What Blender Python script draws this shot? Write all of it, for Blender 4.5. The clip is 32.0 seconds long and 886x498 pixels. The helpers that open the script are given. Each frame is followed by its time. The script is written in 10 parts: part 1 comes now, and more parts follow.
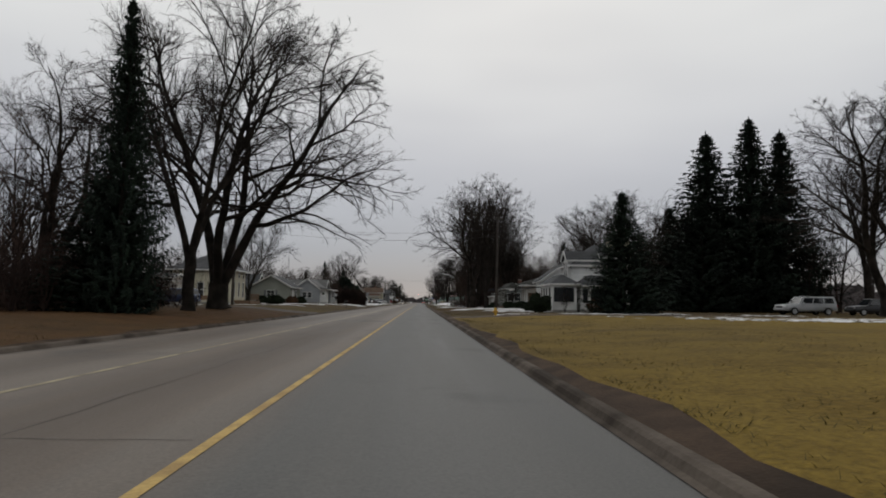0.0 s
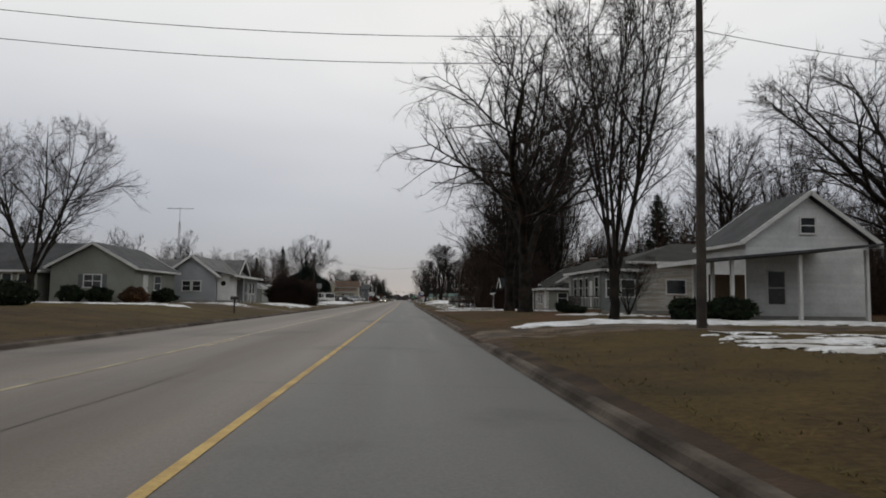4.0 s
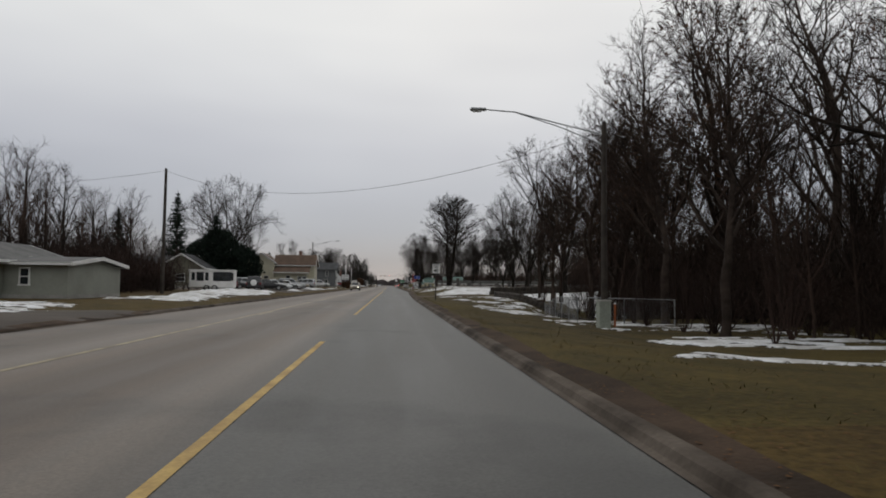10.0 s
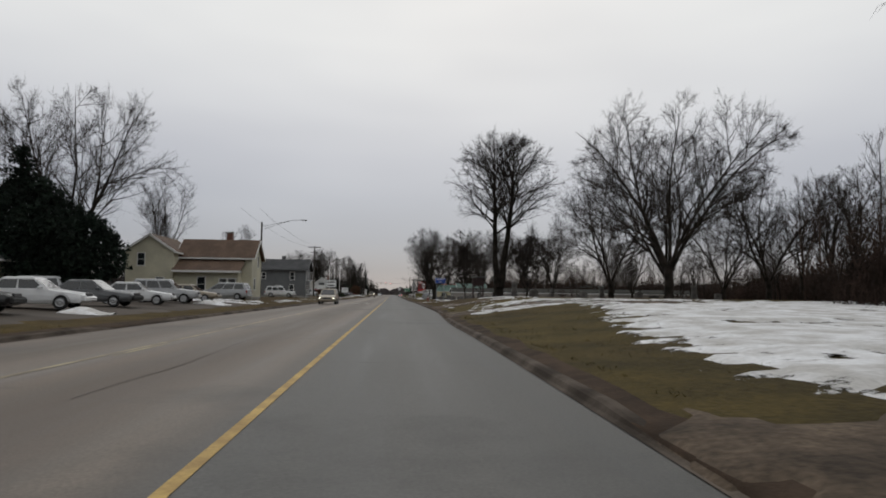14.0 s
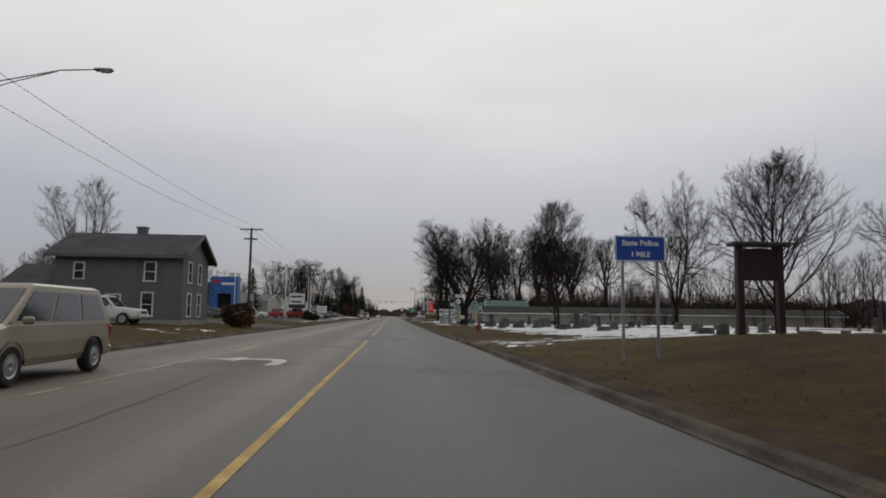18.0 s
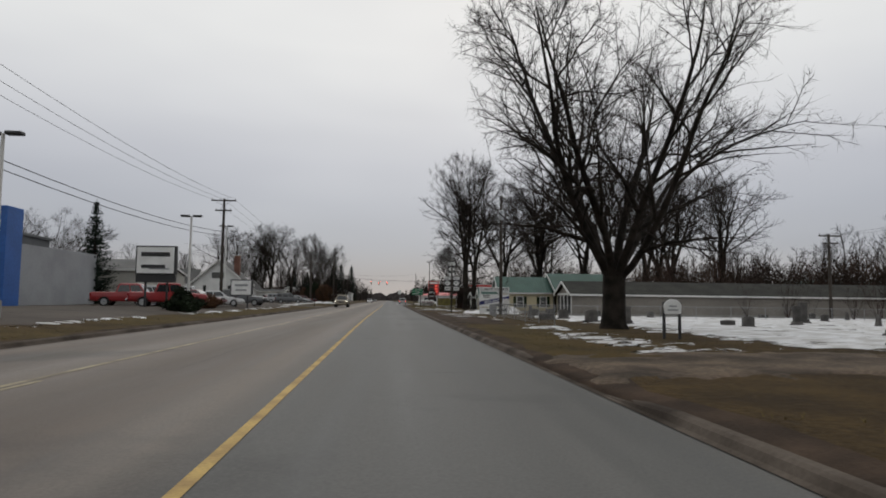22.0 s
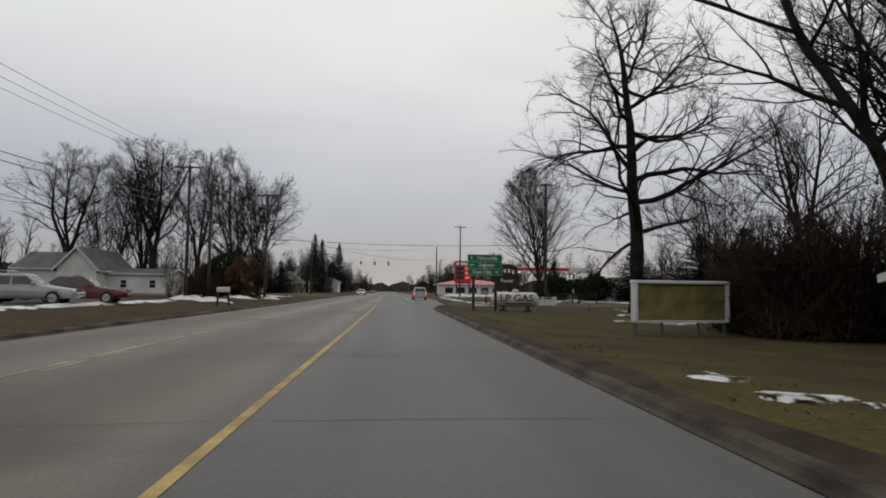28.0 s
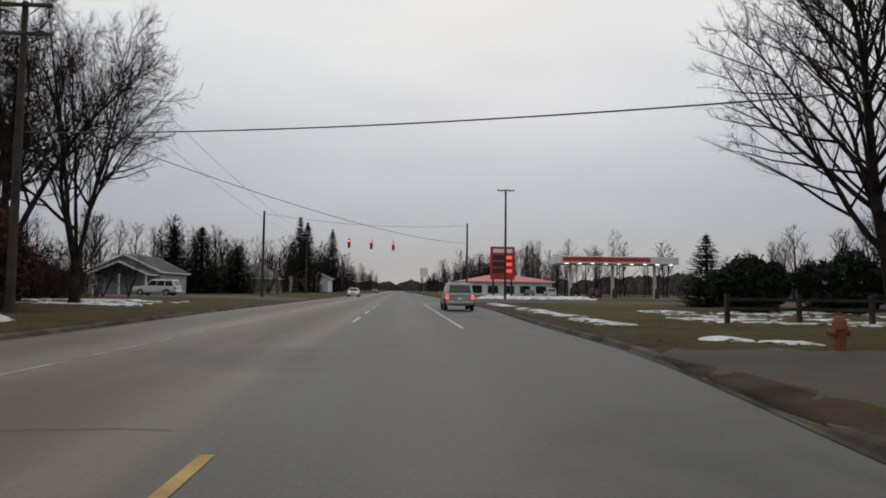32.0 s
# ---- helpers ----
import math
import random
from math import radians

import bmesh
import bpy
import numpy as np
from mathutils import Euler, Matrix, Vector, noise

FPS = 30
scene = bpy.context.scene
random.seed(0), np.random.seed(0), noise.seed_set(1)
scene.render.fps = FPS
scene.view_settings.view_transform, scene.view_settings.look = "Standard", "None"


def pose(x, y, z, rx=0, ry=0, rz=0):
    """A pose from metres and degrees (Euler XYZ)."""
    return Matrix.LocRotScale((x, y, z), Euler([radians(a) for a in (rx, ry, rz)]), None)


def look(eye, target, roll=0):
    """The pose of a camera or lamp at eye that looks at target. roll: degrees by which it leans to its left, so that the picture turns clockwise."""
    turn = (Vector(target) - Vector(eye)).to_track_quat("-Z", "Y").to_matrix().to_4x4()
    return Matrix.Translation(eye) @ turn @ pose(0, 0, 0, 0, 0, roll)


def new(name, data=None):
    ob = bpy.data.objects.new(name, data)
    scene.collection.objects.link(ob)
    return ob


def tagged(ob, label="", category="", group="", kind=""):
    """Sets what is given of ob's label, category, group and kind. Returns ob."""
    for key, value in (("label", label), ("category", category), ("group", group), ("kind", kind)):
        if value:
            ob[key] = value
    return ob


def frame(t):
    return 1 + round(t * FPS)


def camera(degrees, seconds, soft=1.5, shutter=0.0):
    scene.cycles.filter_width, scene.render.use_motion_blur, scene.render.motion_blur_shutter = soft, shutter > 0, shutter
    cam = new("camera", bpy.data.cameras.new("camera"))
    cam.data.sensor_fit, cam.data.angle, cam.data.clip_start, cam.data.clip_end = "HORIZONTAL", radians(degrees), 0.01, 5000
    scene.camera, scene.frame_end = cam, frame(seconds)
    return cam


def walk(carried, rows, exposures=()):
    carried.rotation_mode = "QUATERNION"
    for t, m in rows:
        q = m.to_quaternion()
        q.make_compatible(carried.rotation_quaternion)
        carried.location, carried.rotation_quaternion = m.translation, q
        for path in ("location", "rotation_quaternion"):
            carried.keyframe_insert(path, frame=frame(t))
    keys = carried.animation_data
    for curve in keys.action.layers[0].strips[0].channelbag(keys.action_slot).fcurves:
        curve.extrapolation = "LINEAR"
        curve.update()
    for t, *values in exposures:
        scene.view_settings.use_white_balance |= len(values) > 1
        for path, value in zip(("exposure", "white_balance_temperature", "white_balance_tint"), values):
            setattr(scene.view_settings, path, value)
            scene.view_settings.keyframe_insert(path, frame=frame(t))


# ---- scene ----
cam = camera(68.0, 32.0, soft=1.8, shutter=0.0)
EXPO = [(0.0, -0.12), (1.0, 0.0), (2.0, 0.10), (2.8, 0.1), (5.0, 0.0), (17.2, 0.0), (18.8, -0.17), (19.6, -0.17), (21.5, 0.0), (32.0, 0.0)]
PATH = [
    (0.0, pose(0.104, 0.000, 1.25, 94.640, -0.697, -2.092)),
    (0.5, pose(0.096, 7.668, 1.25, 94.649, -0.697, -2.221)),
    (1.0, pose(0.086, 15.306, 1.25, 94.630, -0.697, -2.302)),
    (1.5, pose(0.072, 22.905, 1.25, 94.572, -0.697, -2.424)),
    (2.0, pose(0.046, 30.461, 1.25, 94.512, -0.697, -2.597)),
    (2.5, pose(0.007, 37.977, 1.25, 94.486, -0.697, -2.755)),
    (3.0, pose(-0.021, 45.460, 1.25, 94.459, -0.697, -2.947)),
    (3.5, pose(-0.042, 52.915, 1.25, 94.438, -0.697, -3.155)),
    (4.0, pose(-0.061, 60.344, 1.25, 94.429, -0.697, -3.365)),
    (4.5, pose(-0.079, 67.746, 1.25, 94.437, -0.697, -3.564)),
    (5.0, pose(-0.099, 75.120, 1.25, 94.468, -0.697, -3.734)),
    (5.5, pose(-0.119, 82.462, 1.25, 94.515, -0.697, -3.855)),
    (6.0, pose(-0.133, 89.768, 1.25, 94.571, -0.697, -4.011)),
    (6.5, pose(-0.142, 97.044, 1.25, 94.562, -0.697, -4.094)),
    (7.0, pose(-0.135, 104.298, 1.25, 94.717, -0.697, -4.237)),
    (7.5, pose(-0.113, 111.544, 1.25, 94.741, -0.697, -4.284)),
    (8.0, pose(-0.075, 118.799, 1.25, 94.464, -0.697, -4.338)),
    (8.5, pose(-0.026, 126.085, 1.25, 94.133, -0.697, -4.371)),
    (9.0, pose(0.021, 133.428, 1.25, 93.744, -0.697, -4.404)),
    (9.5, pose(0.048, 140.851, 1.25, 93.402, -0.697, -4.431)),
    (10.0, pose(0.060, 148.369, 1.25, 93.176, -0.697, -4.564)),
    (10.5, pose(0.056, 155.983, 1.25, 93.056, -0.697, -4.648)),
    (11.0, pose(0.052, 163.682, 1.25, 93.017, -0.697, -4.741)),
    (11.5, pose(0.058, 171.446, 1.25, 92.990, -0.697, -4.803)),
    (12.0, pose(0.064, 179.254, 1.25, 93.097, -0.697, -4.727)),
    (12.5, pose(0.072, 187.093, 1.25, 93.250, -0.697, -4.663)),
    (13.0, pose(0.076, 194.954, 1.25, 93.471, -0.697, -4.607)),
    (13.5, pose(0.062, 202.833, 1.25, 93.703, -0.697, -4.511)),
    (14.0, pose(0.037, 210.728, 1.25, 93.967, -0.697, -4.379)),
    (14.5, pose(0.006, 218.639, 1.25, 94.239, -0.697, -4.239)),
    (15.0, pose(-0.027, 226.568, 1.25, 94.494, -0.697, -4.122)),
    (15.5, pose(-0.055, 234.518, 1.25, 94.707, -0.697, -4.056)),
    (16.0, pose(-0.074, 242.489, 1.25, 94.855, -0.697, -4.071)),
    (16.5, pose(-0.078, 250.484, 1.25, 95.028, -0.697, -4.158)),
    (17.0, pose(-0.072, 258.504, 1.25, 95.206, -0.697, -4.200)),
    (17.5, pose(-0.058, 266.545, 1.25, 95.508, -0.697, -4.278)),
    (18.0, pose(-0.048, 274.604, 1.25, 95.822, -0.697, -4.280)),
    (18.5, pose(-0.024, 282.671, 1.25, 96.039, -0.697, -4.308)),
    (19.0, pose(0.009, 290.742, 1.25, 96.114, -0.697, -4.308)),
    (19.5, pose(0.036, 298.809, 1.25, 96.090, -0.697, -4.258)),
    (20.0, pose(0.048, 306.864, 1.25, 95.890, -0.697, -4.253)),
    (20.5, pose(0.045, 314.898, 1.25, 95.347, -0.697, -4.287)),
    (21.0, pose(0.027, 322.915, 1.25, 94.978, -0.697, -4.348)),
    (21.5, pose(0.009, 330.924, 1.25, 94.668, -0.697, -4.481)),
    (22.0, pose(-0.009, 338.933, 1.25, 94.462, -0.697, -4.665)),
    (22.5, pose(-0.016, 346.954, 1.25, 94.273, -0.697, -4.874)),
    (23.0, pose(-0.011, 354.994, 1.25, 94.198, -0.697, -5.013)),
    (23.5, pose(0.011, 363.065, 1.25, 94.186, -0.697, -5.184)),
    (24.0, pose(0.028, 371.171, 1.25, 94.108, -0.697, -5.317)),
    (24.5, pose(0.018, 379.300, 1.25, 93.955, -0.697, -5.229)),
    (25.0, pose(-0.007, 387.421, 1.25, 93.755, -0.697, -5.141)),
    (25.5, pose(-0.027, 395.483, 1.25, 93.728, -0.697, -4.986)),
    (26.0, pose(-0.039, 403.431, 1.25, 93.703, -0.697, -4.848)),
    (26.5, pose(-0.042, 411.220, 1.25, 93.634, -0.697, -4.714)),
    (27.0, pose(-0.039, 418.813, 1.25, 93.618, -0.697, -4.595)),
    (27.5, pose(-0.030, 426.185, 1.25, 93.634, -0.697, -4.489)),
    (28.0, pose(-0.014, 433.321, 1.25, 93.660, -0.697, -4.397)),
    (28.5, pose(0.007, 440.216, 1.25, 93.675, -0.697, -4.319)),
    (29.0, pose(0.036, 446.879, 1.25, 93.656, -0.697, -4.253)),
    (29.5, pose(0.063, 453.330, 1.25, 93.659, -0.697, -4.208)),
    (30.0, pose(0.075, 459.590, 1.25, 93.576, -0.697, -4.159)),
    (30.5, pose(0.073, 465.673, 1.25, 93.496, -0.697, -4.079)),
    (31.0, pose(0.073, 471.582, 1.25, 93.494, -0.697, -3.993)),
    (31.5, pose(0.074, 477.314, 1.25, 93.538, -0.697, -3.877)),
    (32.0, pose(0.075, 482.869, 1.25, 93.576, -0.697, -3.723)),
]
walk(cam, PATH, exposures=EXPO)

# the road runs along +y, x to its right

# ---------- world and light ----------
world = bpy.data.worlds.new("overcast_sky")
scene.world = world
world.use_nodes = True
wn, wl = world.node_tree.nodes, world.node_tree.links
wn.clear()
w_out = wn.new("ShaderNodeOutputWorld")
w_bg = wn.new("ShaderNodeBackground")
w_sky = wn.new("ShaderNodeTexSky")
w_sky.sky_type, w_sky.sun_disc = "NISHITA", False
w_sky.sun_elevation, w_sky.sun_rotation = radians(33), radians(8)
w_gain = wn.new("ShaderNodeMix")
w_gain.data_type, w_gain.blend_type = "RGBA", "MULTIPLY"
w_gain.inputs[0].default_value = 1.0
w_gain.inputs[7].default_value = (0.085, 0.085, 0.085, 1)
w_co = wn.new("ShaderNodeTexCoord")
w_map = wn.new("ShaderNodeMapping")
w_map.inputs["Scale"].default_value = (0.8, 0.55, 2.6)
w_cloud = wn.new("ShaderNodeTexNoise")
w_cloud.inputs["Scale"].default_value = 1.7
w_cloud.inputs["Detail"].default_value = 3
w_cloud.inputs["Roughness"].default_value = 0.5
w_ramp = wn.new("ShaderNodeValToRGB")
w_ramp.color_ramp.elements[0].position, w_ramp.color_ramp.elements[0].color = 0.34, (0.735, 0.737, 0.745, 1)
w_ramp.color_ramp.elements[1].position, w_ramp.color_ramp.elements[1].color = 0.68, (0.89, 0.89, 0.875, 1)
w_sep = wn.new("ShaderNodeSeparateXYZ")
w_h = wn.new("ShaderNodeValToRGB")
w_h.color_ramp.elements[0].position, w_h.color_ramp.elements[0].color = 0.0, (0.50, 0.475, 0.485, 1)
w_h.color_ramp.elements[1].position, w_h.color_ramp.elements[1].color = 0.36, (1.0, 1.0, 0.99, 1)
for pos, col in ((0.035, (0.45, 0.445, 0.475)), (0.08, (0.465, 0.478, 0.53)), (0.14, (0.555, 0.57, 0.625)), (0.20, (0.70, 0.71, 0.755)), (0.26, (0.86, 0.865, 0.885))):
    w_h.color_ramp.elements.new(pos).color = (*col, 1)
w_mul = wn.new("ShaderNodeMix")
w_mul.data_type, w_mul.blend_type = "RGBA", "MULTIPLY"
w_mul.inputs[0].default_value = 1.0
w_mix = wn.new("ShaderNodeMix")
w_mix.data_type = "RGBA"
w_mix.inputs[0].default_value = 0.93
wl.new(w_co.outputs["Generated"], w_map.inputs["Vector"])
wl.new(w_map.outputs["Vector"], w_cloud.inputs["Vector"])
wl.new(w_cloud.outputs["Fac"], w_ramp.inputs["Fac"])
wl.new(w_co.outputs["Generated"], w_sep.inputs["Vector"])
wl.new(w_sep.outputs["Z"], w_h.inputs["Fac"])
w_back = wn.new("ShaderNodeMapRange")
w_back.inputs["From Min"].default_value, w_back.inputs["From Max"].default_value = -0.5, 0.75
w_back.inputs["To Min"].default_value, w_back.inputs["To Max"].default_value = 0.80, 1.0
w_dim = wn.new("ShaderNodeMix")
w_dim.data_type, w_dim.blend_type = "RGBA", "MULTIPLY"
w_dim.inputs[0].default_value = 1.0
wl.new(w_sep.outputs["Y"], w_back.inputs["Value"])
wl.new(w_ramp.outputs["Color"], w_dim.inputs[6])
wl.new(w_back.outputs["Result"], w_dim.inputs[7])
wl.new(w_dim.outputs[2], w_mul.inputs[6])
wl.new(w_h.outputs["Color"], w_mul.inputs[7])
wl.new(w_sky.outputs["Color"], w_gain.inputs[6])
wl.new(w_gain.outputs[2], w_mix.inputs[6])
wl.new(w_mul.outputs[2], w_mix.inputs[7])
wl.new(w_mix.outputs[2], w_bg.inputs["Color"])
w_bg.inputs["Strength"].default_value = 1.0
wl.new(w_bg.outputs["Background"], w_out.inputs["Surface"])

sun = new("sun", bpy.data.lights.new("sun", "SUN"))
sun.data.energy, sun.data.angle, sun.data.color = 0.2, radians(40), (1.0, 0.97, 0.93)
sun.matrix_world = look((-20, 290, 90), (0, 150, 0))


# ---------- materials ----------
def surface(name, colour, rough=0.75, vary=0.25, grain=0.12, large=0.6, fine=14.0, bump=0.15, metal=0.0, second=None, world_space=False, spec=0.5, per_object=0.0):
    """A painted or natural surface: base colour with large stains, fine grain and a fine relief."""
    m = bpy.data.materials.new(name)
    m.use_nodes = True
    n, l = m.node_tree.nodes, m.node_tree.links
    bs = n["Principled BSDF"]
    if world_space:
        geo = n.new("ShaderNodeNewGeometry")
        vec = geo.outputs["Position"]
    else:
        vec = n.new("ShaderNodeTexCoord").outputs["Object"]
    big = n.new("ShaderNodeTexNoise")
    big.inputs["Scale"].default_value, big.inputs["Detail"].default_value = large, 6
    small = n.new("ShaderNodeTexNoise")
    small.inputs["Scale"].default_value, small.inputs["Detail"].default_value = fine, 4
    l.new(vec, big.inputs["Vector"])
    l.new(vec, small.inputs["Vector"])
    ramp = n.new("ShaderNodeValToRGB")
    dark = second if second else tuple(c * (1 - vary) for c in colour)
    ramp.color_ramp.elements[0].position, ramp.color_ramp.elements[0].color = 0.38, (*dark, 1)
    ramp.color_ramp.elements[1].position, ramp.color_ramp.elements[1].color = 0.62, (*colour, 1)
    l.new(big.outputs["Fac"], ramp.inputs["Fac"])
    mul = n.new("ShaderNodeMix")
    mul.data_type, mul.blend_type = "RGBA", "MULTIPLY"
    mul.inputs[0].default_value = 1.0
    gr = n.new("ShaderNodeMapRange")
    gr.inputs["From Min"].default_value, gr.inputs["From Max"].default_value = 0.3, 0.7
    gr.inputs["To Min"].default_value, gr.inputs["To Max"].default_value = 1 - grain, 1 + grain
    l.new(small.outputs["Fac"], gr.inputs["Value"])
    l.new(ramp.outputs["Color"], mul.inputs[6])
    l.new(gr.outputs["Result"], mul.inputs[7])
    last = mul.outputs[2]
    if per_object:
        info = n.new("ShaderNodeObjectInfo")
        rr = n.new("ShaderNodeMapRange")
        rr.inputs["To Min"].default_value, rr.inputs["To Max"].default_value = 1 - per_object, 1 + per_object
        l.new(info.outputs["Random"], rr.inputs["Value"])
        m2 = n.new("ShaderNodeMix")
        m2.data_type, m2.blend_type = "RGBA", "MULTIPLY"
        m2.inputs[0].default_value = 1.0
        l.new(last, m2.inputs[6])
        l.new(rr.outputs["Result"], m2.inputs[7])
        last = m2.outputs[2]
    l.new(last, bs.inputs["Base Color"])
    bs.inputs["Roughness"].default_value = rough
    bs.inputs["Metallic"].default_value = metal
    bs.inputs["Specular IOR Level"].default_value = spec
    if bump:
        bp = n.new("ShaderNodeBump")
        bp.inputs["Strength"].default_value, bp.inputs["Distance"].default_value = bump, 0.02
        l.new(small.outputs["Fac"], bp.inputs["Height"])
        l.new(bp.outputs["Normal"], bs.inputs["Normal"])
    return m


def boards_along(m):
    """Stretch a surface's stains and grain lengthways, as on boards."""
    n, l = m.node_tree.nodes, m.node_tree.links
    for t in [q for q in n if q.type == "TEX_NOISE"]:
        vec = t.inputs["Vector"].links[0].from_socket
        mp = n.new("ShaderNodeMapping")
        mp.inputs["Scale"].default_value = (0.45, 0.45, 4.5)
        l.new(vec, mp.inputs["Vector"])
        l.new(mp.outputs["Vector"], t.inputs["Vector"])


def glow(name, colour, power):
    m = bpy.data.materials.new(name)
    m.use_nodes = True
    bs = m.node_tree.nodes["Principled BSDF"]
    bs.inputs["Base Color"].default_value = (*colour, 1)
    bs.inputs["Emission Color"].default_value = (*colour, 1)
    bs.inputs["Emission Strength"].default_value = power
    return m


def ground_material(name, a, b, c, d, snowy=0.0):
    """Winter lawn: straw, olive and bare-earth tones blended at several scales."""
    m = bpy.data.materials.new(name)
    m.use_nodes = True
    n, l = m.node_tree.nodes, m.node_tree.links
    bs = n["Principled BSDF"]
    pos = n.new("ShaderNodeNewGeometry").outputs["Position"]

    def tex(scale, detail, rough=0.55):
        t = n.new("ShaderNodeTexNoise")
        t.inputs["Scale"].default_value, t.inputs["Detail"].default_value, t.inputs["Roughness"].default_value = scale, detail, rough
        l.new(pos, t.inputs["Vector"])
        return t.outputs["Fac"]

    def ramp(fac, lo, hi, ca, cb):
        r = n.new("ShaderNodeValToRGB")
        r.color_ramp.elements[0].position, r.color_ramp.elements[0].color = lo, (*ca, 1)
        r.color_ramp.elements[1].position, r.color_ramp.elements[1].color = hi, (*cb, 1)
        l.new(fac, r.inputs["Fac"])
        return r.outputs["Color"]

    big, mid, fine = tex(0.045, 4), tex(0.5, 6, 0.65), tex(9.0, 5, 0.7)
    one = ramp(mid, 0.36, 0.64, a, b)
    two = ramp(mid, 0.36, 0.64, c, d)
    mix = n.new("ShaderNodeMix")
    mix.data_type = "RGBA"
    sel = ramp(big, 0.42, 0.58, (0, 0, 0), (1, 1, 1))
    l.new(sel, mix.inputs[0])
    l.new(one, mix.inputs[6])
    l.new(two, mix.inputs[7])
    mul = n.new("ShaderNodeMix")
    mul.data_type, mul.blend_type = "RGBA", "MULTIPLY"
    mul.inputs[0].default_value = 1.0
    l.new(mix.outputs[2], mul.inputs[6])
    l.new(ramp(fine, 0.3, 0.7, (0.55, 0.55, 0.55), (1.3, 1.3, 1.25)), mul.inputs[7])
    l.new(mul.outputs[2], bs.inputs["Base Color"])
    bs.inputs["Roughness"].default_value = 0.95
    bs.inputs["Specular IOR Level"].default_value = 0.15
    bp = n.new("ShaderNodeBump")
    bp.inputs["Strength"].default_value, bp.inputs["Distance"].default_value = 0.6, 0.05
    l.new(fine, bp.inputs["Height"])
    l.new(bp.outputs["Normal"], bs.inputs["Normal"])
    return m


def road_material():
    """Damp asphalt: a dark newer lane on the right of the yellow line, older brownish paving on its left, salt and patches."""
    m = bpy.data.materials.new("worn_asphalt")
    m.use_nodes = True
    n, l = m.node_tree.nodes, m.node_tree.links
    bs = n["Principled BSDF"]
    pos = n.new("ShaderNodeNewGeometry").outputs["Position"]
    sep = n.new("ShaderNodeSeparateXYZ")
    l.new(pos, sep.inputs["Vector"])
    stretch = n.new("ShaderNodeMapping")
    stretch.inputs["Scale"].default_value = (1.1, 0.06, 1)
    l.new(pos, stretch.inputs["Vector"])

    def tex(vec, scale, detail, rough=0.6):
        t = n.new("ShaderNodeTexNoise")
        t.inputs["Scale"].default_value, t.inputs["Detail"].default_value, t.inputs["Roughness"].default_value = scale, detail, rough
        l.new(vec, t.inputs["Vector"])
        return t.outputs["Fac"]

    def rng(fac, a, b, c, d):
        r = n.new("ShaderNodeMapRange")
        r.inputs["From Min"].default_value, r.inputs["From Max"].default_value = a, b
        r.inputs["To Min"].default_value, r.inputs["To Max"].default_value = c, d
        l.new(fac, r.inputs["Value"])
        return r.outputs["Result"]

    def mixc(fac, a, b):
        x = n.new("ShaderNodeMix")
        x.data_type = "RGBA"
        for sock, v in ((0, fac), (6, a), (7, b)):
            if isinstance(v, tuple):
                x.inputs[sock].default_value = (*v, 1)
            else:
                l.new(v, x.inputs[sock])
        return x.outputs[2]

    streak, patch, fine = tex(stretch.outputs["Vector"], 1.3, 5), tex(pos, 0.16, 5), tex(pos, 30.0, 3, 0.7)
    wob = n.new("ShaderNodeMath")
    wob.operation = "MULTIPLY_ADD"
    wob.inputs[1].default_value = 0.5
    l.new(patch, wob.inputs[0])
    l.new(sep.outputs["X"], wob.inputs[2])
    newer = rng(wob.outputs[0], -1.75, -0.95, 0, 1)
    old = mixc(rng(streak, 0.35, 0.65, 0, 1), (0.112, 0.090, 0.071), (0.182, 0.150, 0.123))
    fresh = mixc(rng(streak, 0.35, 0.65, 0, 1), (0.084, 0.084, 0.079), (0.132, 0.129, 0.121))
    base = mixc(newer, old, fresh)

    def band(x0, half, strength):
        """How far a place lies inside a lengthways band of the paving."""
        d = n.new("ShaderNodeMath")
        d.operation = "SUBTRACT"
        d.inputs[1].default_value = x0 + 0.25
        l.new(wob.outputs[0], d.inputs[0])
        q = n.new("ShaderNodeMath")
        q.operation = "ABSOLUTE"
        l.new(d.outputs[0], q.inputs[0])
        return rng(q.outputs[0], half * 0.35, half, strength, 0)

    # salt-pale strip beside the worn lane line, dirt in the turning lane, polished wheel paths
    base = mixc(band(-5.75, 0.9, 0.55), base, (0.205, 0.179, 0.153))
    base = mixc(band(-3.7, 1.15, 0.62), base, (0.092, 0.072, 0.056))
    base = mixc(band(-7.5, 1.0, 0.5), base, (0.096, 0.077, 0.061))
    base = mixc(band(-2.15, 0.45, 0.30), base, (0.225, 0.205, 0.180))
    base = mixc(band(0.55, 0.95, 0.30), base, (0.160, 0.156, 0.147))
    base = mixc(rng(patch, 0.56, 0.66, 0, 0.45), base, (0.040, 0.039, 0.038))
    mul = n.new("ShaderNodeMix")
    mul.data_type, mul.blend_type = "RGBA", "MULTIPLY"
    mul.inputs[0].default_value = 1.0
    l.new(base, mul.inputs[6])
    l.new(rng(fine, 0.3, 0.7, 0.82, 1.18), mul.inputs[7])
    l.new(mul.outputs[2], bs.inputs["Base Color"])
    l.new(rng(streak, 0.3, 0.7, 0.54, 0.76), bs.inputs["Roughness"])
    bs.inputs["Specular IOR Level"].default_value = 0.3
    bp = n.new("ShaderNodeBump")
    bp.inputs["Strength"].default_value, bp.inputs["Distance"].default_value = 0.35, 0.01
    l.new(fine, bp.inputs["Height"])
    l.new(bp.outputs["Normal"], bs.inputs["Normal"])
    return m


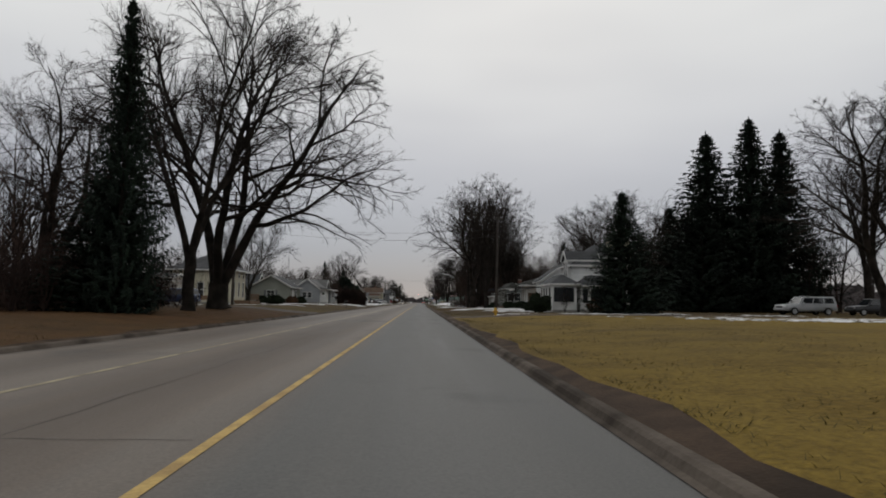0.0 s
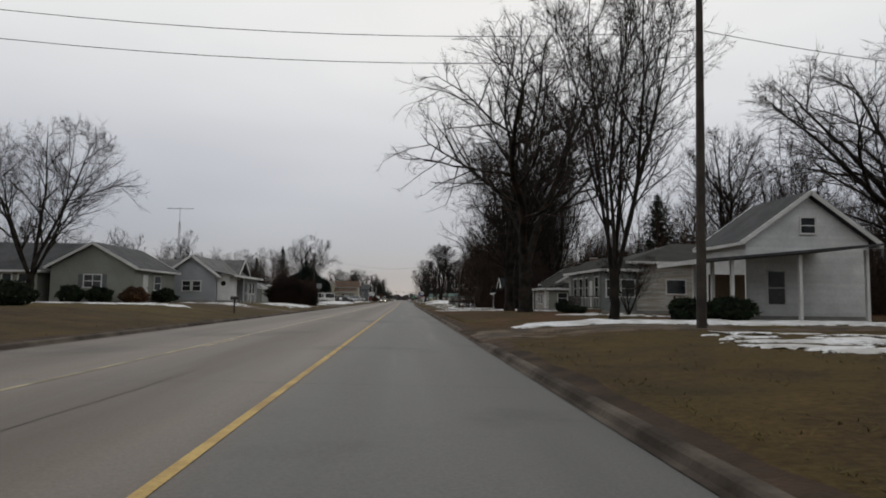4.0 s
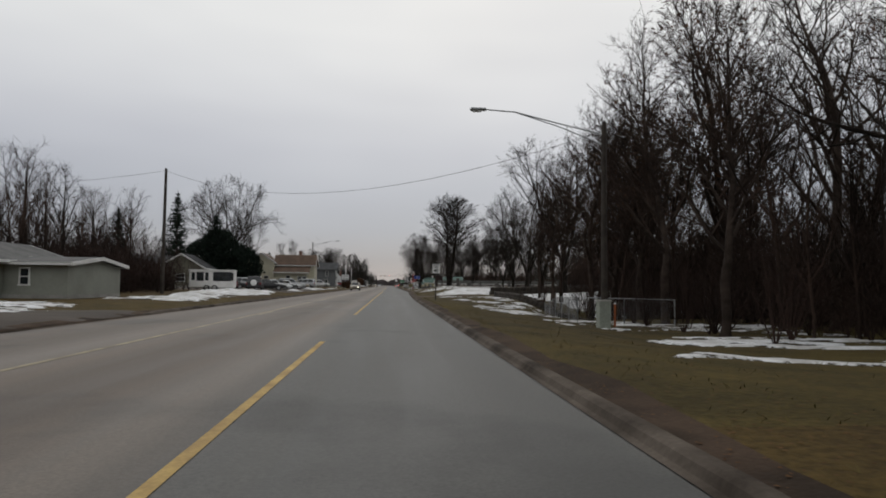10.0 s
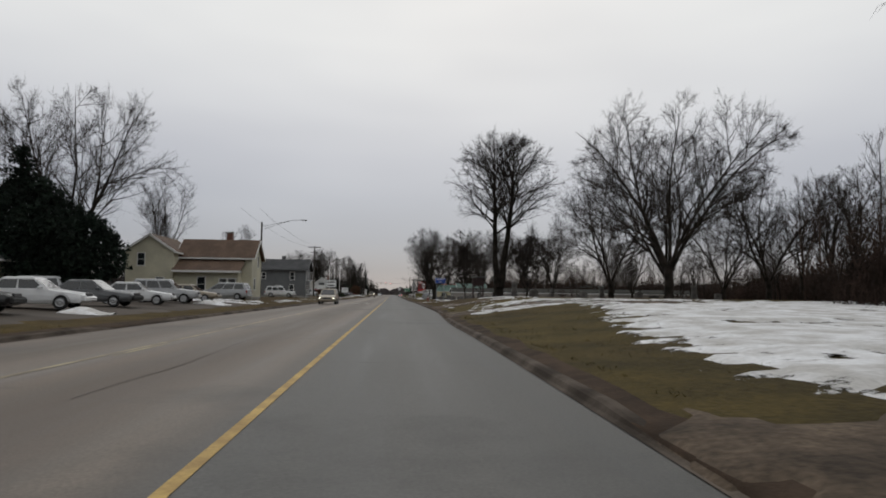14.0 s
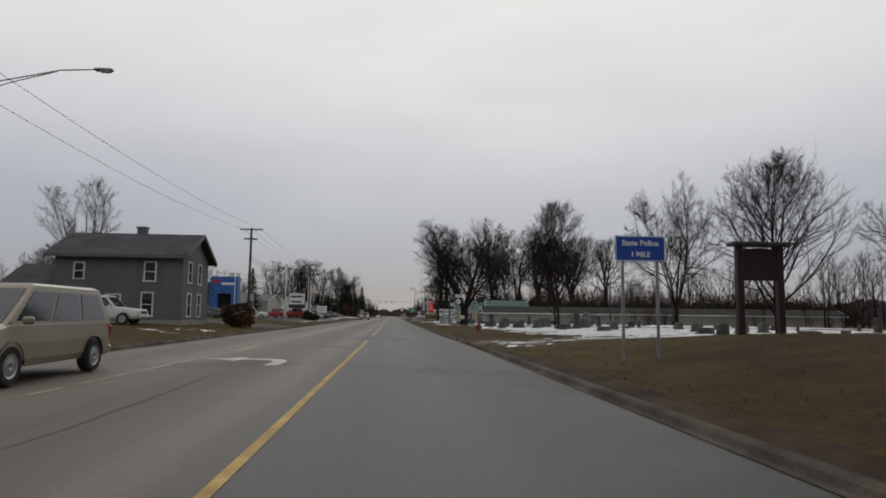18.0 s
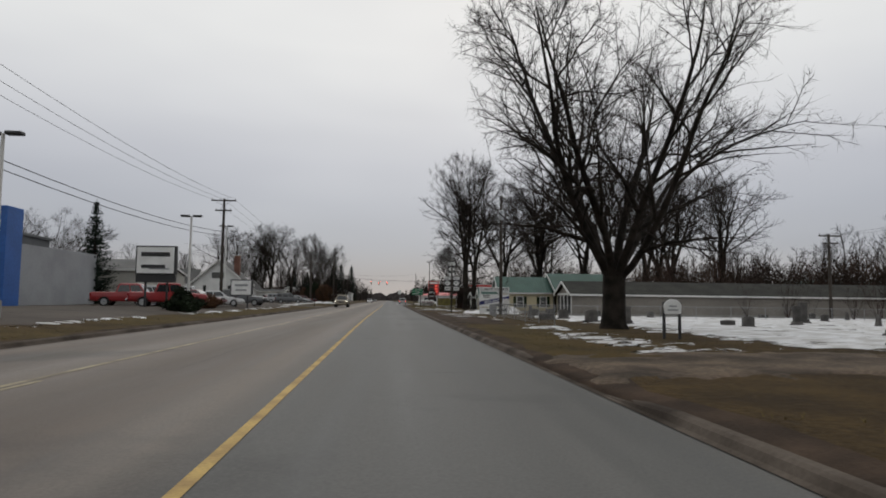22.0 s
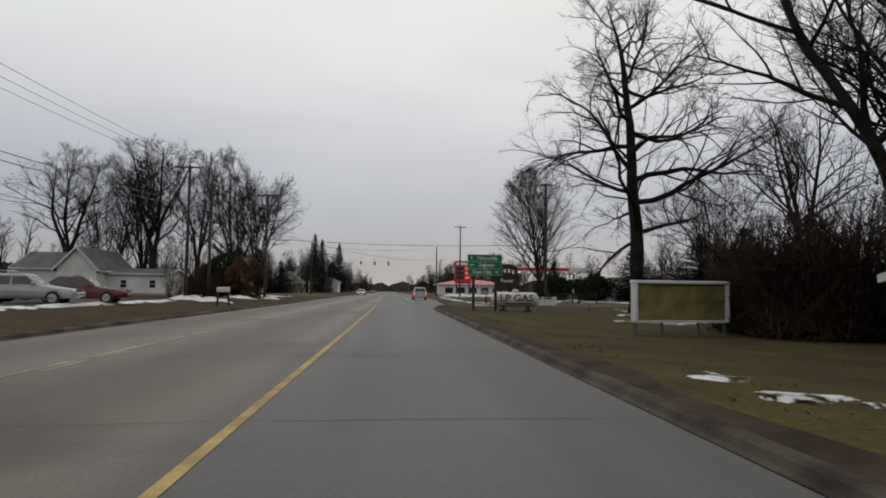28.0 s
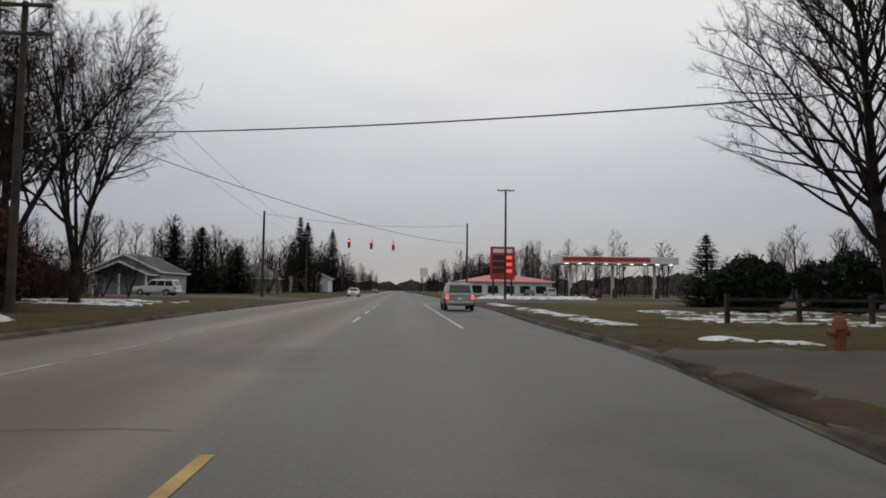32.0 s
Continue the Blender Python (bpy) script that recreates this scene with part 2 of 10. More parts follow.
def snow_material():
    """Old thin snow: white and dirty grey, worn through to the grass in ragged specks."""
    m = surface("old_snow", (0.78, 0.79, 0.81), 0.7, large=1.1, fine=9, second=(0.50, 0.49, 0.475), bump=0.5, world_space=True, spec=0.3)
    n, l = m.node_tree.nodes, m.node_tree.links
    bs = n["Principled BSDF"]
    pos = n.new("ShaderNodeNewGeometry").outputs["Position"]
    t = n.new("ShaderNodeTexNoise")
    t.inputs["Scale"].default_value, t.inputs["Detail"].default_value, t.inputs["Roughness"].default_value = 1.6, 8, 0.72
    l.new(pos, t.inputs["Vector"])
    deep = n.new("ShaderNodeAttribute")
    deep.attribute_name = "depth"
    add = n.new("ShaderNodeMath")
    add.operation = "MULTIPLY_ADD"
    add.inputs[1].default_value = 0.26
    l.new(deep.outputs["Fac"], add.inputs[0])
    l.new(t.outputs["Fac"], add.inputs[2])
    r = n.new("ShaderNodeMapRange")
    r.inputs["From Min"].default_value, r.inputs["From Max"].default_value = 0.515, 0.585
    l.new(add.outputs[0], r.inputs["Value"])
    bare = n.new("ShaderNodeBsdfTransparent")
    x = n.new("ShaderNodeMixShader")
    l.new(r.outputs["Result"], x.inputs[0])
    l.new(bare.outputs[0], x.inputs[1])
    l.new(bs.outputs[0], x.inputs[2])
    l.new(x.outputs[0], n["Material Output"].inputs["Surface"])
    return m


M = {}
M["snow"] = snow_material()
M["road"] = road_material()
M["lawn"] = ground_material("winter_lawn", (0.058, 0.041, 0.012), (0.100, 0.069, 0.020), (0.043, 0.028, 0.013), (0.080, 0.051, 0.018))
M["gold"] = ground_material("golden_winter_lawn", (0.160, 0.104, 0.020), (0.215, 0.146, 0.030), (0.105, 0.072, 0.020), (0.170, 0.115, 0.028))
M["green"] = ground_material("olive_winter_lawn", (0.066, 0.051, 0.015), (0.108, 0.081, 0.023), (0.046, 0.035, 0.014), (0.084, 0.062, 0.020))
M["litter"] = ground_material("leaf_litter", (0.074, 0.037, 0.015), (0.112, 0.058, 0.023), (0.052, 0.033, 0.014), (0.086, 0.048, 0.019))
M["dirt"] = surface("verge_dirt", (0.075, 0.051, 0.036), 0.95, large=0.9, fine=22, second=(0.036, 0.026, 0.019), bump=0.5, world_space=True, spec=0.1)
M["drive"] = surface("gravel_drive", (0.138, 0.103, 0.073), 0.85, large=0.9, fine=11, second=(0.052, 0.039, 0.028), grain=0.35, bump=0.8, world_space=True, spec=0.15)
M["lot"] = surface("old_lot_asphalt", (0.110, 0.093, 0.080), 0.85, large=0.25, fine=24, second=(0.075, 0.064, 0.055), bump=0.3, world_space=True, spec=0.12)
M["kerb"] = surface("stained_concrete", (0.130, 0.108, 0.089), 0.95, large=0.7, fine=18, second=(0.045, 0.036, 0.029), bump=0.35, world_space=True, spec=0.1)
M["straw"] = surface("dry_grass_blades", (0.128, 0.096, 0.036), 0.95, large=0.25, fine=3, second=(0.075, 0.064, 0.026), bump=0, spec=0.1, world_space=True)
M["deadleaf"] = surface("fallen_leaves", (0.150, 0.078, 0.034), 0.95, large=2.0, fine=9, second=(0.080, 0.043, 0.021), bump=0, spec=0.1, world_space=True)
M["tar"] = surface("tar_crack_filler", (0.050, 0.047, 0.044), 0.7, large=1.0, fine=9, bump=0.1, spec=0.2, world_space=True)
M["yellow"] = surface("worn_yellow_paint", (0.56, 0.385, 0.125), 0.8, large=1.6, fine=24, second=(0.36, 0.235, 0.085), world_space=True, bump=0.1)
M["pale_yellow"] = surface("faded_line_paint", (0.40, 0.34, 0.21), 0.7, large=1.2, fine=24, second=(0.20, 0.165, 0.11), world_space=True, bump=0.1)
M["white_line"] = surface("worn_white_paint", (0.60, 0.59, 0.57), 0.7, large=1.6, fine=24, second=(0.33, 0.32, 0.30), world_space=True, bump=0.1)
M["bark"] = surface("dark_bark", (0.034, 0.028, 0.023), 0.95, large=1.4, fine=16, second=(0.013, 0.011, 0.009), bump=0.8, spec=0.15, per_object=0.25)
M["bark_brown"] = surface("brown_bark", (0.078, 0.058, 0.047), 0.95, large=1.4, fine=16, second=(0.038, 0.028, 0.023), bump=0.8, spec=0.15, per_object=0.3)
M["creektwig"] = surface("brown_woodland_twigs", (0.066, 0.044, 0.035), 0.95, large=0.3, fine=4, second=(0.022, 0.017, 0.014), bump=0, spec=0.1)
M["twig"] = surface("bare_twigs", (0.036, 0.029, 0.024), 0.95, large=0.5, fine=5, second=(0.018, 0.015, 0.013), bump=0, spec=0.1, per_object=0.25)
M["redtwig"] = surface("reddish_brush", (0.052, 0.033, 0.027), 0.95, large=0.3, fine=4, second=(0.026, 0.019, 0.017), bump=0, spec=0.1)
# skyline banks: the grey-brown haze of far woods is put into this colour
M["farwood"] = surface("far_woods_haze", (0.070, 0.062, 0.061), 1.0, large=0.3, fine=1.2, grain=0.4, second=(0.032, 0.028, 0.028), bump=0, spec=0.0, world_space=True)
M["needle"] = surface("spruce_needles", (0.018, 0.030, 0.020), 0.9, large=0.9, fine=7, second=(0.009, 0.015, 0.011), bump=0, spec=0.2, per_object=0.25)
M["ever"] = surface("yew_leaves", (0.022, 0.034, 0.016), 0.9, large=1.2, fine=9, second=(0.012, 0.018, 0.010), bump=0, spec=0.2)
M["oakleaf"] = surface("dead_leaves", (0.115, 0.060, 0.032), 0.9, large=0.8, fine=7, second=(0.060, 0.034, 0.022), bump=0, spec=0.2)
M["pole"] = surface("weathered_pole_wood", (0.060, 0.049, 0.040), 0.9, large=1.5, fine=20, second=(0.032, 0.026, 0.022), bump=0.6)
M["wire"] = surface("cable_black", (0.02, 0.02, 0.022), 0.6, bump=0)
M["steel"] = surface("galvanised_steel", (0.36, 0.37, 0.38), 0.45, metal=0.7, large=2, fine=12, bump=0.05)
M["dark_metal"] = surface("dark_painted_metal", (0.035, 0.035, 0.037), 0.5, large=2, bump=0.05)
M["white"] = surface("white_siding_paint", (0.78, 0.79, 0.78), 0.65, vary=0.18, large=0.6, fine=6, bump=0.06, grain=0.06, per_object=0.07)
M["weathered"] = surface("weathered_white_boards", (0.56, 0.555, 0.525), 0.8, large=1.3, fine=7, second=(0.36, 0.31, 0.25), bump=0.15, grain=0.16, per_object=0.10)
boards_along(M["weathered"])
M["trim"] = surface("white_trim_paint", (0.74, 0.74, 0.72), 0.55, vary=0.14, large=0.8, fine=9, bump=0.05, grain=0.05)
M["cream"] = surface("cream_siding_paint", (0.58, 0.55, 0.42), 0.65, vary=0.18, large=0.5, fine=6, bump=0.06, grain=0.05)
M["tan"] = surface("pale_yellow_siding", (0.53, 0.47, 0.31), 0.65, vary=0.15, large=0.5, fine=6, bump=0.06, grain=0.05)
M["grey"] = surface("light_grey_siding", (0.34, 0.355, 0.37), 0.65, vary=0.15, large=0.5, fine=6, bump=0.06, grain=0.05)
M["dgrey"] = surface("dark_grey_siding", (0.135, 0.14, 0.145), 0.7, vary=0.2, large=0.5, fine=6, bump=0.06, grain=0.06)
M["greygreen"] = surface("grey_green_siding", (0.28, 0.29, 0.25), 0.7, vary=0.18, large=0.5, fine=6, bump=0.06, grain=0.05)
M["olive"] = surface("olive_tan_siding", (0.17, 0.16, 0.12), 0.7, vary=0.18, large=0.5, fine=6, bump=0.06, grain=0.05)
M["brownwood"] = surface("brown_wood_siding", (0.22, 0.14, 0.085), 0.75, vary=0.25, large=0.6, fine=10, bump=0.15)
M["shed_wood"] = surface("yellow_pine_boards", (0.36, 0.22, 0.085), 0.75, vary=0.25, large=0.7, fine=10, bump=0.15)
M["shingle"] = surface("charcoal_shingles", (0.060, 0.062, 0.066), 0.9, vary=0.35, large=0.8, fine=9, bump=0.5, grain=0.25)
M["shingle_dark"] = surface("mossy_dark_shingles", (0.034, 0.034, 0.028), 0.95, vary=0.4, large=0.8, fine=9, bump=0.5, grain=0.25)
M["shingle_slate"] = surface("blue_black_shingles", (0.020, 0.023, 0.028), 0.95, vary=0.4, large=0.8, fine=9, bump=0.5, grain=0.25, spec=0.15)
M["shingle_brown"] = surface("brown_shingles", (0.125, 0.080, 0.055), 0.9, vary=0.3, large=0.8, fine=9, bump=0.5, grain=0.25)
M["shingle_grey"] = surface("weathered_grey_shingles", (0.135, 0.135, 0.132), 0.9, vary=0.3, large=0.8, fine=9, bump=0.5, grain=0.25)
M["green_metal"] = surface("green_metal_roofing", (0.056, 0.118, 0.096), 0.5, vary=0.2, metal=0.15, large=0.6, fine=5, bump=0.03)
M["brick"] = surface("red_brown_brick", (0.20, 0.10, 0.075), 0.9, vary=0.3, large=1.5, fine=12, bump=0.4)
M["stone"] = surface("grey_granite", (0.120, 0.113, 0.106), 0.75, vary=0.45, large=2.2, fine=22, bump=0.2, per_object=0.45)
M["concrete"] = surface("plain_concrete", (0.33, 0.32, 0.30), 0.85, vary=0.25, large=0.9, fine=16, bump=0.25)
M["block"] = surface("pale_block_wall", (0.46, 0.45, 0.41), 0.8, vary=0.18, large=0.35, fine=8, bump=0.1)
M["paleblue"] = surface("grey_green_siding", (0.215, 0.240, 0.232), 0.7, vary=0.25, large=0.6, fine=7, bump=0.08, grain=0.08, per_object=0.08)
M["taupe"] = surface("taupe_painted_block", (0.235, 0.215, 0.190), 0.8, vary=0.18, large=0.35, fine=8, bump=0.1)
M["culvert"] = surface("rough_dark_stone", (0.062, 0.050, 0.040), 0.9, vary=0.5, large=1.6, fine=14, bump=0.6)
M["dark"] = surface("dark_interior", (0.018, 0.018, 0.019), 0.9, bump=0)
M["blue"] = surface("bright_blue_panels", (0.035, 0.13, 0.42), 0.45, vary=0.15, large=0.6, fine=6, bump=0.02)
M["rubber"] = surface("black_rubber", (0.018, 0.018, 0.018), 0.85, bump=0.2)
M["silver_rim"] = surface("alloy_rim", (0.42, 0.43, 0.44), 0.35, metal=0.8, bump=0)
M["chrome"] = surface("chrome_trim", (0.62, 0.63, 0.64), 0.2, metal=1.0, bump=0, vary=0.05)
M["sign_white"] = surface("reflective_white", (0.88, 0.89, 0.88), 0.5, vary=0.12, large=1.5, fine=8, bump=0.02, grain=0.04)
M["sign_black"] = surface("sign_black_ink", (0.018, 0.018, 0.02), 0.5, bump=0)
M["sign_green"] = surface("highway_sign_green", (0.008, 0.19, 0.085), 0.45, vary=0.15, large=1.5, bump=0.02, grain=0.04)
M["sign_blue"] = surface("highway_sign_blue", (0.012, 0.065, 0.38), 0.45, vary=0.15, large=1.5, bump=0.02, grain=0.04)
M["sign_navy"] = surface("navy_banner", (0.030, 0.035, 0.17), 0.5, bump=0.02)
M["sign_red"] = surface("red_sign_panel", (0.55, 0.035, 0.035), 0.45, bump=0.02)
M["sign_maroon"] = surface("dark_maroon_board", (0.040, 0.018, 0.018), 0.6, vary=0.3, bump=0.1)
M["hyd_yellow"] = surface("hydrant_yellow", (0.68, 0.38, 0.02), 0.55, vary=0.2, large=4, bump=0.1)
M["hyd_dull"] = surface("hydrant_rusty_red", (0.27, 0.085, 0.05), 0.7, vary=0.35, large=4, bump=0.1)
M["hyd_red"] = surface("hydrant_red", (0.26, 0.035, 0.03), 0.6, vary=0.3, large=4, bump=0.1)
M["sign_maroon_ink"] = surface("maroon_lettering", (0.16, 0.02, 0.03), 0.5, bump=0)
M["tank_white"] = surface("tank_white_paint", (0.72, 0.71, 0.69), 0.45, vary=0.14, large=1.2, bump=0.04, grain=0.05)
M["glass"] = surface("dark_window_glass", (0.030, 0.034, 0.038), 0.08, vary=0.4, large=1.2, fine=3, bump=0, spec=0.7)
M["curtain_glass"] = surface("curtained_window_glass", (0.16, 0.165, 0.165), 0.12, vary=0.6, large=2.5, fine=6, bump=0, spec=0.7)
M["car_glass"] = surface("tinted_car_glass", (0.022, 0.025, 0.028), 0.06, vary=0.2, large=2, bump=0, spec=0.8)
M["head_on"] = glow("lit_headlamp", (1.0, 0.93, 0.78), 4.0)
M["lens"] = surface("clear_lamp_lens", (0.55, 0.55, 0.53), 0.15, bump=0)
M["tail"] = surface("red_tail_lens", (0.30, 0.015, 0.015), 0.2, bump=0)
M["tail_on"] = glow("lit_brake_lamp", (1.0, 0.06, 0.04), 2.5)
M["signal_red"] = glow("lit_red_signal", (1.0, 0.10, 0.06), 7.0)
M["signal_body"] = surface("signal_yellow_housing", (0.45, 0.26, 0.03), 0.5, bump=0)
M["canopy_light"] = glow("canopy_lamp", (1.0, 0.98, 0.92), 3.0)
M["led_red"] = glow("red_price_digits", (0.85, 0.10, 0.07), 0.9)
PAINT = {}
for pn, pc in (("silver", (0.40, 0.41, 0.42)), ("white", (0.70, 0.71, 0.72)), ("black", (0.018, 0.018, 0.02)), ("red", (0.33, 0.022, 0.025)), ("grey", (0.12, 0.125, 0.13)),
               ("blue", (0.03, 0.055, 0.13)), ("tan", (0.30, 0.26, 0.20)), ("maroon", (0.12, 0.02, 0.025))):
    PAINT[pn] = surface("car_paint_" + pn, pc, 0.28, vary=0.12, large=1.0, fine=5, bump=0, metal=0.25 if pn in ("silver", "grey", "tan") else 0.0, grain=0.03, spec=0.6)


# ---------- geometry helpers ----------
class Geo:
    """Collects vertices and faces of one mesh."""

    def __init__(self):
        self.v, self.f = [], []

    def add(self, vs, fs):
        k = len(self.v)
        self.v.extend(vs)
        self.f.extend([tuple(i + k for i in q) for q in fs])
        return self

    def box(self, cx, cy, cz, sx, sy, sz, rz=0.0, ch=0.0):
        """A box about its centre, turned by rz degrees; ch chamfers its edges."""
        hx, hy, hz = sx / 2, sy / 2, sz / 2
        c, s = math.cos(radians(rz)), math.sin(radians(rz))
        if ch <= 0:
            vs = [(i * hx, j * hy, k * hz) for k in (-1, 1) for j in (-1, 1) for i in (-1, 1)]
            fs = [(0, 2, 3, 1), (4, 5, 7, 6), (0, 1, 5, 4), (2, 6, 7, 3), (0, 4, 6, 2), (1, 3, 7, 5)]
        else:
            ch = min(ch, hx * 0.9, hy * 0.9, hz * 0.9)
            vs, fs, ids = [], [], {}
            for i in (-1, 1):
                for j in (-1, 1):
                    for k in (-1, 1):
                        ids[i, j, k, 0] = len(vs)
                        vs.append((i * hx, j * (hy - ch), k * (hz - ch)))
                        ids[i, j, k, 1] = len(vs)
                        vs.append((i * (hx - ch), j * hy, k * (hz - ch)))
                        ids[i, j, k, 2] = len(vs)
                        vs.append((i * (hx - ch), j * (hy - ch), k * hz))
                        fs.append(tuple(ids[i, j, k, a] for a in ((0, 1, 2) if i * j * k > 0 else (0, 2, 1))))
            for i in (-1, 1):
                q = [ids[i, j, k, 0] for j, k in ((-1, -1), (1, -1), (1, 1), (-1, 1))]
                fs.append(tuple(q if i > 0 else q[::-1]))
                q = [ids[j, i, k, 1] for j, k in ((-1, -1), (-1, 1), (1, 1), (1, -1))]
                fs.append(tuple(q if i > 0 else q[::-1]))
                q = [ids[j, k, i, 2] for j, k in ((-1, -1), (1, -1), (1, 1), (-1, 1))]
                fs.append(tuple(q if i > 0 else q[::-1]))
            for i in (-1, 1):
                for j in (-1, 1):
                    q = [ids[i, j, -1, 0], ids[i, j, -1, 1], ids[i, j, 1, 1], ids[i, j, 1, 0]]
                    fs.append(tuple(q if i * j > 0 else q[::-1]))
                    q = [ids[i, -1, j, 0], ids[i, 1, j, 0], ids[i, 1, j, 2], ids[i, -1, j, 2]]
                    fs.append(tuple(q if i * j > 0 else q[::-1]))
                    q = [ids[-1, i, j, 1], ids[-1, i, j, 2], ids[1, i, j, 2], ids[1, i, j, 1]]
                    fs.append(tuple(q if i * j > 0 else q[::-1]))
        vs = [(cx + x * c - y * s, cy + x * s + y * c, cz + z) for x, y, z in vs]
        return self.add(vs, fs)

    def beam(self, a, b, w, h):
        """A square bar from a to b."""
        a, b = Vector(a), Vector(b)
        d = (b - a).normalized()
        u = d.cross(Vector((0, 0, 1)))
        u = u.normalized() if u.length > 1e-4 else Vector((1, 0, 0))
        n = u.cross(d)
        vs = [tuple(p + u * (i * w / 2) + n * (j * h / 2)) for p in (a, b) for i, j in ((-1, -1), (1, -1), (1, 1), (-1, 1))]
        return self.add(vs, [(3, 2, 1, 0), (4, 5, 6, 7), (0, 1, 5, 4), (1, 2, 6, 5), (2, 3, 7, 6), (3, 0, 4, 7)])

    def tube(self, pts, radii, sides=8, caps=True):
        """A round tube along points."""
        vs, fs = tube_arrays(np.array(pts, float), np.array(radii, float) if hasattr(radii, "__len__") else np.full(len(pts), float(radii)), sides)
        k = len(self.v)
        self.v.extend(map(tuple, vs.tolist()))
        self.f.extend([tuple(q) for q in (fs + k).tolist()])
        if caps:
            self.f.append(tuple(range(k + sides - 1, k - 1, -1)))
            self.f.append(tuple(range(k + len(vs) - sides, k + len(vs))))
        return self

    def lathe(self, cx, cy, cz, profile, sides=14):
        """A turned shape about z from (radius, height) pairs."""
        k = len(self.v)
        for r, z in profile:
            for i in range(sides):
                a = 2 * math.pi * i / sides
                self.v.append((cx + r * math.cos(a), cy + r * math.sin(a), cz + z))
        for j in range(len(profile) - 1):
            for i in range(sides):
                i2 = (i + 1) % sides
                self.f.append((k + j * sides + i, k + j * sides + i2, k + (j + 1) * sides + i2, k + (j + 1) * sides + i))
        self.f.append(tuple(k + i for i in range(sides - 1, -1, -1)))
        self.f.append(tuple(k + (len(profile) - 1) * sides + i for i in range(sides)))
        return self

    def poly(self, pts, thick, axis="y"):
        """A flat outline in (u, w) pulled to a thickness; axis y: lies in x-z about y=0, z: lies in x-y from z=0 up."""
        n = len(pts)
        if axis == "y":
            vs = [(u, -thick / 2, w) for u, w in pts] + [(u, thick / 2, w) for u, w in pts]
        elif axis == "x":
            vs = [(-thick / 2, u, w) for u, w in pts] + [(thick / 2, u, w) for u, w in pts]
        else:
            vs = [(u, w, 0) for u, w in pts] + [(u, w, thick) for u, w in pts]
        fs = [tuple(range(n)), tuple(range(2 * n - 1, n - 1, -1))] + [(i, i + n, (i + 1) % n + n, (i + 1) % n) for i in range(n)]
        return self.add(vs, fs)

    def moved(self, dx, dy, dz, rz=0.0):
        c, s = math.cos(radians(rz)), math.sin(radians(rz))
        self.v = [(dx + x * c - y * s, dy + x * s + y * c, dz + z) for x, y, z in self.v]
        return self

    def mesh(self, name, smooth=False):
        me = bpy.data.meshes.new(name)
        me.from_pydata(self.v, [], self.f)
        if smooth:
            me.polygons.foreach_set("use_smooth", [True] * len(me.polygons))
        me.update()
        return me


def tube_arrays(p, r, sides):
    n = len(p)
    d = np.empty_like(p)
    d[1:-1] = p[2:] - p[:-2]
    d[0], d[-1] = p[1] - p[0], p[-1] - p[-2]
    d /= np.linalg.norm(d, axis=1)[:, None] + 1e-9
    mean = np.abs(d.mean(0))
    ref = np.zeros(3)
    ref[int(mean.argmin())] = 1.0
    u = np.cross(d, ref)
    u /= np.linalg.norm(u, axis=1)[:, None] + 1e-9
    w = np.cross(d, u)
    a = np.arange(sides) * (2 * np.pi / sides)
    ring = u[:, None, :] * np.cos(a)[None, :, None] + w[:, None, :] * np.sin(a)[None, :, None]
    vs = (p[:, None, :] + ring * r[:, None, None]).reshape(-1, 3)
    i = np.arange(sides)
    i2 = (i + 1) % sides
    base = np.stack([i, i2, i2 + sides, i + sides], 1)
    fs = (base[None] + (np.arange(n - 1) * sides)[:, None, None]).reshape(-1, 4)
    return vs, fs


def part(name, geo, material, parent, label="", smooth=False):
    """Links a Geo as one mesh object under a thing or a part."""
    ob = new(name, geo.mesh(name, smooth) if isinstance(geo, Geo) else geo)
    if not ob.data.materials:
        ob.data.materials.append(material)
    ob.parent = parent
    if label:
        ob["label"] = label
    return ob


def thing(name, x, y, z, rz=0.0, label="", category="", group="", kind=""):
    """An Empty at a thing's base, which carries its parts."""
    ob = new(name)
    ob.empty_display_size = 0.2
    ob.matrix_basis = pose(x, y, z, 0, 0, rz)
    return tagged(ob, label, category, group, kind)


def lettering(body, size, material, parent, loc, rot=(90, 0, 0), squeeze=1.0, name="lettering", depth=0.004):
    """Words as flat raised letters, centred, under a sign."""
    cu = bpy.data.curves.new("letters", "FONT")
    cu.body, cu.size, cu.extrude, cu.offset, cu.align_x, cu.align_y, cu.resolution_u = body, size, depth, 0.018 * size, "CENTER", "CENTER", 2
    tmp = bpy.data.objects.new("letters", cu)
    scene.collection.objects.link(tmp)
    me = bpy.data.meshes.new_from_object(tmp.evaluated_get(bpy.context.evaluated_depsgraph_get()))
    bpy.data.objects.remove(tmp)
    bpy.data.curves.remove(cu)
    me.materials.clear()
    me.materials.append(material)
    ob = new(name, me)
    ob.parent = parent
    ob.matrix_basis = pose(*loc, *rot) @ Matrix.Diagonal((squeeze, 1, 1, 1))
    return ob


def smooth01(t):
    t = min(1.0, max(0.0, t))
    return t * t * (3 - 2 * t)


def lerp_table(table, v):
    if v <= table[0][0]:
        return table[0][1]
    for (a, fa), (b, fb) in zip(table, table[1:]):
        if v <= b:
            return fa + (fb - fa) * smooth01((v - a) / (b - a))
    return table[-1][1]

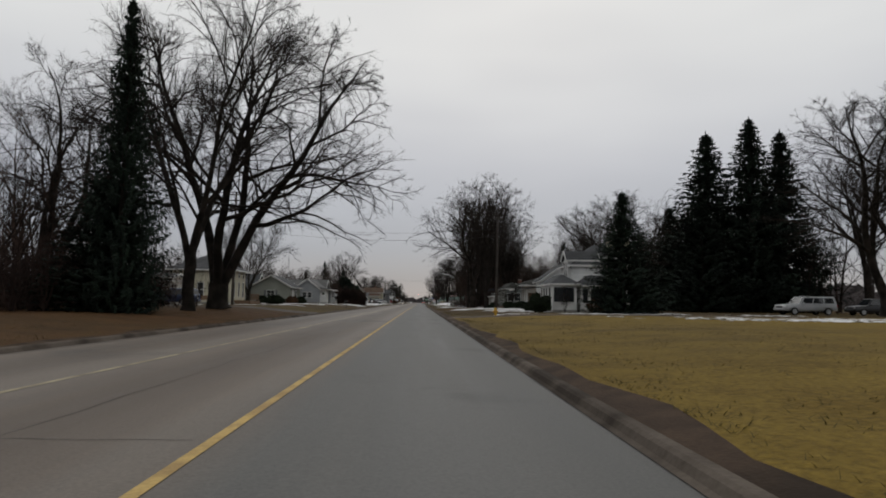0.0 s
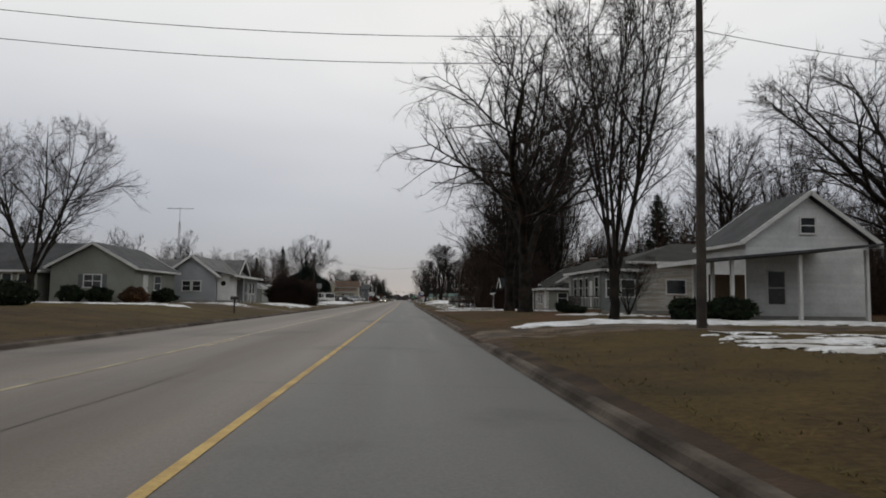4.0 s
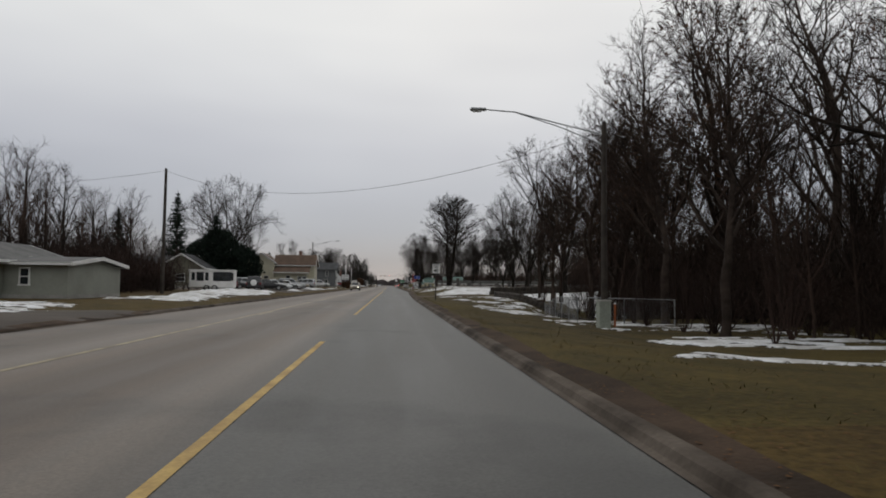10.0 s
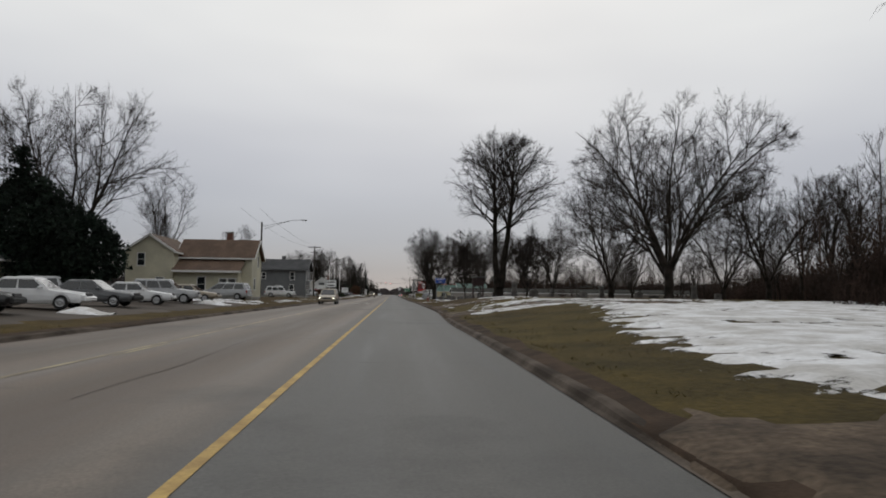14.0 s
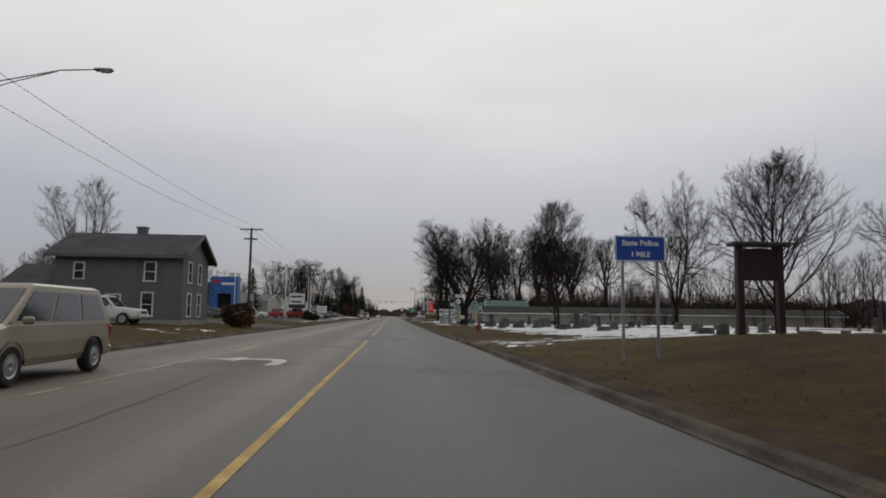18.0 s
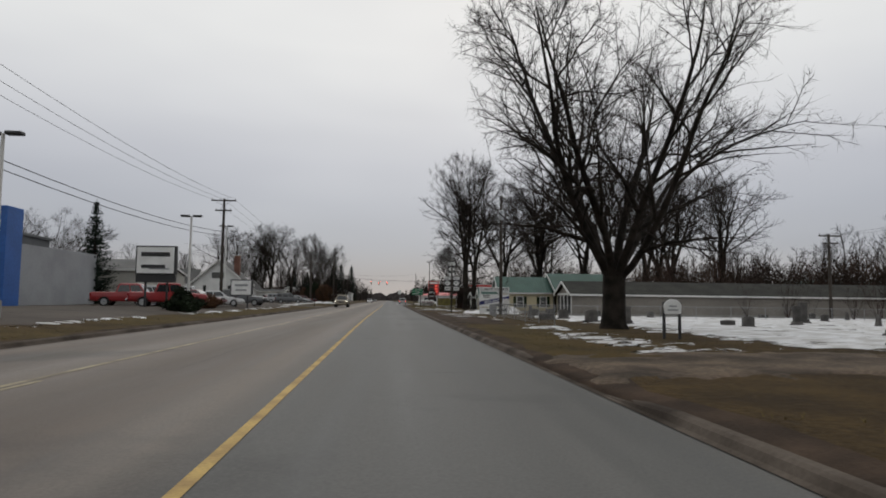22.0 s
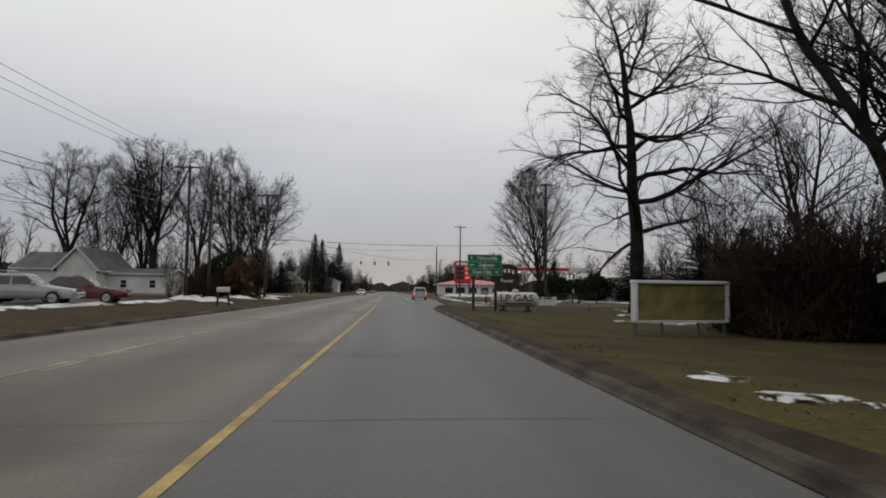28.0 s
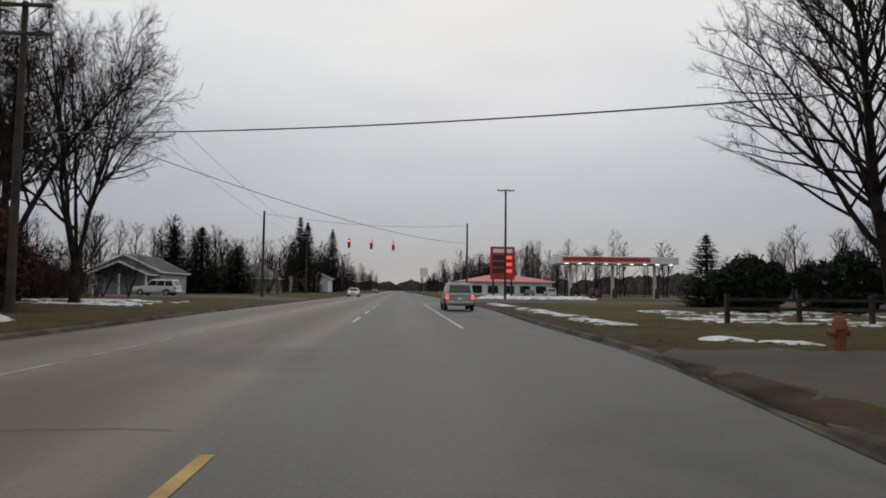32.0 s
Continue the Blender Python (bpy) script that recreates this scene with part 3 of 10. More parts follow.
# ---------- terrain ----------
RIGHT_EDGE = ((-300, 2.15), (200, 2.15), (235, 2.6), (262, 3.35), (300, 3.4), (325, 3.05), (400, 2.85), (478, 2.9), (500, 5.3), (535, 6.4), (700, 6.4), (760, 3.0))
LEFT_EDGE = ((-300, -9.5), (150, -9.3), (260, -9.3), (430, -9.1), (500, -9.1), (520, -9.6), (760, -9.6))
RIGHT_RISE = ((0, 0.30), (110, 0.30), (150, 0.05), (168, -0.55), (196, -0.7), (208, 0.05), (218, 0.25), (240, 0.75), (268, 1.0), (290, 0.8), (306, 0.2), (350, 0.05), (400, -0.2), (445, -0.3), (466, -0.28), (475, -0.12), (500, 0.0), (560, 0.0))
LEFT_RISE = ((0, 0.35), (105, 0.6), (140, 0.6), (165, 0.1), (195, 0.1), (240, 0.3), (330, 0.45), (385, 0.4), (450, 0.3), (520, 0.2))


def right_edge(y):
    return lerp_table(RIGHT_EDGE, y)


def left_edge(y):
    return lerp_table(LEFT_EDGE, y)


def ground_z(x, y):
    """Height of the ground beside the road."""
    xr, xl = right_edge(y), left_edge(y)
    wob = 0.05 * noise.noise(Vector((x * 0.21, y * 0.21, 3.1))) + 0.03 * noise.noise(Vector((x * 0.9, y * 0.9, 7.7)))
    if x > xr - 0.01:
        d = x - xr
        z = 0.03 + 0.08 * smooth01(d / 0.7) + lerp_table(RIGHT_RISE, y) * smooth01(d / 7.5) + wob * smooth01(d / 1.5)
        # the creek bed beside the culvert
        c = smooth01((x - 9.5) / 4) * smooth01(1 - abs(y - (190 + 0.35 * x)) / 11.0)
        return z - 1.3 * c
    if x < xl + 0.01:
        d = xl - x
        return 0.01 + 0.08 * smooth01(d / 0.7) + lerp_table(LEFT_RISE, y) * smooth01(d / 8.0) + wob * smooth01(d / 1.5)
    return -0.16


def sheet(name, xs_of, ys, zf, material, slot_of=None, mats=None):
    """A grid draped over the ground."""
    cols = len(xs_of(ys[0]))
    vs, fs = [], []
    for y in ys:
        for x in xs_of(y):
            vs.append((x, y, zf(x, y)))
    for j in range(len(ys) - 1):
        for i in range(cols - 1):
            a = j * cols + i
            fs.append((a, a + 1, a + cols + 1, a + cols))
    me = bpy.data.meshes.new(name)
    me.from_pydata(vs, [], fs)
    for m in (mats or [material]):
        me.materials.append(m)
    if slot_of:
        me.polygons.foreach_set("material_index", [slot_of(k % (cols - 1), ys[k // (cols - 1)]) for k in range(len(fs))])
    me.polygons.foreach_set("use_smooth", [True] * len(fs))
    me.update()
    return new(name, me)


OUT = [0.0, 0.25, 0.6, 1.1, 1.8, 2.8, 4.0, 5.5, 7.0, 8.5, 10, 12, 14, 16.5, 19, 22, 26, 31, 38, 48, 65, 95, 150, 260, 500, 1200, 2500]
YS = [-1500, -600, -250, -120, -60, -30] + [float(v) for v in np.arange(-15, 620, 1.25)] + [720, 760, 820, 900, 1050, 1300, 1800, 2600]


def ground_columns(y):
    xr, xl = right_edge(y), left_edge(y)
    # the edge of the grass wanders
    wl, wr = (0.55 * noise.noise(Vector((k, y * 0.33, k))) + 0.3 * noise.noise(Vector((k, y * 1.1, k))) for k in (3.3, 8.8))
    rag = lambda o, w: o + w * (0.55 if 0.3 < o < 1.5 else 0.0)
    return [xl - rag(o, wl) for o in reversed(OUT)] + [xl + 0.02, (xl + xr) / 2, xr - 0.02] + [xr + rag(o, wr) for o in OUT]


n_out = len(OUT)


def ground_slot(i, y):
    if n_out - 3 <= i <= n_out + 4:
        return 1
    if i > n_out + 4 and 86 < y < 134 and noise.noise(Vector((i * 0.9, y * 0.11, 2.0))) > (-0.2 if y < 122 else 0.1):
        return 2
    if i < n_out - 3 and y < 66:
        return 2
    if i > n_out + 4 and y < 52:
        return 3
    if i > n_out + 4 and 152 < y + 5 * noise.noise(Vector((i * 0.6, 0, 4.0))) < 262:
        return 4
    if i > n_out + 4 and y > 424 + 6 * noise.noise(Vector((i * 0.6, 0, 4.0))):
        return 4
    return 0


def ground_height(x, y):
    xr, xl = right_edge(y), left_edge(y)
    if xl < x < xr:
        return -0.16
    return ground_z(x, y)


ground = sheet("ground", ground_columns, YS, ground_height, None, ground_slot, [M["lawn"], M["dirt"], M["litter"], M["gold"], M["green"]])
tagged(ground, "brown winter lawn and bare verge beside the road", "ground", kind="structure")

ROAD_YS = [-400, -150, -60] + [float(v) for v in np.arange(-20, 760, 5.0)] + [800, 900, 1100, 1400]


def road_columns(y):
    a, b = left_edge(y), right_edge(y)
    return [a + (b - a) * k / 8 for k in range(9)]


road = sheet("road", road_columns, ROAD_YS, lambda x, y: -0.012 * abs(x + 3.6) / 2, M["road"])
tagged(road, "damp worn three-lane asphalt road", "road", kind="structure")


def road_z(x):
    return -0.012 * abs(x + 3.6) / 2


def kerb_run(name, side, y0, y1):
    """A low concrete kerb with its gutter along one side of the road."""
    edge = right_edge if side > 0 else left_edge
    prof = [(-0.10, 0.006), (-0.04, 0.03), (0.0, 0.10), (0.05, 0.125), (0.16, 0.125), (0.17, -0.1)]
    ys = [float(v) for v in np.arange(y0, y1, 2.0)] + [y1]
    g = Geo()
    for y in ys:
        e = edge(y)
        dip = 0.0
        for (s, a, b) in DRIVES:
            if s == side and a - 1 < y < b + 1:
                dip = 1.0
        for u, w in prof:
            x = e + side * u
            g.v.append((x, y, (w if w <= 0.01 else w * (1 - 0.75 * dip)) + road_z(x if u < 0 else e) + (0.004 if u < 0 else 0.0) + (0.003 * noise.noise(Vector((x, y * 0.7, 1))))))
    k = len(prof)
    for j in range(len(ys) - 1):
        for i in range(k - 1):
            a = j * k + i
            q = (a, a + 1, a + k + 1, a + k)
            g.f.append(q if side < 0 else q[::-1])
    ob = new(name, g.mesh(name))
    ob.data.materials.append(M["kerb"])
    return tagged(ob, "low stained concrete kerb with dirty gutter", "kerb", kind="structure")


# side, from, to along the road: where drives and streets join
DRIVES = [(1, 46.5, 51.5), (1, 80, 85.5), (1, 144, 150), (1, 210.5, 216.5), (1, 246, 252), (1, 264.5, 271.5), (1, 300, 306), (1, 347, 353), (1, 411, 419), (1, 489, 495), (1, 545, 560),
          (-1, 60, 66), (-1, 116, 121), (-1, 158, 175), (-1, 234, 239), (-1, 330, 338), (-1, 374, 378), (-1, 430, 438), (-1, 545, 560)]
for a, b in ((-60, 300), (300, 760)):
    kerb_run("kerb", 1, a, b)
    kerb_run("kerb", -1, a, b)


def drape(name, material, pts, lift=0.03, step=0.6, rag=0.35, seed=0, crown=0.0, label="", category="", group="", kind="", patchy=None):
    """A sheet with a ragged outline that lies on the ground: drives, lots, snow. pts: corner outline; crown domes it."""
    xs, ys = [p[0] for p in pts], [p[1] for p in pts]
    x0, x1, y0, y1 = min(xs), max(xs), min(ys), max(ys)
    step = max(step, (x1 - x0) / 90, (y1 - y0) / 90)
    nx, ny = max(3, int((x1 - x0) / step) + 3), max(3, int((y1 - y0) / step) + 3)
    n = len(pts)

    def inside(px, py):
        best, ins = 1e9, False
        for k in range(n):
            ax, ay = pts[k]
            bx, by = pts[(k + 1) % n]
            if (ay > py) != (by > py) and px < (bx - ax) * (py - ay) / (by - ay) + ax:
                ins = not ins
            t = max(0, min(1, ((px - ax) * (bx - ax) + (py - ay) * (by - ay)) / ((bx - ax) ** 2 + (by - ay) ** 2 + 1e-9)))
            best = min(best, math.hypot(px - ax - t * (bx - ax), py - ay - t * (by - ay)))
        return best if ins else -best

    g, keep = Geo(), {}
    for j in range(ny):
        for i in range(nx):
            x, y = x0 - step + i * step, y0 - step + j * step
            d = inside(x, y) + rag * (noise.noise(Vector((x * 0.8 + seed, y * 0.8, seed))) + 0.6 * noise.noise(Vector((x * 2.3 + seed, y * 2.3, seed))))
            if patchy:
                sx, sy, level = patchy
                d = min(d, 1.6 * (noise.fractal(Vector((x * sx + seed, y * sy, seed * 0.37)), 0.7, 2.1, 4) - level))
            zz = ground_z(x, y) + min(lift, d * 0.25) + (crown * smooth01(d / 1.2) * (0.7 + 0.5 * noise.noise(Vector((x * 0.9, y * 0.9, seed + 5)))) if crown else 0)
            if d < 0:
                zz = ground_z(x, y) - 0.05 + max(d, -0.3) * 0.2
            keep[i, j] = (len(g.v), d)
            g.v.append((x, y, zz))
    for j in range(ny - 1):
        for i in range(nx - 1):
            q = [keep[i, j], keep[i + 1, j], keep[i + 1, j + 1], keep[i, j + 1]]
            if max(a[1] for a in q) > -0.02:
                g.f.append(tuple(a[0] for a in q))
    ob = new(name, g.mesh(name, True))
    ob.data.materials.append(material)
    if crown:
        deep = ob.data.attributes.new("depth", "FLOAT", "POINT")
        deep.data.foreach_set("value", [smooth01(max(0.0, d) / (0.9 if crown < 0.16 else 0.4)) * (0.88 if crown < 0.03 else 1.0) for _, d in keep.values()])
    return tagged(ob, label, category, group, kind)


def strip(name, material, x_of, half, y0, y1, label, lift=0.006, step=5.0):
    """A painted line along the road."""
    ys = [float(v) for v in np.arange(y0, y1, step)] + [y1]
    g = Geo()
    for y in ys:
        x = x_of(y)
        for s in (-1, 1):
            g.v.append((x + s * half, y, road_z(x) + lift))
    for j in range(len(ys) - 1):
        g.f.append((2 * j, 2 * j + 1, 2 * j + 3, 2 * j + 2))
    ob = new(name, g.mesh(name))
    ob.data.materials.append(material)
    return tagged(ob, label, "road marking", kind="structure")


NEAR_LINE = ((-300, -1.66), (60, -1.72), (110, -1.62), (150, -1.40), (330, -1.32), (385, -1.55), (420, -1.5), (470, -1.35), (496, -1.35))
FAR_LINE = ((-300, -5.7), (150, -5.3), (260, -5.6), (330, -5.3), (470, -5.4), (530, -5.6), (760, -5.6))
near_line = lambda y: lerp_table(NEAR_LINE, y)
far_line = lambda y: lerp_table(FAR_LINE, y)
strip("lane_line", M["yellow"], near_line, 0.058, -60, 163, "solid yellow line of the turning lane")
strip("lane_line", M["yellow"], near_line, 0.058, 176, 308, "solid yellow line of the turning lane")
strip("lane_line", M["yellow"], near_line, 0.058, 316, 488, "solid yellow line of the turning lane")
strip("lane_line", M["pale_yellow"], far_line, 0.055, -60, 760, "faded yellow line of the oncoming lane")
for k, y in enumerate(np.arange(-20, 488, 12.2)):
    if 163 < y < 175:
        strip("lane_dash", M["pale_yellow"], lambda q: near_line(q) - 0.19, 0.05, float(y), float(y) + 3.2, "broken yellow line of the turning lane")
    if k % 2 == 0:
        strip("lane_dash", M["pale_yellow"], lambda q: far_line(q) + 0.19, 0.05, float(y), float(y) + 3.2, "faded broken line of the oncoming lane")
for y in (508, 517, 526, 535):
    strip("lane_dash", M["white_line"], lambda q: -1.7, 0.055, y, y + 4.5, "white lane line before the crossing")
    strip("lane_dash", M["white_line"], lambda q: 2.2, 0.055, y - 3, y + 5.5, "white lane line before the crossing")
strip("stop_line", M["white_line"], lambda q: 2.2, 3.6, 543, 543.5, "white stop line at the crossing")


def turn_arrow(x, y, rz):
    g = Geo()
    out = [(0.42, -1.35), (0.74, -1.35), (0.78, 0.1), (0.62, 0.75), (0.2, 1.12), (-0.55, 1.2), (-0.6, 1.7), (-1.55, 0.95), (-0.6, 0.2), (-0.55, 0.75), (0.05, 0.68), (0.32, 0.45), (0.42, 0.0)]
    g.poly(out, 0.006, "z")
    g.moved(x, y, road_z(x) + 0.002, rz)
    ob = new("turn_arrow", g.mesh("turn_arrow"))
    ob.data.materials.append(M["white_line"])
    tagged(ob, "worn white turn arrow on the asphalt", "road marking", kind="structure")


turn_arrow(-3.6, 292.3, 0)

# ---------- trees ----------
HABIT = {
    # crown from base up, its half width R, girth at the foot; kids: limbs a stem, boughs a limb, sprays a bough, twigs a spray
    "elm": dict(base=0.15, R=0.62, shape=0.78, stems=4, fork=0.085, lean=27, girth=0.62, first=0.22, angle=48, lift=0.16, droop=0.34, limb=0.46, lobes=0.30, kids=(11, 9, 7, 11), spray=0.72, sway=0.12),
    "maple": dict(base=0.16, R=0.52, shape=0.85, stems=5, fork=0.14, lean=25, girth=0.42, first=0.12, angle=46, lift=0.22, droop=0.05, limb=0.44, lobes=0.25, kids=(9, 8, 7, 9), spray=0.95, sway=0.06),
    "giant": dict(base=0.13, R=0.62, shape=0.80, stems=8, fork=0.15, lean=42, girth=0.66, first=0.10, angle=42, lift=0.18, droop=0.14, limb=0.38, lobes=0.20, kids=(9, 7, 6, 8), spray=0.95, sway=0.075),
    "round": dict(base=0.14, R=0.5, shape=0.68, stems=1, fork=0.12, lean=2, girth=0.27, first=0.03, angle=58, lift=0.32, droop=0.0, limb=0.6, lobes=0.14, kids=(30, 9, 6, 12), spray=1.0, sway=0.05),
    "tall": dict(base=0.22, R=0.37, shape=1.0, stems=3, fork=0.28, lean=11, girth=0.37, first=0.1, angle=48, lift=0.35, droop=0.05, limb=0.38, lobes=0.34, kids=(10, 7, 6, 8), spray=0.8, sway=0.06),
    "oak": dict(base=0.15, R=0.36, shape=0.75, stems=1, fork=0.14, lean=2, girth=0.36, first=0.06, angle=80, lift=0.25, droop=0.3, limb=0.42, lobes=0.5, kids=(26, 8, 6, 8), spray=0.8, sway=0.14),
    "slim": dict(base=0.20, R=0.23, shape=1.0, stems=1, fork=0.2, lean=3, girth=0.17, first=0.04, angle=34, lift=0.60, droop=0.0, limb=0.30, lobes=0.3, kids=(18, 6, 5, 8), spray=0.85, sway=0.06),
    "clump": dict(base=0.10, R=0.33, shape=1.1, stems=7, fork=0.03, lean=14, girth=0.26, first=0.25, angle=30, lift=0.45, droop=0.0, limb=0.26, lobes=0.3, kids=(7, 6, 5, 9), spray=0.9, sway=0.05),
    "upright": dict(base=0.11, R=0.34, shape=1.0, stems=6, fork=0.12, lean=12, girth=0.24, first=0.12, angle=32, lift=0.40, droop=0.0, limb=0.30, lobes=0.26, kids=(9, 7, 5, 8), spray=0.95, sway=0.045),
    "twin": dict(turn=0.0, base=0.26, R=0.5, shape=0.80, stems=2, fork=0.075, lean=1.6, girth=0.60, first=0.36, angle=52, lift=0.35, droop=0.20, limb=0.34, lobes=0.26, kids=(28, 9, 6, 10), spray=0.85, sway=0.07),
    "vee": dict(base=0.17, R=0.48, shape=0.85, stems=3, fork=0.17, lean=20, girth=0.40, first=0.12, angle=50, lift=0.25, droop=0.12, limb=0.42, lobes=0.30, kids=(12, 7, 6, 8), spray=0.85, sway=0.085),
    "fan": dict(base=0.13, R=0.40, shape=0.85, stems=1, fork=0.10, lean=1, girth=0.22, first=0.03, angle=38, lift=0.42, droop=0.0, limb=0.62, lobes=0.14, kids=(30, 9, 6, 12), spray=0.95, sway=0.05),
    "wood": dict(base=0.14, R=0.27, shape=1.1, stems=1, fork=0.14, lean=5, girth=0.15, first=0.05, angle=40, lift=0.55, droop=0.0, limb=0.34, lobes=0.3, kids=(11, 4, 0, 7), spray=1.5, sway=0.07, far=True),
    "brush": dict(base=0.03, R=0.50, shape=0.8, stems=7, fork=0.015, lean=24, girth=0.20, first=0.15, angle=34, lift=0.35, droop=0.1, limb=0.40, lobes=0.35, kids=(4, 0, 0, 9), spray=3.2, sway=0.12, far=True),
}


def grow(rng, s, seed):
    """The limbs of a bare tree 20 m high as (points, radii, level): trunk and stems 0, limbs 1, boughs 2. Each grows until it meets the crown's outline."""
    H, base, far = 20.0, s["base"], s.get("far", False)
    found = []

    def outside(p):
        u = (p[2] / H - base) / (0.985 - base)
        if u > 1:
            return True
        r, a = math.hypot(p[0], p[1]), math.atan2(p[1], p[0])
        if u < 0:
            return r > H * s["R"] * max(0.12, 0.6 + 3.0 * u)
        wide = math.sin(math.pi * min(1, u * 0.96 + 0.02) ** s["shape"]) ** 0.6
        lob = 1 + 1.6 * s["lobes"] * noise.noise(Vector((math.cos(a) * 1.3 + seed, math.sin(a) * 1.3, p[2] * 0.16)))
        return r > H * s["R"] * wide * lob + 0.3

    def reach(p, d, most):
        t = 0.5
        while t < most and not outside(p + d * t + np.array((0, 0, s["lift"] * 0.12 * t))):
            t += 0.6
        return min(t, most)

    def limb(p, d, ln, r0, n, lift, droop, sway, level):
        pts, dirs = [p], [d]
        for i in range(n):
            t = (i + 0.5) / n
            d = d + rng.normal(0, sway, 3) + (0, 0, (lift * (1 - t) - droop * t) * 2.2 / n)
            d = d / np.linalg.norm(d)
            p = p + d * ln / n
            pts.append(p)
            dirs.append(d)
        t = np.arange(n + 1) / n
        rr = r0 * (0.94 * (1 - t) ** 0.85 + 0.06) + 0.004
        found.append((np.array(pts), rr, level))
        return pts, dirs, rr

    def side(d, roll, ang):
        u = np.cross(d, (0.0, 0.0, 1.0))
        u = u / np.linalg.norm(u) if np.linalg.norm(u) > 0.05 else np.array((1.0, 0, 0))
        w = np.cross(u, d)
        return d * math.cos(ang) + (u * math.cos(roll) + w * math.sin(roll)) * math.sin(ang)

    fork, g = s["fork"] * H, s["girth"]
    zs = np.array([0.0, 0.35, 1.0] + [1.0 + (fork - 1.0) * k / 3 for k in (1, 2, 3)]) if fork > 1.3 else np.linspace(0, fork, 3)
    pts = np.stack([rng.normal(0, 0.03, len(zs)), rng.normal(0, 0.03, len(zs)), zs], 1)
    found.append((pts, g * np.where(zs < 0.2, 1.4, np.where(zs < 0.6, 1.12, 1.0)), 0))
    low = pts[-1]
    stems = []
    a0 = s.get("turn", rng.uniform(0, 6.28))
    rs = g * (1.0 if s["stems"] == 1 else 0.95 * s["stems"] ** -0.40)
    for q in range(s["stems"]):
        a, lean = a0 + q * 6.283 / s["stems"] + rng.normal(0, 0.2), radians(s["lean"] * rng.uniform(0.45 if s["stems"] > 3 else 0.75, 1.25))
        d = np.array((math.cos(a) * math.sin(lean), math.sin(a) * math.sin(lean), math.cos(lean)))
        ln = reach(low + d * 2, d, 24) + (1.8 if s["stems"] > 1 else 2.2)
        start = low + (np.array((math.cos(a), math.sin(a), 0)) * g * 0.35 if s["stems"] > 1 else 0) - (0, 0, 0.25)
        stems.append(limb(start, d, ln, rs * rng.uniform(0.8, 1.1), 5 if far else 14, s["lift"] * 0.5, s["droop"] * 0.5 if s["stems"] > 1 else 0.0, min(s["sway"], 0.05 if s["stems"] < 3 else 0.09), 0))
    c1, c2 = s["kids"][:2]
    for pts, dirs, rr in stems:
        n = len(pts) - 1
        roll = rng.uniform(0, 6.28)
        for k in range(c1):
            t = s["first"] + (0.97 - s["first"]) * (k + rng.uniform(0.1, 0.9)) / c1
            i = min(n - 1, int(t * n))
            f = t * n - i
            p = pts[i] * (1 - f) + pts[i + 1] * f
            if p[2] < H * base * 0.8:
                continue
            roll += 2.4 + rng.normal(0, 0.35)
            d = side(dirs[i + 1], roll, radians(s["angle"] * rng.uniform(0.7, 1.25)))
            flat = np.array((p[0], p[1], 0.0))
            inward = s["stems"] > 1 and np.linalg.norm(flat) > 0.8 and (d * flat).sum() < 0
            ln = reach(p, d, s["limb"] * H * (1.15 - 0.45 * t)) * rng.uniform(0.78, 1.0) * (0.55 if inward else 1.0)
            if ln < 0.9:
                continue
            r0 = min(0.60 * rr[i], 0.019 * ln + 0.010)
            lp, ld, lr = limb(p, d, ln, r0, 3 if far else 8, s["lift"], s["droop"], s["sway"] * 1.25, 1)
            m = len(lp) - 1
            cc = c2 if far else max(3, int(round(c2 * min(1.25, 0.45 + ln / 7.0))))
            way = 0 if rng.random() < 0.5 else math.pi
            for j in range(cc):
                u = 0.16 + 0.82 * (j + rng.uniform(0.1, 0.9)) / cc
                i2 = min(m - 1, int(u * m))
                f2 = u * m - i2
                p2 = lp[i2] * (1 - f2) + lp[i2 + 1] * f2
                way += math.pi + rng.normal(0, 0.8)
                d2 = side(ld[i2 + 1], way, radians(rng.uniform(28, 58)))
                l2 = reach(p2, d2, 0.55 * ln * (1.2 - 0.65 * u) + 0.5) * rng.uniform(0.75, 1.1)
                limb(p2, d2, max(0.5, l2), min(0.62 * lr[i2], 0.0105 * l2 + 0.007), 2 if far else 5, s["lift"] * 0.8, s["droop"] * 0.9, s["sway"] * 1.5, 2)
    return found


def sprigs(rng, P, D, ln, r0, bend, sides, pts):
    """Many slim tapering shoots at once: starts P, ways D, lengths ln, foot radii r0."""
    m = len(P)
    u = np.cross(D, rng.normal(0, 1, (m, 3)))
    u /= np.linalg.norm(u, axis=1)[:, None] + 1e-9
    w = np.cross(D, u)
    t = np.linspace(0, 1, pts)
    C = P[:, None, :] + D[:, None, :] * (ln[:, None] * t)[:, :, None] + bend[:, None, :] * (ln[:, None] * t ** 2)[:, :, None]
    rad = r0[:, None] * (1 - 0.8 * t)[None, :]
    a = np.arange(sides) * 2 * np.pi / sides
    ring = u[:, None, :] * np.cos(a)[None, :, None] + w[:, None, :] * np.sin(a)[None, :, None]
    V = (C[:, :, None, :] + ring[:, None, :, :] * rad[:, :, None, None]).reshape(-1, 3)
    i = np.arange(sides)
    i2 = (i + 1) % sides
    one = np.concatenate([np.stack([i, i2, i2 + sides], 1), np.stack([i, i2 + sides, i + sides], 1)])
    F = (one[None] + (np.arange(pts - 1) * sides)[:, None, None]).reshape(-1, 3)
    F = (F[None] + (np.arange(m) * pts * sides)[:, None, None]).reshape(-1, 3)
    return V, F, C


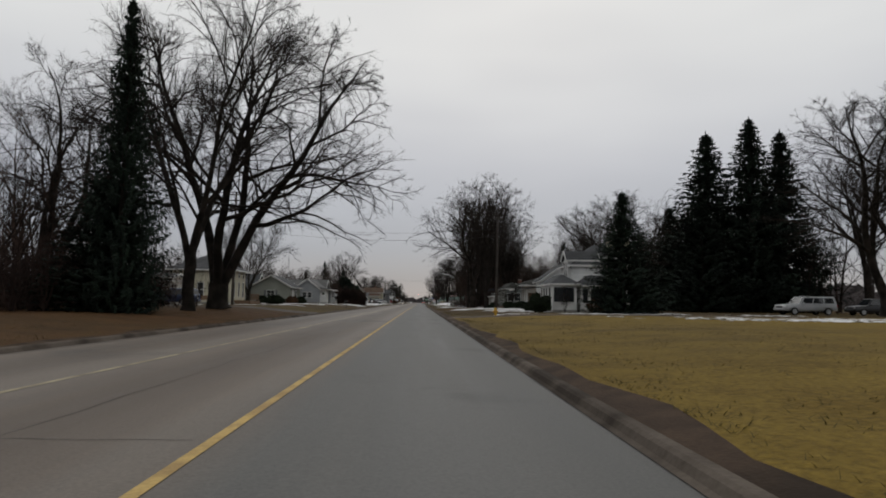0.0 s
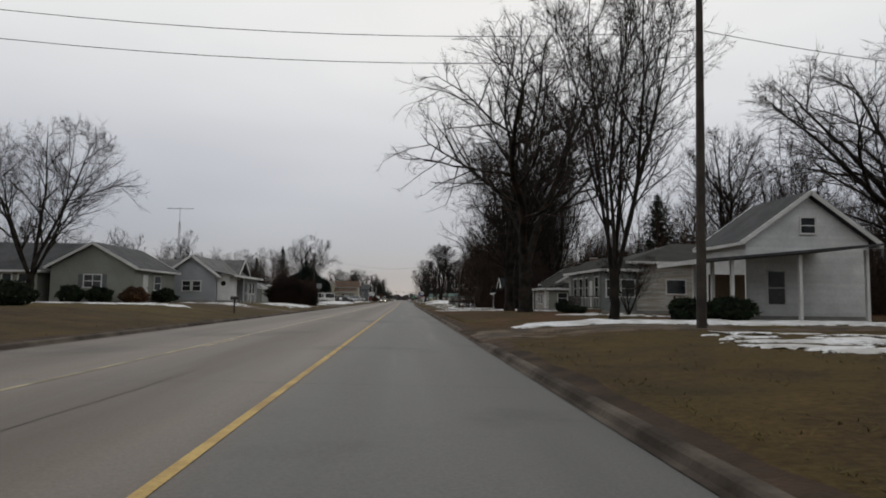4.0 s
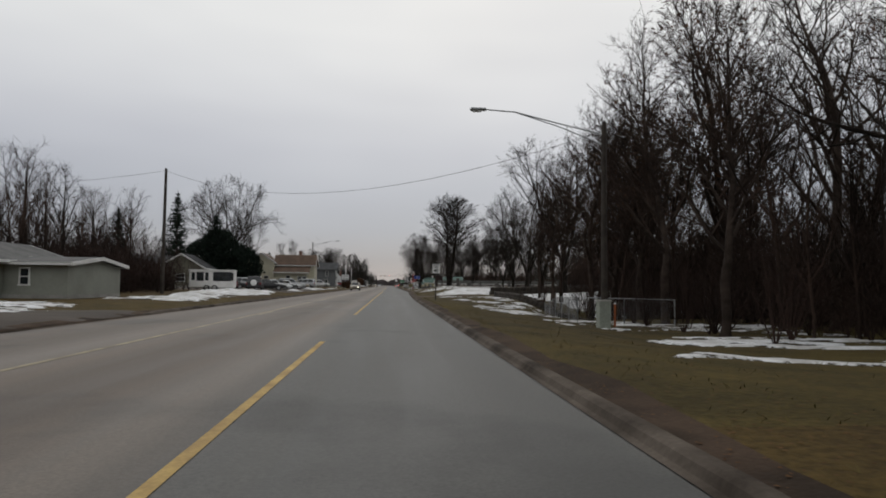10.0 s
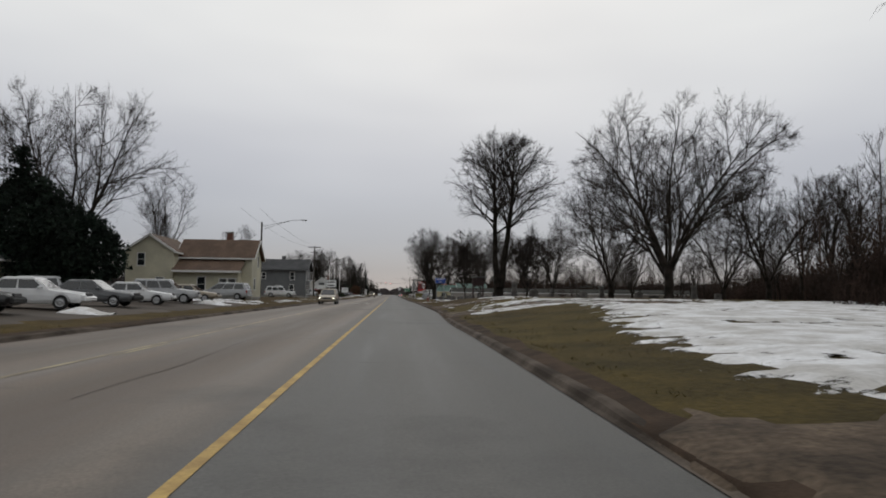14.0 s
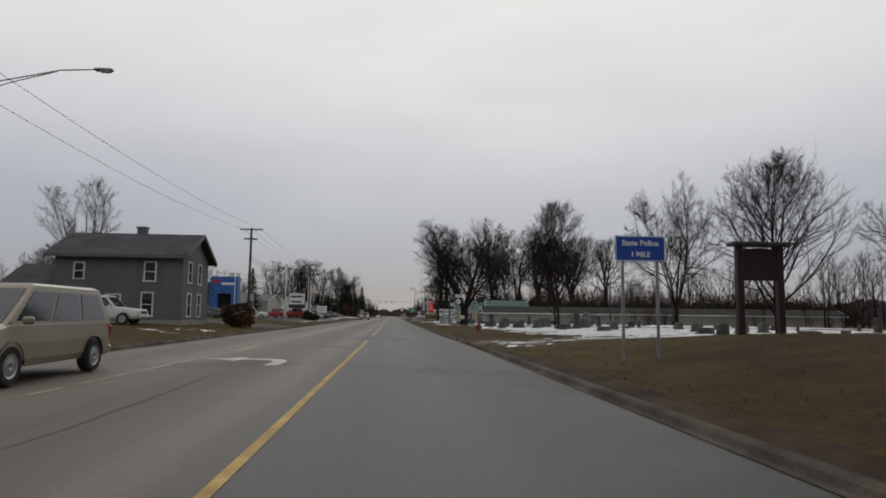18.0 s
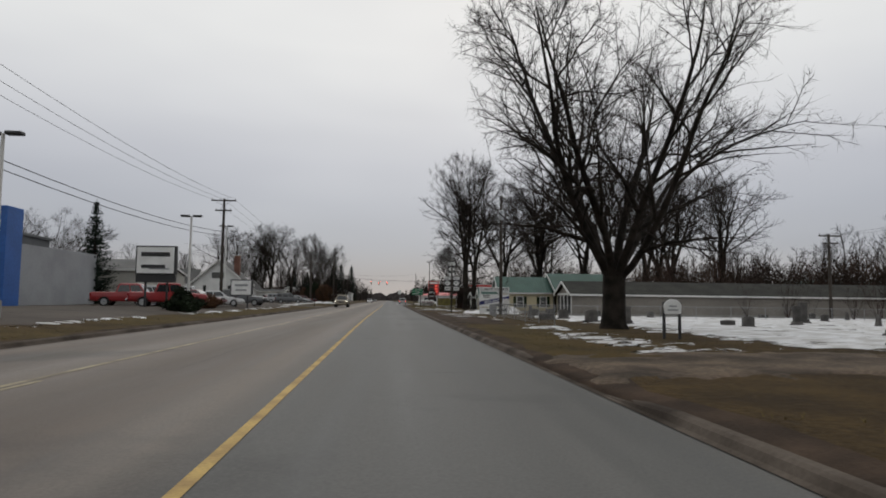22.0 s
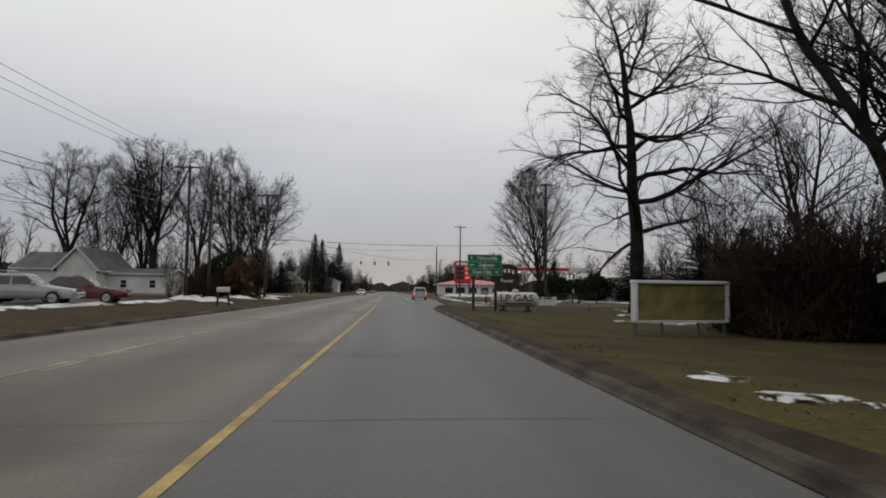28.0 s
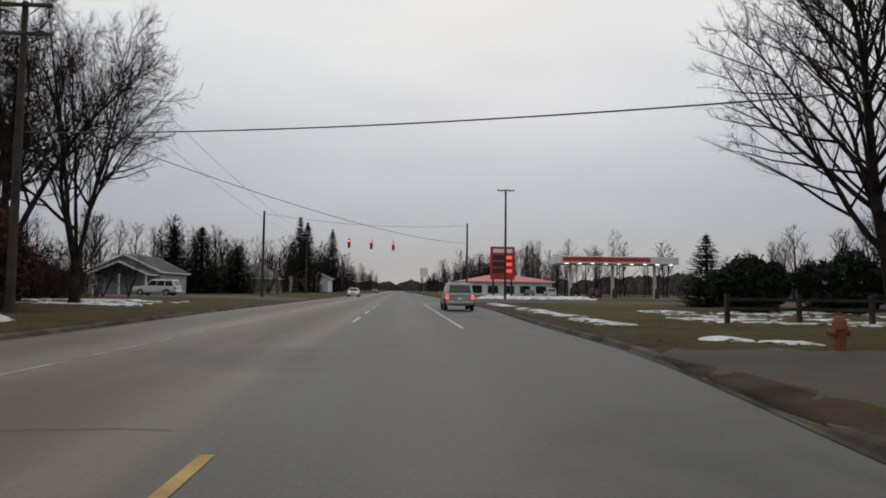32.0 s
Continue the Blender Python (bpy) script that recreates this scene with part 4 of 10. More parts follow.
def blades_on(rng, C, count, ln, t, s):
    """Finest twigs: single thin blades set along shoots C."""
    m, pts = C.shape[:2]
    idx = np.repeat(np.arange(m), count)
    k = len(idx)
    f = rng.uniform(0.15, 1.0, k) * (pts - 1)
    i = np.minimum(f.astype(int), pts - 2)
    f = (f - i)[:, None]
    a, b = C[idx, i], C[idx, i + 1]
    P = a * (1 - f) + b * f
    d = (b - a) / (np.linalg.norm(b - a, axis=1)[:, None] + 1e-9)
    d = d * 0.85 + rng.normal(0, 0.5, (k, 3)) + (0, 0, 0.35 * s["lift"] - 0.45 * s["droop"])
    d /= np.linalg.norm(d, axis=1)[:, None]
    side = np.cross(d, rng.normal(0, 1, (k, 3)))
    side *= (t / (np.linalg.norm(side, axis=1) + 1e-9))[:, None]
    tip = P + d * (ln * rng.uniform(0.4, 1.2, k))[:, None]
    return np.stack([P - side, P + side, tip], 1).reshape(-1, 3), np.arange(3 * k).reshape(-1, 3), tip


def tree_arrays(habit, seed, fat=1.0):
    """Triangles of the trunk with its limbs, of the crown's twigs, and spots for leaves."""
    s = HABIT[habit]
    far = s.get("far", False)
    rng = np.random.default_rng(seed)
    found = grow(rng, s, seed * 1.7)
    heap = {0: ([], [], [0]), 1: ([], [], [0])}
    for pts, rr, level in found:
        sides = (4, 3, 3)[level] if far else (10, 6, 4)[level]
        v, f = tube_arrays(pts, rr * fat, sides)
        vs, fs, c = heap[1 if level == 2 else 0]
        vs.append(v)
        fs.append(f + c[0])
        c[0] += len(v)
    res = []
    for key in (0, 1):
        if not heap[key][1]:
            res.append((np.zeros((0, 3)), np.zeros((0, 3), int)))
            continue
        f = np.concatenate(heap[key][1])
        res.append((np.concatenate(heap[key][0]), np.concatenate([f[:, [0, 1, 2]], f[:, [0, 2, 3]]])))
    c3, c4 = s["kids"][2:]
    V, F, k = [res[1][0]], [res[1][1]], len(res[1][0])
    if c3:
        P, D, L = [], [], []
        for pts, rr, level in found:
            if level == 0:
                continue
            m = len(pts) - 1
            span = np.linalg.norm(pts[-1] - pts[0])
            for j in range(c3 if level == 2 else 4):
                u = (0.12 if level == 2 else 0.45) + (0.88 if level == 2 else 0.55) * (j + rng.uniform(0, 1)) / (c3 if level == 2 else 4)
                u = min(u, 0.999)
                i = int(u * m)
                f = u * m - i
                d = pts[i + 1] - pts[i]
                P.append(pts[i] * (1 - f) + pts[i + 1] * f)
                D.append(d / (np.linalg.norm(d) + 1e-9))
                L.append((0.40 * span * (1.15 - 0.7 * u) + 0.35) if level == 2 else 1.3)
        P, D, L = np.array(P), np.array(D), np.array(L)
        D = D * 0.8 + rng.normal(0, 0.42, D.shape) + (0, 0, 0.25 * s["lift"])
        D /= np.linalg.norm(D, axis=1)[:, None]
        L = np.minimum(L, 1.7) * rng.uniform(0.6, 1.25, len(L)) * s["spray"]
        bend = rng.normal(0, 0.12, D.shape) + (0, 0, 0.22 * s["lift"] - 0.42 * s["droop"])
        v, f, C = sprigs(rng, P, D, L, (0.0085 + 0.0035 * L) * fat, bend, 3, 3)
        V.append(v)
        F.append(f + k)
        k += len(v)
    else:
        C = np.array([pts[[0, len(pts) // 2, -1]] for pts, rr, level in found if level > 0])
        L = np.full(len(C), 1.0)
    idx = np.repeat(L, c4)
    v, f, tips = blades_on(rng, C, c4, (0.5 * idx + 0.2) if c3 else np.full(len(idx), s["spray"]), (0.0078 if c3 else 0.016) * fat, s)
    V.append(v)
    F.append(f + k)
    return res[0], (np.concatenate(V), np.concatenate(F)), tips


def array_mesh(name, v, f):
    me = bpy.data.meshes.new(name)
    me.vertices.add(len(v))
    me.vertices.foreach_set("co", v.astype(np.float32).ravel())
    w = f.shape[1]
    me.loops.add(len(f) * w)
    me.loops.foreach_set("vertex_index", f.astype(np.int32).ravel())
    me.polygons.add(len(f))
    me.polygons.foreach_set("loop_start", np.arange(0, len(f) * w, w, dtype=np.int32))
    me.polygons.foreach_set("use_smooth", np.ones(len(f), dtype=bool))
    me.update()
    me.validate()
    return me


TREE_CACHE = {}


def bare_tree(habit, variant, x, y, height, rz=None, spread=1.0, bark="bark", label="tall bare deciduous tree with fine dark twigs", name="tree", group="street trees", z=None, leaves=0, twig="twig"):
    """A leafless tree: trunk with limbs, and a crown of twigs; leaves: dead ones still hanging. Alike trees share their meshes."""
    key = habit, variant, bark, twig
    if key not in TREE_CACHE:
        (v, f), (cv, cf), tips = tree_arrays(habit, 40 + 17 * variant + sum(map(ord, habit)))
        top = 20.0 / cv[:, 2].max()
        TREE_CACHE[key] = array_mesh("trunk", v * (1, 1, top), f), array_mesh("crown", cv * (1, 1, top), cf), tips * (1, 1, top)
        for me, mm in zip(TREE_CACHE[key], (M[bark], M[twig])):
            me.materials.append(mm)
    trunk, crown, tips = TREE_CACHE[key]
    zz = ground_z(x, y) if z is None else z
    t = thing(name, x, y, zz - 0.06, rz if rz is not None else (x * 37 + y * 91) % 360, label, "tree", group)
    s = height / 20.0
    t.scale = (s * spread, s * spread, s)
    part("trunk", trunk, M[bark], t)
    part("crown", crown, M[twig], t)
    if leaves:
        rng = np.random.default_rng(variant + leaves)
        c = tips[rng.integers(0, len(tips), leaves // 4)]
        c = np.repeat(c, 4, 0) + rng.normal(0, 0.35, (len(c) * 4, 3))
        e = rng.normal(0, 0.075, (2, len(c), 3))
        v = np.stack([c - e[0], c + e[0], c + e[1]], 1).reshape(-1, 3)
        part("leaves", array_mesh("leaves", v, np.arange(len(v)).reshape(-1, 3)), M["oakleaf"], t, "dry brown leaves still hanging")
        t.children[-1].data.materials.append(M["oakleaf"]) if not t.children[-1].data.materials else None
    return t


def spruce_arrays(rng, height, width, layers):
    """Needle sprays of a spruce: whorls of boughs that droop and turn up again, each a feathered fan, uneven from side to side."""
    tri = []
    lean = rng.uniform(0, 6.28)
    o = rng.uniform(0, 50)
    for k in range(layers):
        f = (k + rng.uniform(0, 1)) / layers
        z = height * (0.02 + 0.96 * f)
        taper = (1 - f) ** 0.78 * min(1.0, 0.72 + 2.2 * f)
        n = max(5, int(6 + 8 * (1 - f)))
        a0 = rng.uniform(0, 6.28)
        for i in range(n):
            a = a0 + i * 6.283 / n + rng.normal(0, 0.22)
            lump = 1 + 0.42 * noise.noise(Vector((math.cos(a) * 1.4 + o, math.sin(a) * 1.4, z * 0.55))) + 0.1 * math.cos(a - lean)
            ln = width * taper * lump * rng.uniform(0.70, 1.12) + 0.06
            ca, sa = math.cos(a), math.sin(a)
            droop = rng.uniform(0.12, 0.42) * (0.4 + 0.9 * (1 - f))
            m = max(3, int(ln / 0.24))
            for j in range(m):
                u = (j + rng.uniform(0.3, 1.0)) / m
                if u < 0.25 and m > 5:
                    continue
                r = ln * u
                zz = z - droop * r * (1 - 0.55 * u * u) + 0.16 * r * u * u
                px, py = ca * r, sa * r
                wl = (0.14 + 0.42 * (1 - u) * min(1.0, ln / 1.8)) * rng.uniform(0.7, 1.35) + 0.06
                for q in (-1, 1):
                    b = a + q * rng.uniform(0.35, 1.0)
                    ex, ey = px + math.cos(b) * wl, py + math.sin(b) * wl
                    tri.append(((px - ca * 0.13, py - sa * 0.13, zz + 0.04), (px + ca * 0.11, py + sa * 0.11, zz - 0.05), (ex, ey, zz - rng.uniform(-0.05, 0.22))))
                tri.append(((px - sa * 0.09, py + ca * 0.09, zz), (px + sa * 0.09, py - ca * 0.09, zz), (px + ca * 0.05, py + sa * 0.05, zz - rng.uniform(0.2, 0.5))))
            tri.append(((ca * ln * 0.9 - sa * 0.05, sa * ln * 0.9 + ca * 0.05, z - droop * ln * 0.5), (ca * ln * 0.9 + sa * 0.05, sa * ln * 0.9 - ca * 0.05, z - droop * ln * 0.5), (ca * (ln + 0.22), sa * (ln + 0.22), z - droop * ln * 0.42 + 0.12)))
    for q in range(5):
        b = q * 1.257
        tri.append(((0.05 * math.cos(b), 0.05 * math.sin(b), height * 0.95), (-0.05 * math.sin(b), 0.05 * math.cos(b), height * 0.95), (0.02 * math.cos(b), 0.02 * math.sin(b), height * 1.01)))
    v = np.array(tri, float).reshape(-1, 3)
    return v, np.arange(len(v)).reshape(-1, 3)


def spruce(x, y, height, width, variant=0, rz=None, label="tall dark green spruce with drooping boughs", group="spruces", layers=44):
    key = "spruce", variant, layers
    if key not in TREE_CACHE:
        rng = np.random.default_rng(300 + variant)
        v, f = spruce_arrays(rng, 16.0, 3.3, max(58, layers))
        crown = array_mesh("crown", v, f)
        crown.polygons.foreach_set("use_smooth", np.zeros(len(f), dtype=bool))
        crown.materials.append(M["needle"])
        g = Geo().tube([(0, 0, 0), (0.03, 0, 5), (0, 0.03, 11), (0, 0, 15.9)], [0.30, 0.22, 0.12, 0.02], 8)
        trunk = g.mesh("trunk", True)
        trunk.materials.append(M["bark"])
        TREE_CACHE[key] = trunk, crown
    trunk, crown = TREE_CACHE[key]
    t = thing("spruce", x, y, ground_z(x, y) - 0.05, rz if rz is not None else (x * 53 + y * 17) % 360, label, "conifer", group)
    t.scale = (width / 3.3, width / 3.3, height / 16.0)
    part("trunk", trunk, M["bark"], t)
    part("crown", crown, M["needle"], t)
    return t


def shrub(name, x, y, rx, ry, h, material, label, seed=0, leaves=2600, size=0.09, group="shrubs", stems=7, hang=0.15):
    """A dense evergreen or leaf-holding shrub: stems and a crown of small leaves."""
    rng = np.random.default_rng(seed + 77)
    t = thing(name, x, y, ground_z(x, y) - 0.04, 0, label, "shrub", group)
    g = Geo()
    for i in range(stems):
        a = rng.uniform(0, 6.28)
        g.tube([(0.1 * math.cos(a), 0.1 * math.sin(a), 0), (rx * 0.3 * math.cos(a), ry * 0.3 * math.sin(a), h * 0.4), (rx * 0.6 * math.cos(a), ry * 0.6 * math.sin(a), h * 0.75)], [0.035, 0.025, 0.01], 5)
    part("stem", g, M["bark"], t)
    d = rng.normal(0, 1, (leaves, 3))
    d /= np.linalg.norm(d, axis=1)[:, None]
    lump = np.array([1 + 0.42 * noise.noise(Vector(tuple(q * 1.7 + seed))) + 0.16 * noise.noise(Vector(tuple(q * 5.0 + seed))) for q in d])
    rad = rng.uniform(0.5, 1.0, leaves) ** 0.4 * lump
    c = np.stack([d[:, 0] * rad * rx, d[:, 1] * rad * ry, h * 0.5 + d[:, 2] * rad * h * 0.5], 1)
    c[:, 2] = np.maximum(c[:, 2], 0.05)
    e1 = rng.normal(0, size, (leaves, 3))
    e2 = rng.normal(0, size, (leaves, 3))
    v = np.stack([c - e1, c + e1, c + e2 + (0, 0, -hang * size)], 1).reshape(-1, 3)
    me = array_mesh("foliage", v, np.arange(leaves * 3).reshape(-1, 3))
    me.materials.append(material)
    part("foliage", me, material, t)
    return t


def woods(name, spots, habit, variants, material, label, seed=0, kind="stuff", category="woods", fat=1.25):
    """Far or thick growth, joined into one mesh. spots: (x, y, height)."""
    rng = np.random.default_rng(seed)
    base = []
    for vnt in range(variants):
        (v, f), (cv, cf), tips = tree_arrays(habit, 500 + vnt + seed, fat)
        base.append((np.concatenate([v, cv]) / 20.0, np.concatenate([f, cf + len(v)])))
    av, af, k = [], [], 0
    for i, (x, y, h) in enumerate(spots):
        v, f = base[int(rng.integers(0, variants))]
        a, wd = rng.uniform(0, 6.28), rng.uniform(0.8, 1.35)
        ca, sa = math.cos(a) * h * wd, math.sin(a) * h * wd
        q = np.stack([v[:, 0] * ca - v[:, 1] * sa + x, v[:, 0] * sa + v[:, 1] * ca + y, v[:, 2] * h + ground_z(x, y) - 0.05], 1)
        av.append(q)
        af.append(f + k)
        k += len(v)
    me = array_mesh(name, np.concatenate(av), np.concatenate(af))
    me.materials.append(material)
    return tagged(new(name, me), label, category, kind=kind)


# ---------- buildings ----------
def facade(p, q, z0):
    """A frame on a wall from corner p to corner q (seen from outside, left to right): gives points along, up and out."""
    dx, dy = q[0] - p[0], q[1] - p[1]
    ln = math.hypot(dx, dy)
    ux, uy = dx / ln, dy / ln
    nx, ny = uy, -ux
    return lambda u, w, o: (p[0] + ux * u + nx * o, p[1] + uy * u + ny * o, z0 + w)


def slab(F, u0, u1, w0, w1, o0, o1, g=None):
    g = g or Geo()
    vs = [F(u, w, o) for o in (o0, o1) for u, w in ((u0, w0), (u1, w0), (u1, w1), (u0, w1))]
    return g.add(vs, [(3, 2, 1, 0), (4, 5, 6, 7), (0, 1, 5, 4), (1, 2, 6, 5), (2, 3, 7, 6), (3, 0, 4, 7)])


def window(parent, F, u, w, wide, high, trim="trim", pane="glass", bars=1, shutters=None):
    """A window on a wall: casing > pane, sill and glazing bar; shutters where there are some."""
    b = 0.09
    g = Geo()
    slab(F, u - wide / 2 - b, u - wide / 2, w - high / 2 - b, w + high / 2 + b, 0.0, 0.062, g)
    slab(F, u + wide / 2, u + wide / 2 + b, w - high / 2 - b, w + high / 2 + b, 0.0, 0.062, g)
    slab(F, u - wide / 2, u + wide / 2, w + high / 2, w + high / 2 + b, 0.0, 0.062, g)
    if bars:
        slab(F, u - wide / 2, u + wide / 2, w - 0.025, w + 0.025, 0.03, 0.048, g)
    if bars > 1:
        slab(F, u - 0.025, u + 0.025, w - high / 2, w + high / 2, 0.03, 0.046, g)
    fr = part("window", g, M[trim], parent)
    part("pane", slab(F, u - wide / 2, u + wide / 2, w - high / 2, w + high / 2, -0.02, 0.034), M[pane], fr)
    part("sill", slab(F, u - wide / 2 - b - 0.03, u + wide / 2 + b + 0.03, w - high / 2 - b, w - high / 2, 0.0, 0.10), M[trim], fr)
    if shutters:
        for s in (-1, 1):
            c = u + s * (wide / 2 + b + 0.2)
            part("shutter", slab(F, c - 0.18, c + 0.18, w - high / 2 - 0.05, w + high / 2 + 0.05, 0.0, 0.06), M[shutters], parent)
    return fr


def door(parent, F, u, high=2.05, wide=0.92, leaf="trim", trim="trim", z=0.25):
    g = Geo()
    slab(F, u - wide / 2 - 0.1, u - wide / 2, z, z + high + 0.1, 0.0, 0.062, g)
    slab(F, u + wide / 2, u + wide / 2 + 0.1, z, z + high + 0.1, 0.0, 0.062, g)
    slab(F, u - wide / 2, u + wide / 2, z + high, z + high + 0.1, 0.0, 0.062, g)
    fr = part("door_frame", g, M[trim], parent)
    part("door", slab(F, u - wide / 2, u + wide / 2, z, z + high, -0.01, 0.04), M[leaf], fr)
    part("door_handle", slab(F, u + wide / 2 - 0.12, u + wide / 2 - 0.06, z + 0.95, z + 1.05, 0.04, 0.09), M["dark_metal"], fr)




def siding(parent, F, u0, u1, w0, w1, material, rise=0.17, gable=None):
    """Clapboards on a wall, each a thin wedge; gable: (apex u, apex w) cuts the boards to the roof line."""
    n = int((w1 - w0) / rise)
    for i in range(n):
        a, b = w0 + i * rise, w0 + (i + 1) * rise + 0.015
        l0, l1 = u0, u1
        if gable and b > gable[2]:
            f = (b - gable[2]) / (gable[1] - gable[2])
            l0, l1 = u0 + (gable[0] - u0) * f, u1 + (gable[0] - u1) * f
            if l1 - l0 < 0.15:
                continue
        vs = [F(l0, a, 0.0), F(l1, a, 0.0), F(l1, b, 0.0), F(l0, b, 0.0), F(l0, a, 0.028), F(l1, a, 0.028), F(l1, b, 0.008), F(l0, b, 0.008)]
        g = Geo().add(vs, [(4, 5, 6, 7), (0, 1, 5, 4), (1, 2, 6, 5), (2, 3, 7, 6), (3, 0, 4, 7)])
        part("clapboard", g, M[material], parent)


def building(name, x0, x1, y0, y1, eave, ridge, axis, wall, roof, label, category="house", over=0.4, trim="trim", boards=(), z=None, hip=False, group="", board_rise=0.17, ribs=False, base=True, onto=None, walls=("front", "east", "back", "west"), fascia=True):
    """A building on a rectangle with a gable roof whose ridge runs along axis ('x' or 'y'), or a hip roof.
    Walls are parts (front faces -y, side_w faces -x, side_e faces +x, back faces +y). Returns the thing and the four wall frames."""
    cx, cy = (x0 + x1) / 2, (y0 + y1) / 2
    zz = ground_z(cx, cy) if z is None else z
    if onto:
        t = onto
        ox, oy, zz = onto.matrix_basis.translation
    else:
        ox, oy = cx, cy
        t = thing(name, cx, cy, zz, 0, label, category, group)
    a0, a1, b0, b1 = x0 - ox, x1 - ox, y0 - oy, y1 - oy
    mx, my = (a0 + a1) / 2, (b0 + b1) / 2
    zmin = min(ground_z(a, b) for a in (x0, x1) for b in (y0, y1)) - zz - 0.1
    F = {"front": facade((a0, b0), (a1, b0), 0), "east": facade((a1, b0), (a1, b1), 0), "back": facade((a1, b1), (a0, b1), 0), "west": facade((a0, b1), (a0, b0), 0)}
    th = 0.16
    ln = {"front": a1 - a0, "back": a1 - a0, "east": b1 - b0, "west": b1 - b0}
    for k in walls:
        end = (k in ("front", "back")) == (axis == "y")
        L = ln[k]
        if end and not hip:
            out = [(0, zmin), (L, zmin), (L, eave), (L / 2, ridge), (0, eave)]
        else:
            out = [(0, zmin), (L, zmin), (L, eave), (0, eave)]
        inset = th if k in ("east", "west") else 0.0
        g = Geo()
        m = len(out)
        pts = [(min(max(u, inset), L - inset), w) for u, w in out]
        vs = [F[k](u, w, 0.0) for u, w in pts] + [F[k](u, w, -th) for u, w in pts]
        g.add(vs, [tuple(range(m)), tuple(range(2 * m - 1, m - 1, -1))] + [(i, i + m, (i + 1) % m + m, (i + 1) % m) for i in range(m)])
        wl_ob = part("wall", g, M[wall], t)
        if k in boards:
            siding(wl_ob, F[k], 0.0, L, 0.25, ridge - 0.1 if end and not hip else eave, wall, board_rise, (L / 2, ridge, eave) if end and not hip else None)
    if base:
        g = Geo()
        for k in walls:
            slab(F[k], 0, ln[k], zmin, 0.24, 0.0, 0.035, g)
        part("foundation", g, M["concrete"], t)
    th = 0.14
    if hip:
        run = min(a1 - a0, b1 - b0) / 2 + over
        g = Geo()
        e = [(a0 - over, b0 - over), (a1 + over, b0 - over), (a1 + over, b1 + over), (a0 - over, b1 + over)]
        if a1 - a0 >= b1 - b0:
            r = [(a0 - over + run, my), (a1 + over - run, my)]
            fs = [(0, 1, 5, 4), (1, 2, 5), (2, 3, 4, 5), (3, 0, 4)]
        else:
            r = [(mx, b0 - over + run), (mx, b1 + over - run)]
            fs = [(0, 1, 4), (1, 2, 5, 4), (2, 3, 5), (3, 0, 4, 5)]
        ze = eave - 0.02
        vs = [(u, w, ze) for u, w in e] + [(u, w, ridge) for u, w in r] + [(u, w, ze - th) for u, w in e]
        g.add(vs, fs + [(0, 6, 7, 1), (1, 7, 8, 2), (2, 8, 9, 3), (3, 9, 6, 0), (9, 8, 7, 6)])
        part("roof", g, M[roof], t)
        g = Geo()
        for k in F:
            slab(F[k], -over, ln[k] + over, ze - th - 0.06, ze - 0.02, over, over + 0.05, g)
        part("gutter", g, M[trim], t)
    else:
        half = ((a1 - a0) if axis == "y" else (b1 - b0)) / 2
        slope = (ridge - eave) / half
        for s in (-1, 1):
            if axis == "y":
                P = lambda u, w, lift: (mx + s * u, w, ridge - slope * u + lift)
                lo, hi = b0 - over, b1 + over
            else:
                P = lambda u, w, lift: (w, my + s * u, ridge - slope * u + lift)
                lo, hi = a0 - over, a1 + over
            vs = [P(0, lo, 0.06), P(half + over, lo, 0.06), P(half + over, hi, 0.06), P(0, hi, 0.06), P(0, lo, 0.06 + th), P(half + over, lo, 0.06 + th), P(half + over, hi, 0.06 + th), P(0, hi, 0.06 + th)]
            rf = part("roof", Geo().add(vs, [(3, 2, 1, 0), (4, 5, 6, 7), (0, 1, 5, 4), (1, 2, 6, 5), (2, 3, 7, 6), (3, 0, 4, 7)]), M[roof], t)
            if ribs:
                q = lo + 0.2
                while q < hi:
                    part("standing_seam", Geo().beam(P(0.05, q, 0.075 + th), P(half + over, q, 0.075 + th), 0.035, 0.045), M[roof], rf)
                    q += 0.45
            g = Geo()
            for w in (lo - 0.02, hi + 0.02):
                g.beam(P(0, w, 0.10), P(half + over, w, 0.10), 0.05, 0.22)
            g.beam(P(half + over + 0.03, lo, 0.10), P(half + over + 0.03, hi, 0.10), 0.06, 0.16)
            part("fascia", g, M[trim], t)
    return t, F


def chimney(parent, x, y, z0, z1, w=0.6, mat="brick"):
    g = Geo().box(x, y, (z0 + z1) / 2, w, w, z1 - z0, ch=0.02)
    c = part("chimney", g, M[mat], parent)
    part("chimney_cap", Geo().box(x, y, z1 + 0.06, w + 0.14, w + 0.14, 0.12, ch=0.02), M["concrete"], c)


